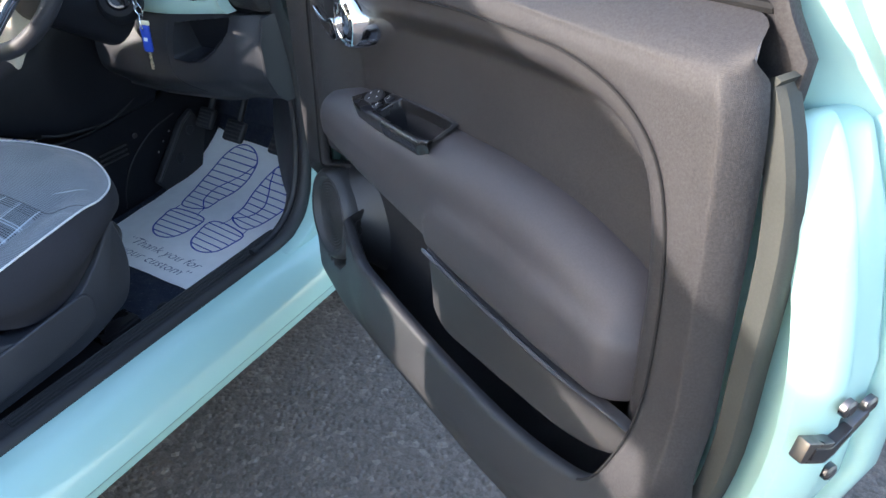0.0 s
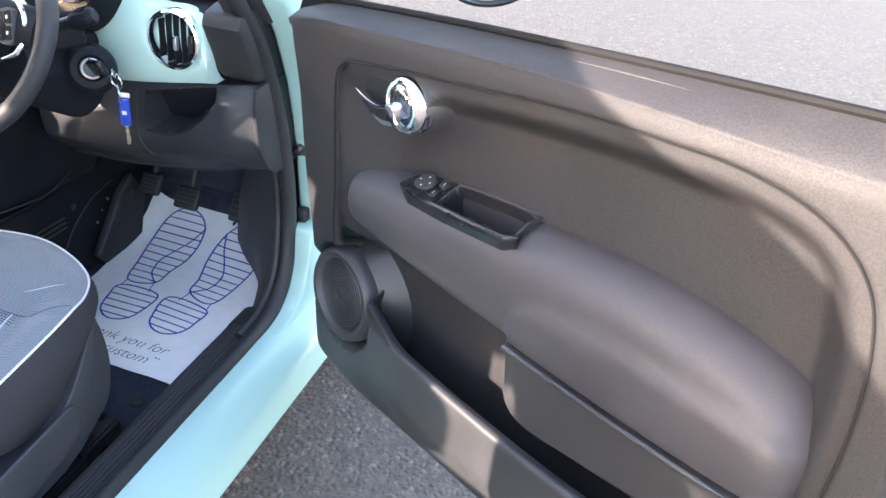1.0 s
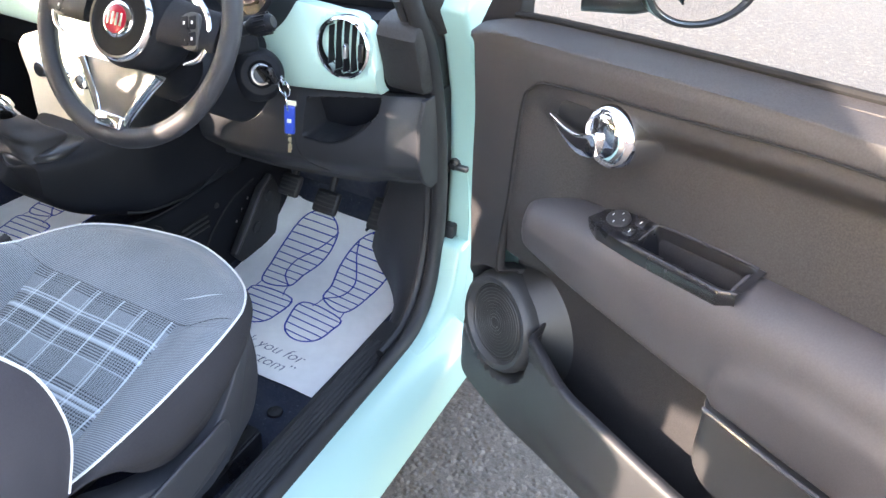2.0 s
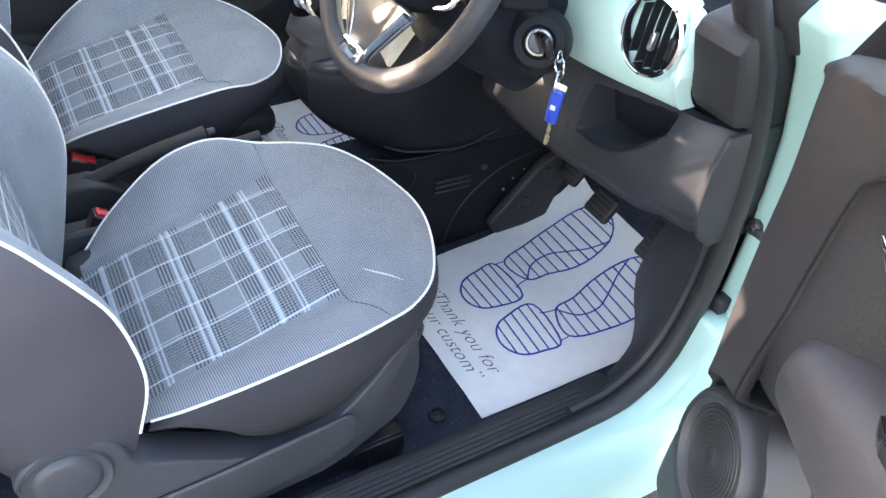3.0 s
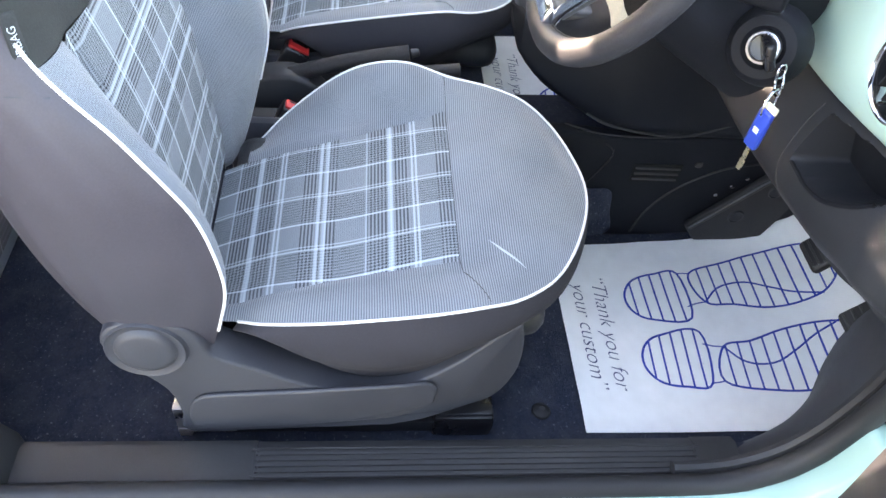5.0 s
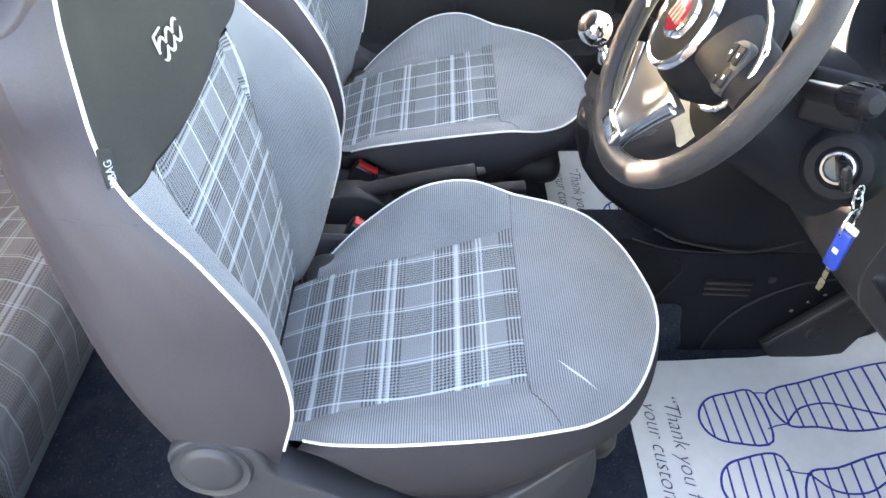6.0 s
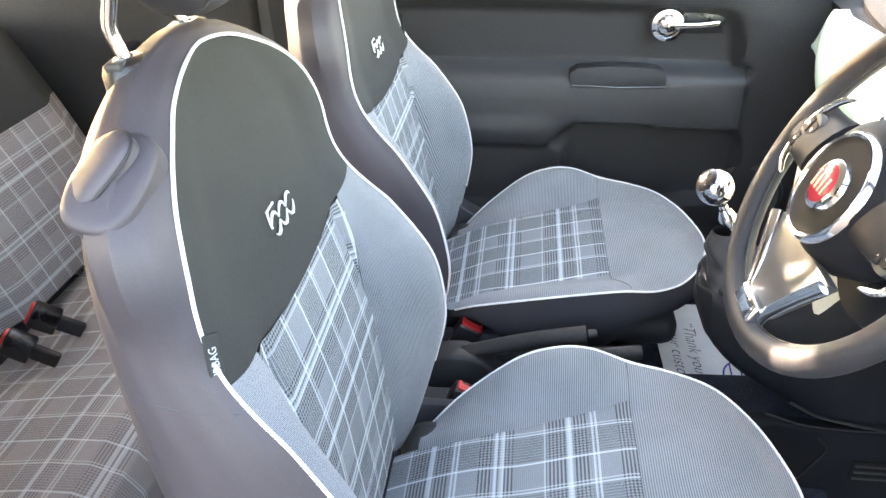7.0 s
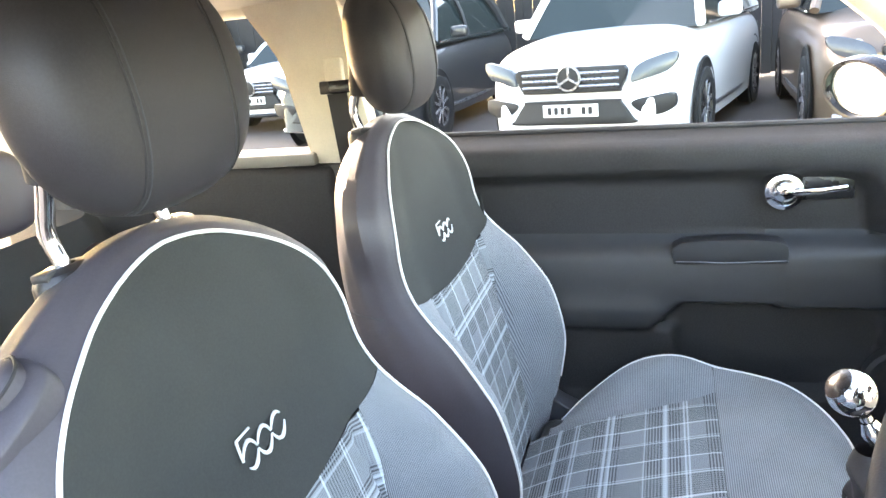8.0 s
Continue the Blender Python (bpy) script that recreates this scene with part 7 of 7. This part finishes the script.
# ---- passenger door ----
def build_passenger_door():
    d = thing("passenger_door", "closed passenger door with charcoal trim and chrome handle", "car door", (-0.7, 0.5, 0.4))

    def q(y, z, n):
        return Vector((-0.672 + n, y, z))
    nu, nv = 130, 90
    Y, Zz = np.meshgrid(np.linspace(0.0, 1.20, nu + 1), np.linspace(0.40, 1.165, nv + 1))
    zt = 1.168 - 0.022 * Y
    Zz = 0.40 + (zt - 0.40) * (Zz - 0.40) / 0.765
    loop = smooth_poly([Vector((a, b, 0)) for a, b in [(0.06, 0.60), (0.06, 0.95), (0.09, 1.05), (0.20, 1.085), (0.5, 1.088), (0.85, 1.080), (0.98, 1.072), (1.03, 1.035), (1.045, 0.95), (1.05, 0.80), (1.04, 0.62), (0.9, 0.57), (0.4, 0.56)]], 5)
    din = signed(loop, Y, Zz)
    n = -0.05 * ss(0, 1, np.clip((Zz - (zt - 0.035)) / 0.035, 0, 1)) ** 1.4
    rec = -0.05 * ss(0.004, 0.045, din)
    top = np.full(Y.shape, 0.925)
    tt = top - Zz
    pad = -0.05 + 0.055 * ss(-0.004, 0.03, tt) + 0.008 * np.sin(np.pi * np.clip((tt - 0.02) / 0.15, 0, 1))
    lowz = 0.722 + (0.078 - 0.03 * Y) * ss(0.585, 0.665, Y)
    arm = np.where(Zz > lowz, pad, -0.045)
    arm = np.where((Y < 0.64) & (Zz <= 0.722), -0.012, arm)
    swell = np.exp(-(((Zz - 0.765) / 0.03) ** 2)) * ss(0.66, 0.57, Y)
    arm = arm + 0.012 * swell
    n = np.where(din > 0, np.where(Zz > top, rec, arm), n)
    for _ in range(2):
        p = np.pad(n, 1, mode="edge")
        n = (p[1:-1, 1:-1] * 4 + p[:-2, 1:-1] + p[2:, 1:-1] + p[1:-1, :-2] + p[1:-1, 2:]) / 8
    n -= 0.003 * np.exp(-((din - 0.001) / 0.005) ** 2) * (Zz > 0.72)
    sets = {"p": (bmesh.new(), {}), "a": (bmesh.new(), {})}
    for j in range(nv):
        for i in range(nu):
            isarm = din[j, i] > 0.01 and Zz[j, i] < top[j, i] and Zz[j, i] > lowz[j, i]
            bm, vs = sets["a" if isarm else "p"]
            f = []
            for a, b in ((i, j), (i + 1, j), (i + 1, j + 1), (i, j + 1)):
                if (a, b) not in vs:
                    vs[(a, b)] = bm.verts.new(q(Y[b, a], Zz[b, a], n[b, a]))
                f.append(vs[(a, b)])
            bm.faces.new(f)
    part("inner_panel", sets["p"][0], M_TRIM, d, "grained charcoal door panel")
    part("armrest", sets["a"][0], M_TRIM_LOW, d, "dark padded armrest")
    part("door_shell", prism([(0.0, 0.36), (0.0, 1.12), (1.19, 1.10), (1.20, 0.40)], lambda a, b, w: Vector((w, a, b)), -0.80, -0.765, 0.01, 2), M_MINT, d)
    part("door_core", prism([(0.01, 0.40), (0.01, 1.11), (1.18, 1.09), (1.19, 0.42)], lambda a, b, w: Vector((w, a, b)), -0.765, -0.73, 0.0), M_RUBBER, d)
    part("waist_seal", tube([(-0.724, y, 1.171 - 0.022 * y) for y in (0.0, 0.4, 0.8, 1.15)], 0.007, 8), M_RUBBER, d)
    g = part("window_pane", solid_sheet(lambda u, v: Vector((lerp(-0.728, -0.62, v), lerp(0.0, lerp(1.15, 0.56, v), u), lerp(1.15, 1.49, v))), 8, 6, lambda p, u, v: p - Vector((0.004, 0, 0))), M_GLASS, d)
    g.visible_shadow = False
    hm = frame_at((-0.712, 0.852, 1.020), (1, 0, 0))
    ring = part("handle_ring", lathe([(0.022, 0.022), (0.028, 0.030), (0.036, 0.028), (0.041, 0.016), (0.044, 0.0)], hm, 36), M_CHROME, d, "round chrome handle housing")
    part("handle_cap", lathe([(0, 0.034), (0.012, 0.033), (0.02, 0.029), (0.024, 0.02)], hm, 28), M_CHROME, ring)
    part("handle_lever", tube([(-0.688, 0.868, 1.018), (-0.684, 0.92, 1.021), (-0.690, 0.965, 1.025)], 0.009, 10, flat=0.75), M_CHROME, ring, "chrome lever")
    # proud black block drawn where the lever's hollow is
    part("dark_recess_pad", box(-0.722, -0.7135, 0.86, 0.985, 0.995, 1.045, 0.004, 2), M_GLOSSBLK, d)
    pull = part("pull_cup", prism(loop2([(0.64, 0.885), (0.655, 0.925), (0.84, 0.925), (0.86, 0.885), (0.84, 0.878), (0.66, 0.878)], 3), lambda a, b, w: q(a, b, w), -0.03, 0.014, 0.005, 2), M_RUBBER, d, "dull black door pull")
    part("pull_trim", tube([q(0.643, 0.884, 0.014), q(0.75, 0.881, 0.016), q(0.857, 0.884, 0.014)], 0.0020, 8), M_EDGE, pull)
    part("speaker", lathe([(0, 0.004), (0.06, 0.006), (0.075, 0.014), (0.085, 0.012), (0.09, -0.01)], frame_at((-0.685, 1.10, 0.60), (1, -0.2, 0)), 36), M_TRIM_LOW, d)
    # outside mirror, its glass towards the cabin
    mm = frame_at((-0.90, 1.035, 1.188), (0.50, -0.86, -0.12))
    mir = part("door_mirror", lathe([(0, -0.08), (0.055, -0.07), (0.09, -0.04), (0.105, 0.0), (0.102, 0.018), (0.095, 0.020), (0.09, 0.010), (0, 0.008)], mm @ Matrix.Diagonal((1.0, 0.66, 1, 1)), 40), M_MINT, d, "oval mint door mirror with a black rim")
    part("mirror_glass", lathe([(0, 0.0125), (0.089, 0.0125), (0.09, 0.009)], mm @ Matrix.Diagonal((1.0, 0.66, 1, 1)), 40), M_MIRROR, mir)
    part("mirror_rim", lathe([(0.086, 0.014), (0.092, 0.024), (0.099, 0.025), (0.106, 0.014), (0.1065, 0.0)], mm @ Matrix.Diagonal((1.0, 0.66, 1, 1)), 40), M_GLOSSBLK, mir)
    part("mirror_arm", tube([(-0.76, 1.10, 1.14), (-0.82, 1.09, 1.15), (-0.88, 1.07, 1.18)], 0.022, 10), M_GLOSSBLK, mir)
    return d


passenger_door = build_passenger_door()


# ---- seat belt on the far pillar ----
def build_belt(s):
    b = thing("seat_belt", "dark seat belt with its guide on the pale pillar", "seat belt", (s * 0.64, -0.06, 1.3), "front belts")
    gm = frame_at((s * 0.605, -0.045, 1.335), (-s, 0.1, 0.1))
    part("guide_cover", box(-0.022, 0.022, -0.028, 0.028, -0.004, 0.012, 0.006, 3, gm), M_IVORY, b)
    part("belt_guide", box(-0.034, 0.034, -0.014, 0.014, -0.002, 0.010, 0.004, 2, gm @ pose(0, -0.032, 0.004)), M_GLOSSBLK, b)

    def web(u, v):
        y = lerp(-0.070, -0.024, u)
        z = lerp(1.30, 0.50, v)
        return Vector((s * (lerp(0.607, 0.665, v) - 0.003), y + 0.02 * v, z))
    part("webbing", solid_sheet(web, 4, 20, lambda p, u, v: p + Vector((s * 0.0015, 0, 0))), M_RUBBER, b, "black belt webbing")


build_belt(-1)
build_belt(1)


# ---- rear bench ----
def build_bench():
    b = thing("rear_bench", "rear bench seat in grey checked cloth", "car seat", (0, -0.4, 0.4))

    def cush(u, v):
        x = lerp(-0.60, 0.60, u)
        prof = [(-0.065, 0.36), (-0.050, 0.45), (-0.055, 0.515), (-0.08, 0.553), (-0.13, 0.572), (-0.20, 0.570), (-0.30, 0.555), (-0.40, 0.538), (-0.50, 0.52)]
        k = v * (len(prof) - 1)
        j = min(int(k), len(prof) - 2)
        y, z = lerp(prof[j][0], prof[j + 1][0], k - j), lerp(prof[j][1], prof[j + 1][1], k - j)
        mid = math.exp(-(x / 0.09) ** 2)
        e = sstep(0.50, 0.60, abs(x))
        return Vector((x, y - 0.03 * e, z - 0.03 * e - 0.018 * mid * (z > 0.5)))
    part("bench_cushion", solid_sheet(cush, 80, 40, lambda p, u, v: Vector((p.x, p.y - 0.02, min(p.z, 0.5) - 0.06)), lambda u, v, p: (p.x, p.y * 1.0 - (0.6 - p.z if p.y > -0.03 else 0))), M_PLAID_HAZED, b, "checked cloth bench cushion")

    def back(u, v):
        x = lerp(-0.58, 0.58, u)
        z = lerp(0.56, 1.06, v)
        y = -0.47 - 0.22 * v + 0.02 * math.sin(math.pi * v)
        mid = math.exp(-(x / 0.06) ** 2)
        e = sstep(0.48, 0.58, abs(x))
        return Vector((x, y - 0.03 * mid - 0.04 * e, z))
    def back_low(u, v):
        return back(u, v * 0.62)

    def back_high(u, v):
        return back(u, 0.62 + v * 0.38)
    part("bench_back", solid_sheet(back_low, 60, 24, lambda p, u, v: p + Vector((0, -0.12, 0)), lambda u, v, p: (p.x, p.z * 1.05)), M_PLAID_HAZED, b, "checked cloth bench back")
    part("bench_back_top", solid_sheet(back_high, 60, 14, lambda p, u, v: p + Vector((0, -0.12, 0))), M_BLKCLOTH, b, "black cloth upper bench back")
    for x in (-0.30, 0.30):
        def hr(u, v, x=x):
            th, ph = math.tau * u, math.pi * v
            r = math.sin(ph) ** 0.6
            return Vector((x + 0.125 * r * math.cos(th), -0.735 + 0.05 * r * math.sin(th) - 0.02 * math.cos(ph) * -1, 1.165 - 0.09 * math.copysign(abs(math.cos(ph)) ** 0.8, math.cos(ph))))
        part("rear_headrest", sheet(hr, 28, 18, closed_u=True), M_VINYL, b, "dark rear headrest")


# same check as the front seats, bright haze put into its lifted tones
M_PLAID_HAZED = plaid_cloth("checked_cloth_hazed", (0.31, 0.30, 0.31), (0.14, 0.135, 0.145))
build_bench()
build_buckle("belt_buckle", (-0.03, -0.43, 0.60), (55, 0, 20), "black rear belt buckle with red button on the bench", "rear buckles", 0.05)
build_buckle("belt_buckle", (0.058, -0.43, 0.60), (55, 0, 12), "black rear belt buckle with red button on the bench", "rear buckles", 0.05)


# ---- the car park beyond the windows ----
M_WHITECAR = paint("white_car_paint", (0.80, 0.81, 0.82))
M_GREYCAR = paint("grey_car_paint", (0.035, 0.036, 0.039), 0.1)
M_BRONZE = paint("bronze_car_paint", (0.20, 0.145, 0.105), 0.4)
M_REDCAR = paint("red_car_paint", (0.45, 0.02, 0.02))
M_DARKGLASS = plain("tinted_glass", (0.02, 0.03, 0.03), 0.06)
M_LAMP = plain("lamp_lens", (0.085, 0.095, 0.105), 0.14, 0.3)
M_TYRE = plain("tyre", (0.018, 0.018, 0.018), 0.85)
M_ALLOY = metal("alloy", (0.45, 0.45, 0.47), 0.28)
M_PLATE = plain("number_plate", (0.75, 0.75, 0.72), 0.5)
M_INTAKE = plain("black_intake", (0.012, 0.012, 0.013), 0.5)
M_FENCE = plain("dark_stained_boards", (0.030, 0.028, 0.028), 0.85, 0.0, 0.6)


def parked_car(label, body_mat, at, heading, big=True, group="parked cars"):
    """A car whose front stands at the place given; heading in degrees, 0 looks along +x. Local: x back from the nose, y to its left."""
    c = thing("parked_car", label, "car", (at[0], at[1], 0), group)
    M = Matrix.Translation((at[0], at[1], 0)) @ pose(0, 0, 0, 0, 0, heading)
    L, W, H, HB = (4.75, 0.96, 1.78, 1.12) if big else (4.2, 0.90, 1.48, 0.98)

    def g(x, y, z):
        return M @ Vector((-x, y, z))
    top = table([(0, HB * 0.72), (0.10, HB * 0.86), (0.35, HB * 0.93), (1.2, HB), (1.6, HB + 0.02), (L - 0.5, HB + 0.03), (L, HB - 0.05)])
    half = table([(0, W * 0.76), (0.12, W * 0.88), (0.45, W * 0.965), (1.2, W), (L - 0.6, W), (L, W * 0.86)])
    low = table([(0, 0.27), (0.3, 0.22), (L - 0.4, 0.26), (L, 0.40)])

    def body(u, v):
        x = L * (v ** 1.25)
        a = math.pi * u
        ce, se = math.cos(a), math.sin(a)
        y = half(x) * math.copysign(abs(ce) ** 0.34, ce)
        zt, zb = top(x), low(x)
        z = zb + (zt - zb) * abs(se) ** 0.30
        y *= 1 + 0.02 * math.sin(math.pi * (z - zb) / max(0.1, zt - zb))
        bow = 0.16 * (abs(y) / W) ** 2.2 * (1 - sstep(0.0, 0.6, x))
        dip = 0.07 * sstep(HB * 0.62, HB * 0.80, z) * (1 - sstep(0.0, 0.3, x))
        return g(x + bow + dip, y, z)
    bd = part("body", sheet(body, 80, 64), body_mat, c, "glossy car body")
    nose = sheet(lambda u, v: body(u, 0.0).lerp(g(0.02, half(0) * math.cos(math.pi * u) * 0.98, low(0)), v), 44, 3)
    part("front_bumper", nose, body_mat, bd)
    # glasshouse
    def house(u, v):
        a = math.pi * u
        ce, se = math.cos(a), math.sin(a)
        x0, x1 = (1.15, L - 0.15) if big else (1.05, L - 0.25)
        e = 0.62 if big else 0.75
        k = abs(se) ** 0.45
        xa = lerp(x0, x0 + e, k)
        xb = lerp(x1, x1 - 0.45, k)
        x = lerp(xa, xb, v)
        y = lerp(W * 0.93, W * 0.66, k) * math.copysign(abs(ce) ** 0.25, ce)
        return g(x, y, lerp(HB - 0.03, H, k))
    part("glasshouse", sheet(house, 36, 14), M_DARKGLASS, bd, "tinted windows")
    ws = sheet(lambda u, v: house(u, 0.0).lerp(g(1.5 if big else 1.45, 0, HB), v), 36, 3)
    part("windscreen", ws, M_DARKGLASS, bd)
    rf = sheet(lambda u, v: house(lerp(0.26, 0.74, u), lerp(0.02, 1, v)) + Vector((0, 0, 0.012)), 14, 12)
    part("roof", rf, body_mat, bd)
    for s in (1, -1):
        def pil(x0, x1, z0, z1, r=0.03):
            return tube([g(x0, s * W * 0.93, z0), g((x0 + x1) / 2, s * W * 0.83, (z0 + z1) / 2 + 0.03), g(x1, s * W * 0.70, z1)], r, 8)
        part("pillar", pil(1.13, 1.80, HB, H - 0.05, 0.045), body_mat, bd)
        part("pillar", pil(2.45, 2.50, HB, H - 0.04, 0.03), M_INTAKE, bd)
        part("pillar", pil(L - 0.5, L - 0.9, HB, H - 0.06, 0.07), body_mat, bd)
        part("window_line", tube([g(1.2, s * W * 1.0, HB + 0.0), g(2.5, s * W * 1.005, HB + 0.02), g(L - 0.5, s * W * 0.99, HB + 0.03)], 0.012, 6), M_CHROME, bd)
        # lamps
        hl = [(0.56, 0.655), (0.585, 0.735), (0.64, 0.780), (0.76, 0.82), (0.90, 0.845), (0.940, 0.825), (0.93, 0.77), (0.86, 0.71), (0.73, 0.675), (0.60, 0.648)]
        hl = smooth_poly([Vector((a * W, b * HB, 0)) for a, b in hl], 4)
        hx = lambda y: 0.16 * (abs(y) / W) ** 2.2 + 0.02
        part("headlamp", prism([(p.x, p.y) for p in hl], lambda a, b, w: g(hx(a) + 0.05 - w + 0.16 * max(0, b - HB * 0.64), s * a, b), 0.0, 0.085, 0.006), M_LAMP, bd, "clear headlamp")
        part("lamp_core", lathe([(0, 0.02), (0.05, 0.015), (0.06, 0)], frame_at(tuple(g(hx(0.7 * W) - 0.02 + 0.10, s * 0.70 * W, HB * 0.755)), tuple((M.to_3x3() @ Vector((1, 0, 0))))), 16), M_CHROME, bd)
        vent = smooth_poly([Vector((a * W, b, 0)) for a, b in ((0.56, 0.53), (0.62, 0.575), (0.88, 0.605), (0.93, 0.57), (0.92, 0.49), (0.82, 0.44), (0.68, 0.44))], 4)
        part("side_intake", prism([(p.x, p.y) for p in vent], lambda a, b, w: g(hx(a) + 0.05 - w, s * a, b), 0.0, 0.085, 0.005), M_INTAKE, bd)
        part("wing_mirror", box(-0.06, 0.06, -0.11, 0.11, -0.07, 0.07, 0.04, 3, M @ pose(-1.55, s * (W + 0.12), HB + 0.10)), body_mat, bd)
        for x in (0.92, L - 0.95):
            r = 0.37 if big else 0.32
            wm = frame_at(tuple(g(x, s * (W + 0.012), r)), tuple(M.to_3x3() @ Vector((0, s, 0))))
            part("wheel_arch", lathe([(0.0, 0.0), (r + 0.06, 0.004), (r + 0.08, 0.012), (r + 0.10, 0.004)], wm, 32), M_INTAKE, bd)
            wh = part("wheel", lathe([(r * 0.70, 0.022), (r * 0.86, 0.03), (r * 0.98, 0.022), (r, 0.0), (r, -0.15)], wm, 36), M_TYRE, c, "black tyre")
            part("rim", lathe([(0, 0.012), (r * 0.15, 0.014), (r * 0.17, 0.004), (r * 0.62, 0.004), (r * 0.66, 0.024), (r * 0.71, 0.024)], wm, 30), M_INTAKE, wh)
            for k in range(10):
                part("rim_spoke", box(-0.016, 0.016, r * 0.12, r * 0.68, 0.006, 0.022, 0.004, 1, wm @ pose(0, 0, 0, 0, 0, 36 * k)), M_ALLOY, wh)
    # grille, lower intake, plate
    gr = smooth_poly([Vector((a * W, b * HB, 0)) for a, b in ((-0.52, 0.765), (-0.535, 0.72), (-0.47, 0.60), (-0.40, 0.585), (0.40, 0.585), (0.47, 0.60), (0.535, 0.72), (0.52, 0.765), (0.42, 0.78), (-0.42, 0.78))], 4)
    gp = part("grille", prism([(p.x, p.y) for p in gr], lambda a, b, w: g(0.06 - w, a, b), 0.0, 0.075, 0.006), M_INTAKE, bd, "dark grille with bright bars")
    for z in (0.635, 0.685, 0.735):
        part("grille_bar", tube([g(-0.02 + 0.02 * abs(y), y, z * HB) for y in np.linspace(-0.47 * W, 0.47 * W, 8)], 0.017, 8), M_ALLOY, gp)
    em = frame_at(tuple(g(-0.02, 0, 0.70 * HB)), tuple(M.to_3x3() @ Vector((1, 0, 0))))
    disc = part("badge_disc", lathe([(0.0, 0.018), (0.098, 0.018), (0.115, 0.012), (0.115, 0)], em, 28), M_INTAKE, gp, "dark round emblem with a bright rim")
    part("badge_rim", lathe([(0.094, 0.016), (0.098, 0.028), (0.110, 0.028), (0.116, 0.016)], em, 32), M_ALLOY, disc)
    if big:
        for k in range(3):
            part("badge_bar", box(-0.011, 0.011, 0.0, 0.098, 0.018, 0.027, 0.004, 1, em @ pose(0, 0, 0, 0, 0, 120 * k)), M_ALLOY, disc)
    lo = smooth_poly([Vector((a * W, b, 0)) for a, b in ((-0.62, 0.385), (-0.58, 0.42), (-0.47, 0.56), (-0.40, 0.585), (0.40, 0.585), (0.47, 0.56), (0.58, 0.42), (0.62, 0.385), (0.45, 0.372), (-0.45, 0.372))], 4)
    part("lower_intake", prism([(p.x, p.y) for p in lo], lambda a, b, w: g(0.05 - w, a, b), 0.0, 0.06, 0.006), M_INTAKE, bd)
    part("splitter", tube([g(0.0 + 0.25 * (abs(y) / W) ** 2.2, y, 0.275) for y in np.linspace(-W * 0.86, W * 0.86, 12)], 0.028, 8), M_ALLOY if big else M_INTAKE, bd)
    pl = part("number_plate", box(-0.26, 0.26, -0.056, 0.056, 0.0, 0.012, 0.003, 1, frame_at(tuple(g(-0.02, 0, 0.50)), tuple(M.to_3x3() @ Vector((1, 0, 0))))), M_PLATE, bd, "white plate with plain dark bars")
    for k in range(7):
        if k != 4:
            y = -0.195 + 0.062 * k + (0.012 if k > 4 else 0)
            part("plate_bar", box(y - 0.018, y + 0.018, -0.032, 0.032, 0.012, 0.014, 0.0, 1, frame_at(tuple(g(-0.02, 0, 0.50)), tuple(M.to_3x3() @ Vector((1, 0, 0))))), M_INTAKE, pl)
    part("underbody", prism([(0.35, 0.20), (L - 0.3, 0.22), (L - 0.3, 0.6), (0.35, 0.6)], lambda a, b, w: g(a, w, b), -W * 0.86, W * 0.86, 0.02), M_INTAKE, bd)
    part("side_step", tube([g(1.4, W * 0.99, 0.33), g(2.4, W * 1.01, 0.33), g(L - 1.45, W * 0.99, 0.33)], 0.03, 8), M_ALLOY, bd)
    part("side_step", tube([g(1.4, -W * 0.99, 0.33), g(2.4, -W * 1.01, 0.33), g(L - 1.45, -W * 0.99, 0.33)], 0.03, 8), M_ALLOY, bd)
    return c


parked_car("white SUV with a wide barred grille, parked facing the car", M_WHITECAR, (-5.95, -0.20), -14)
parked_car("dark grey SUV with black wheels, parked at an angle", M_GREYCAR, (-7.25, -3.1), -5)
parked_car("white low car with a dark grille, parked farther off", M_WHITECAR, (-9.3, -5.35), -8, False)
parked_car("dark SUV parked behind the white car", M_GREYCAR, (-10.5, -8.2), -5)
parked_car("bronze SUV with round fog lamp, parked facing the car", M_BRONZE, (-5.9, 2.78), -3)
parked_car("white hatchback parked behind the open door", M_WHITECAR, (2.2, -8.0), 80, False)
parked_car("red hatchback parked behind the open door", M_REDCAR, (4.8, -8.2), 84, False)


def build_fence():
    f = thing("board_fence", "tall dark stained board fence at the car park's edge", "fence", (-12.2, 0, 0), kind="structure")
    me = None
    rng = random.Random(4)
    for k in range(150):
        y = -9.5 + k * 0.155
        if me is None:
            b = part("board", box(-12.26, -12.235, y - 0.0765, y + 0.0765, 0.05, 2.6, 0.006, 1), M_FENCE, f)
            me, y_first = b.data, y
        else:
            b = new("board", me)
            b.parent = f
            b.location = ((0.014 if k % 2 else 0), y - y_first, rng.uniform(-0.015, 0.015))
    part("fence_rail", box(-12.33, -12.27, -9.6, 13.8, 0.5, 0.6, 0.005), M_FENCE, f)
    part("fence_rail", box(-12.33, -12.27, -9.6, 13.8, 2.0, 2.1, 0.005), M_FENCE, f)


build_fence()
